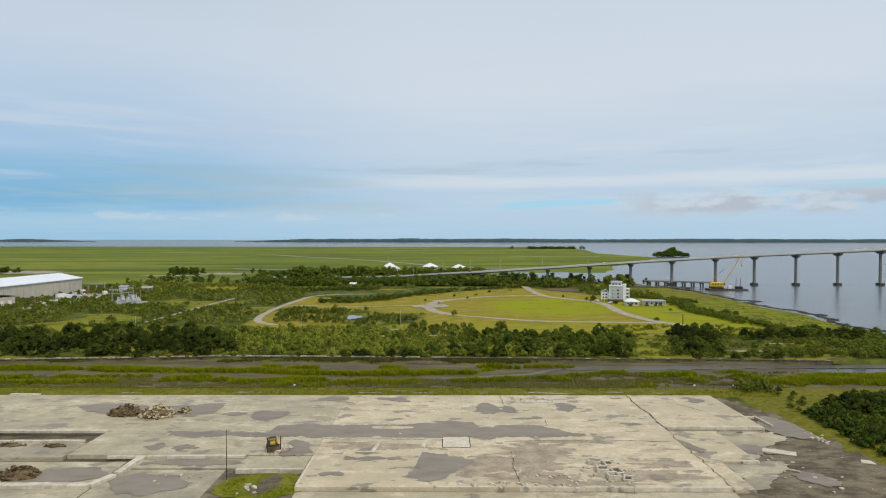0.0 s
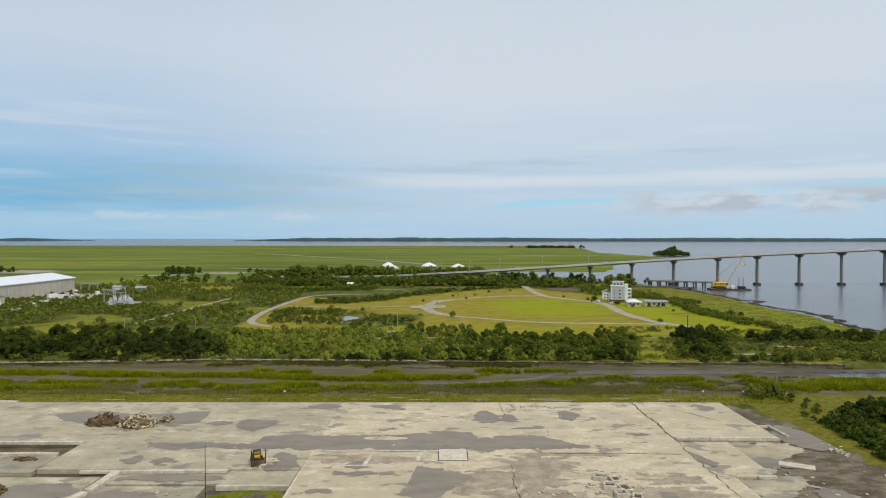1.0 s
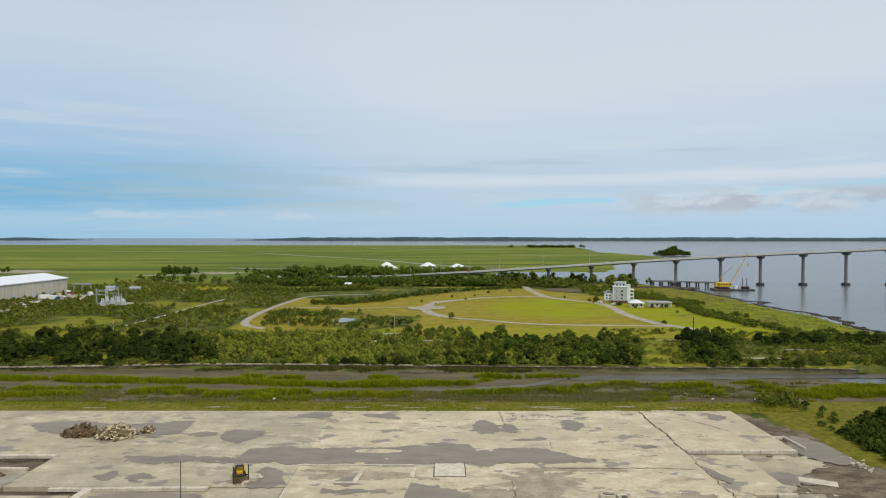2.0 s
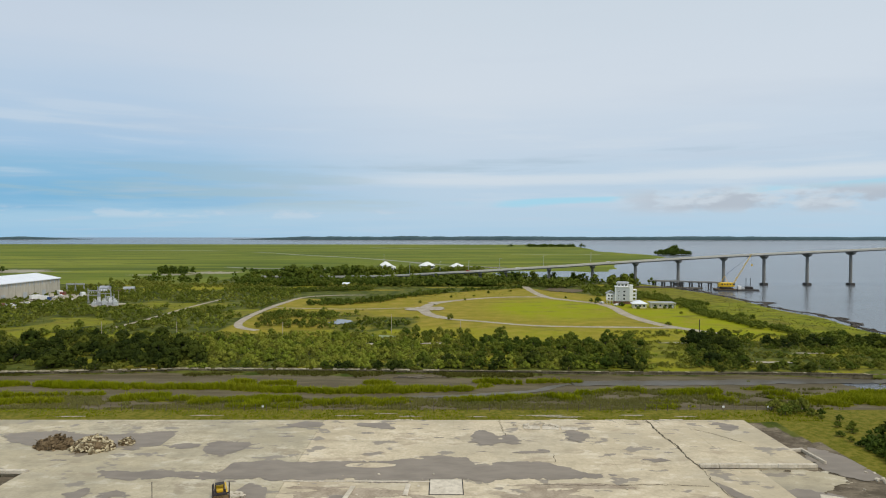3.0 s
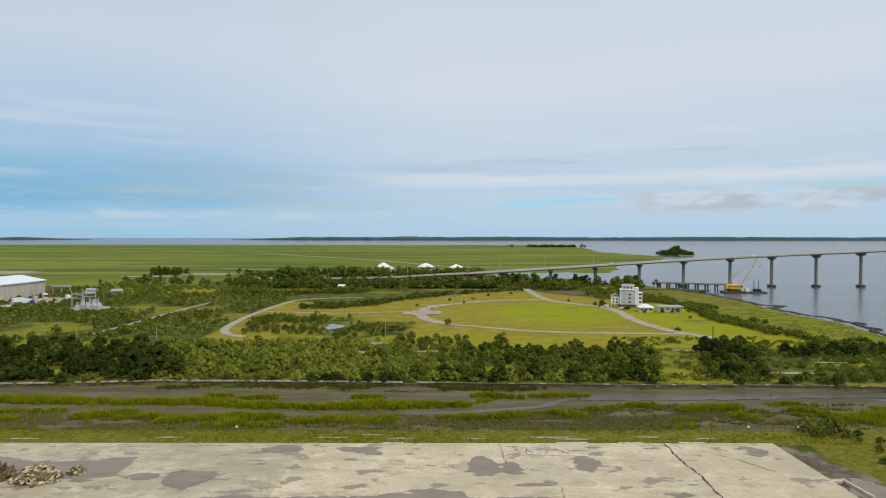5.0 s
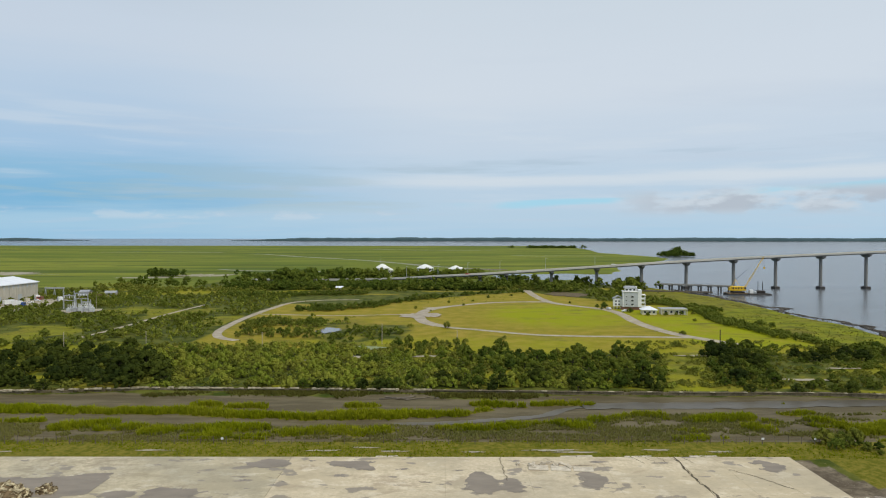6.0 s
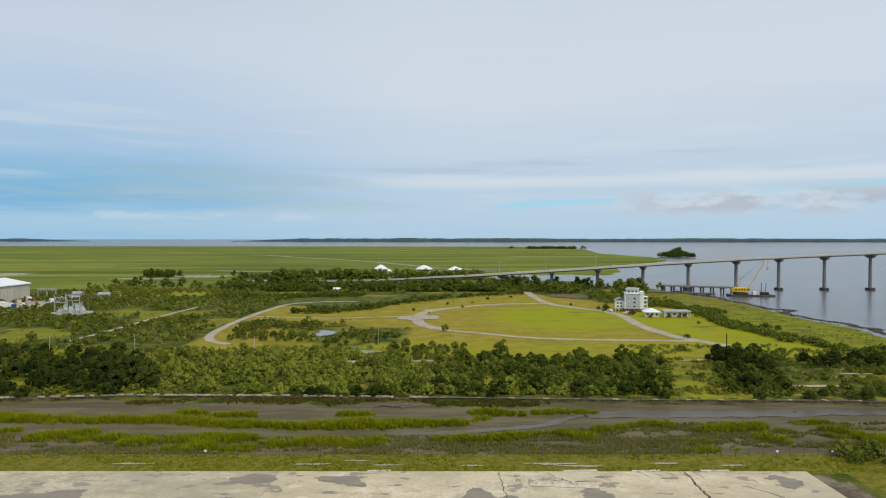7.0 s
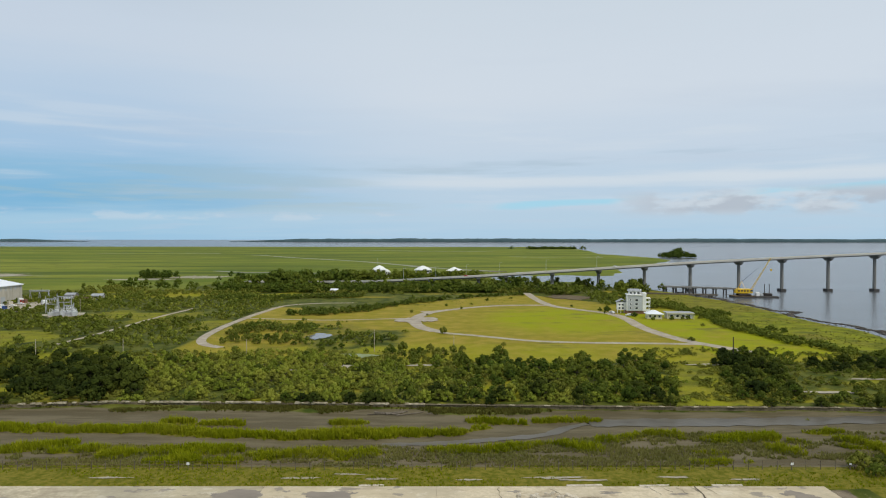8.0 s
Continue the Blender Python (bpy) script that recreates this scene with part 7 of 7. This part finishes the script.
stamp("scrub_thicket", FARB, field(2700, (-330, -8, 325, 600), west_scrub, (0.35, 0.95), 23), M_SHRUB, "dense thicket of green shrubs between clearings", "thicket")
stamp("dark_thicket", FARB, field(2000, (-330, -8, 320, 610), lambda x, y: west_scrub(x, y) & (wave(x, y, 30, 30, 77) + 0.25 * (x < -150) > 0.02), (0.5, 1.1), 24), M_OAK, "dark green thicket of taller shrubs", "thicket")
stamp("pale_thicket", FARL, field(2600, (-330, -5, 318, 600), west_scrub, (0.5, 1.2), 25), M_WILLOW, "pale low shrubs along the clearings", "thicket")
stamp("hedge_row", FARB, field(7000, (-172, 85, 440, 600), lambda x, y: row_hedge(x, y) < 4.0 + 6.0 * wave(x, y, 16, 20, 78), (0.35, 1.0), 26), M_SHRUB, "irregular row of green shrubs along the field", "hedge")
stamp("far_woods", FART, field(1500, (-330, 215, 560, 760), lambda x, y: ((y > np.interp(x, [-330, -200, -100, 0, 80, 130, 215], [640, 632, 628, 628, 606, 560, 640])) & (y < np.interp(x, [-330, -230, -200, 60, 215], [655, 660, 720, 690, 660])) & (river(x, y) < -8) & (wave(x, y, 34, 18, 79) > -0.22)), (0.4, 1.2), 27),
      M_OAK, "continuous belt of dark green woods before the marsh", "woods")
big = field(120, (-180, -85, 700, 745), lambda x, y: (np.abs(x + 150) < 20) | (np.abs(x + 102) < 15), (1.1, 1.8), 39)
stamp("tall_woods", FART, big, M_OAK, "clump of tall dark round-topped trees before the marsh", "woods")
stamp("near_woods", FART, field(900, (-190, 66, 612, 642), lambda x, y: wave(x, y, 20, 12, 95) > -0.4, (0.42, 0.85), 50), M_OAK, "dense dark woods in front of the bridge ramp", "woods")
stamp("woods_edge", FARB, field(1000, (-330, 120, 590, 650), lambda x, y: (wave(x, y, 40, 14, 80) > 0.1), (0.6, 1.2), 28), M_SHRUB, "shrubby green edge of the woods", "woods")
stamp("hammock_woods", FART, np.concatenate([
    field(60, (-362, -312, 815, 860), lambda x, y: ((x + 338) / 24) ** 2 + ((y - 836) / 18) ** 2 < 1, (0.7, 1.2), 29),
    field(160, (-640, -560, 800, 900), lambda x, y: ((x + 600) / 30) ** 2 + ((y - 850) / 14) ** 2 < 1, (0.7, 1.1), 30),
    field(700, (-270, 20, 760, 860), lambda x, y: (wave(x, y, 40, 40, 82) > 0.2) & (y > 775), (0.4, 1.0), 31),
    field(140, (60, 140, 780, 830), lambda x, y: ((x - 88) / 20) ** 2 + ((y - 812) / 12) ** 2 < 1, (0.4, 0.7), 33)]),
    M_OAK, "dark round tree islands in the salt marsh", "woods")
isl = field(420, (540, 700, 1600, 1790), lambda x, y: (((x - 606) / 44) ** 2 + ((y - 1690) / 50) ** 2 < 1), (1.5, 2.4), 34)
isl[:, 2] = -1.2
isl[:, 3] *= 1.3 - 0.85 * np.hypot((isl[:, 0] - 612) / 46, (isl[:, 1] - 1690) / 60)
isl2 = field(260, (310, 660, 2900, 3000), lambda x, y: (wave(x, y, 90, 400, 84) > -0.35), (0.9, 1.7), 35)
isl2[:, 2] = -1.2
stamp("island_woods", FART, np.concatenate([isl, isl2]), M_OAK, "dark wooded islands at the river mouth", "woods")
BANK_HEDGE = np.array([(152, 520), (164, 480), (167, 448), (161, 400), (165, 352), (173, 322), (184, 306)], dtype=float)
stamp("bank_scrub", FARB, field(5200, (130, 214, 300, 540), lambda x, y: (river(x, y) < -7) & ((near_line(x, y, BANK_HEDGE) < 5.6 + 3.0 * wave(x, y, 14, 22, 85)) | (near_line(x, y, BANK_HEDGE + np.array([13.0, 4.0])) < 0.5 + 4.0 * wave(x, y, 18, 24, 86))), (0.35, 0.8), 36),
      M_OAK, "dark scrub in a ragged line along the river bank", "scrub")
stamp("bank_tussocks", TUSS, field(4200, (116, 226, 250, 600), lambda x, y: (river(x, y) < -5) & ((x > 170) | (y < 316)) & (wave(x, y, 12, 9, 96) > -0.1) & ~glade_gap(x, y), (0.14, 0.42), 53), M_BANK, "low dull green tussocks along the river bank", "tussocks")
stamp("corner_thicket", MIDB, field(700, (104, 200, 246, 318), lambda x, y: (x > 100 + 0.33 * (y - 247)) & (river(x, y) < -6) & (wave(x, y, 22, 8, 98) > 0.12), (0.25, 0.6), 54), M_OAK, "dark low thicket near the river corner", "scrub")
stamp("corner_scrub", LOWB, field(1900, (86, 172, 246, 335), lambda x, y: (y > np.interp(x, WALL_X, WALL_Y) + 1.0) & (wave(x, y, 16, 7, 91) > -0.05) & ~glade_gap(x, y), (0.25, 0.75), 40),
      M_SHRUB, "low tangled green scrub with sandy gaps near the river", "scrub")
stamp("hedge_fill", MIDB, field(820, (90, 145, 112, 188), lambda x, y: hedge_side(x + 1.5, y), (0.35, 0.72), 45), M_OAK, "dense dark green hedge beside the old yard", "hedge")
stamp("tussocks", TUSS, field(2600, (-330, 60, 318, 640), lambda x, y: ((x < -108) | (y > 500) | ((y < 335) & (x < -12))) & (wave(x, y, 16, 16, 92) > -0.1), (0.18, 0.5), 46), M_SHRUB, "scattered low tussocks on rough grass", "tussocks")
stamp("glade_bushes", LOWB, field(900, (72, 108, 248, 300), lambda x, y: (np.abs(x - (81.5 + 0.33 * (y - 247))) < 11) & (wave(x, y, 7, 7, 93) > 0.05), (0.15, 0.62), 47), M_SHRUB, "scattered low bushes in a grassy glade", "bushes")
stamp("pavilion_woods", FART, field(170, (-110, 60, 786, 804), lambda x, y: wave(x, y, 30, 30, 94) > -0.35, (0.9, 1.35), 49), M_OAK, "dark trees before the white pavilions", "woods")
stamp("house_woods", FART, field(22, (157, 186, 602, 636), lambda x, y: (river(x, y) < -10), (0.7, 1.25), 48), M_OAK, "tall dark trees behind the house by the river", "woods")
stamp("bank_trees", MIDB, field(620, (168, 226, 244, 306), lambda x, y: (river(x, y) < -6) & (wave(x, y, 20, 16, 87) > 0.1), (0.4, 0.8), 37), M_OAK, "dark green shrubs at the river corner", "scrub")
stamp("creek_mouth_scrub", FARB, field(220, (120, 172, 490, 590), lambda x, y: (river(x, y) < -10) & (wave(x, y, 30, 40, 88) > 0.05), (0.6, 1.2), 38), M_OAK, "dark green shrubs near the dock", "scrub")


def grass_arrays(seed, h, k=7, wide=1.0):
    """A tuft of bent blades."""
    rng = np.random.default_rng(seed)
    V, F, N = [], [], []
    for i in range(k):
        a = rng.uniform(0, 6.283)
        d = np.array([math.cos(a), math.sin(a), 0])
        n = np.array([-d[1], d[0], 0])
        o = d * rng.uniform(0.0, 0.35)
        w = rng.uniform(0.10, 0.2) * wide
        top = o + d * rng.uniform(0.15, 0.5) * h + np.array([0, 0, h * rng.uniform(0.7, 1.1)])
        V += [o - n * w, o + n * w, top]
        F.append((3 * i, 3 * i + 1, 3 * i + 2))
        up = np.array([0, 0, 1.0]) + 0.55 * d
        N += [up / np.linalg.norm(up)] * 3
    return np.array(V), np.array(F), np.array(N)


TUFT = [grass_arrays(500 + i, 0.85, 11, 0.55) for i in range(6)]


RUSHES = [grass_arrays(520 + i, 0.9, 5, 1.3) for i in range(5)]


def in_sedge(x, y):
    inside, sedge, south = marsh_masks(x, y)
    return sedge > 0.45


mats = field(70000, (-235, 172, 198, 246), in_sedge, (0.95, 1.55), 41, 0.05)
mx, my = mats[:, 0], mats[:, 1]
deep = sum(marsh_masks(mx + a, my + b)[1] for a, b in ((2.5, 0), (-2.5, 0), (0, 1.4), (0, -1.4))) / 4
mats[:, 3] *= 0.60 + 0.75 * np.clip(deep, 0, 1) + 0.30 * wave(mx, my, 7, 4, 37)
stamp("marsh_grass", TUFT, mats, M_SEDGE, "bright green marsh grass in ragged bands on mud", "grass", False)


def rushy(x, y):
    flat = (marsh_masks(x, y)[2] > 0.5) & (wave(x, y, 18, 5, 32) + 0.5 * wave(x, y, 4, 2, 38) > -0.22 + 0.42 * (x > 62) - 0.25 * (x < 45) * (x > -20))
    return flat & (y < 226)


stamp("grey_rushes", RUSHES, field(60000, (-235, 165, 198, 227), rushy, (0.45, 0.95), 42, 0.05), M_RUSH, "sparse grey-green rushes on marsh mud", "grass", False)
stamp("bank_grass", RUSHES, field(26000, (-235, 150, 236, 247), lambda x, y: (wall_bank(x, y) > 0.35) & (y < np.interp(x, WALL_X, WALL_Y) + 0.6) & (wave(x, y, 8, 4, 39) > -0.25), (0.5, 1.0), 52, 0.05), M_BANK, "dull green rough grass along the foot of the sea wall", "grass", False)
stamp("yard_weeds", TUFT, field(1500, (-43, -26, 112, 126), lambda x, y: (((x + 34.5) / 7.4) ** 2 + ((y - 119) / 5.8) ** 2 < 1) & (wave(x, y, 4, 3, 99) > -0.2), (0.2, 0.6), 55), M_SEDGE, "rough weeds growing in a yard corner", "grass", False)
stamp("verge_weeds", TUFT, field(9000, (-235, 100, 185.9, 199), lambda x, y: wave(x, y, 16, 4, 33) > -0.15, (0.2, 0.55), 43, 0.03), M_SEDGE, "rough green weeds on the grass verge", "grass", False)
ROCKS = [(ICO1[0] * np.array([1.0, 0.7, 0.3]) * (0.7 + 0.6 * np.random.default_rng(i).random((len(ICO1[0]), 1))), ICO1[1], ICO1[0]) for i in range(4)]
SHORE = field(26000, (190, 250, 280, 640), lambda x, y: (np.abs(river(x, y) - 1.0 - 9.0 * wave(x, y, 16, 22, 90, 5)) < 2.2), (0.4, 1.3), 44)
SHORE[:, 2] = WATER + 0.12
stamp("shore_rocks", ROCKS, SHORE, M_ROCK, "dark oyster rock and debris along the river shore", "rocks", False)


# ---- the far shore ----
def far_shore(x0, x1, seed, label, zt=53.0):
    """A low wooded coast, kilometres off, with the distance haze in its colour."""
    rng = np.random.default_rng(seed)
    xs = np.arange(x0, x1, 12.0)
    fade = np.clip(np.minimum(xs - x0, np.where(x1 > 3000, 1e9, x1 - xs)) / 500, 0.15, 1)
    top = 24 + (zt - 24) * fade * (0.86 + 0.10 * wave(xs, 0, 220, 1, seed) + 0.05 * wave(xs, 9, 30, 1, seed + 1)) + rng.uniform(-1, 1, len(xs))
    V, n = [], len(xs)
    for y, z in ((4500, np.full(n, 22.5)), (4500, top * 0.6 + 24 * 0.4), (4530, top), (4600, top * 0.98)):
        V.append(np.stack([xs, np.full(n, float(y)), z], 1))
    V = np.concatenate(V)
    Q = [(r * n + i, r * n + i + 1, (r + 1) * n + i + 1, (r + 1) * n + i) for r in range(3) for i in range(n - 1)]
    tagged(new("far_shore", mesh_np("far_shore", V, Q, M_HAZEWOOD)), label, "far shore", kind="structure")


far_shore(-1480, 3400, 1, "low dark wooded coast across the sound, haze in its colour", 51)
far_shore(-3500, -2500, 2, "low dark wooded coast at the sound's mouth, haze in its colour", 47)
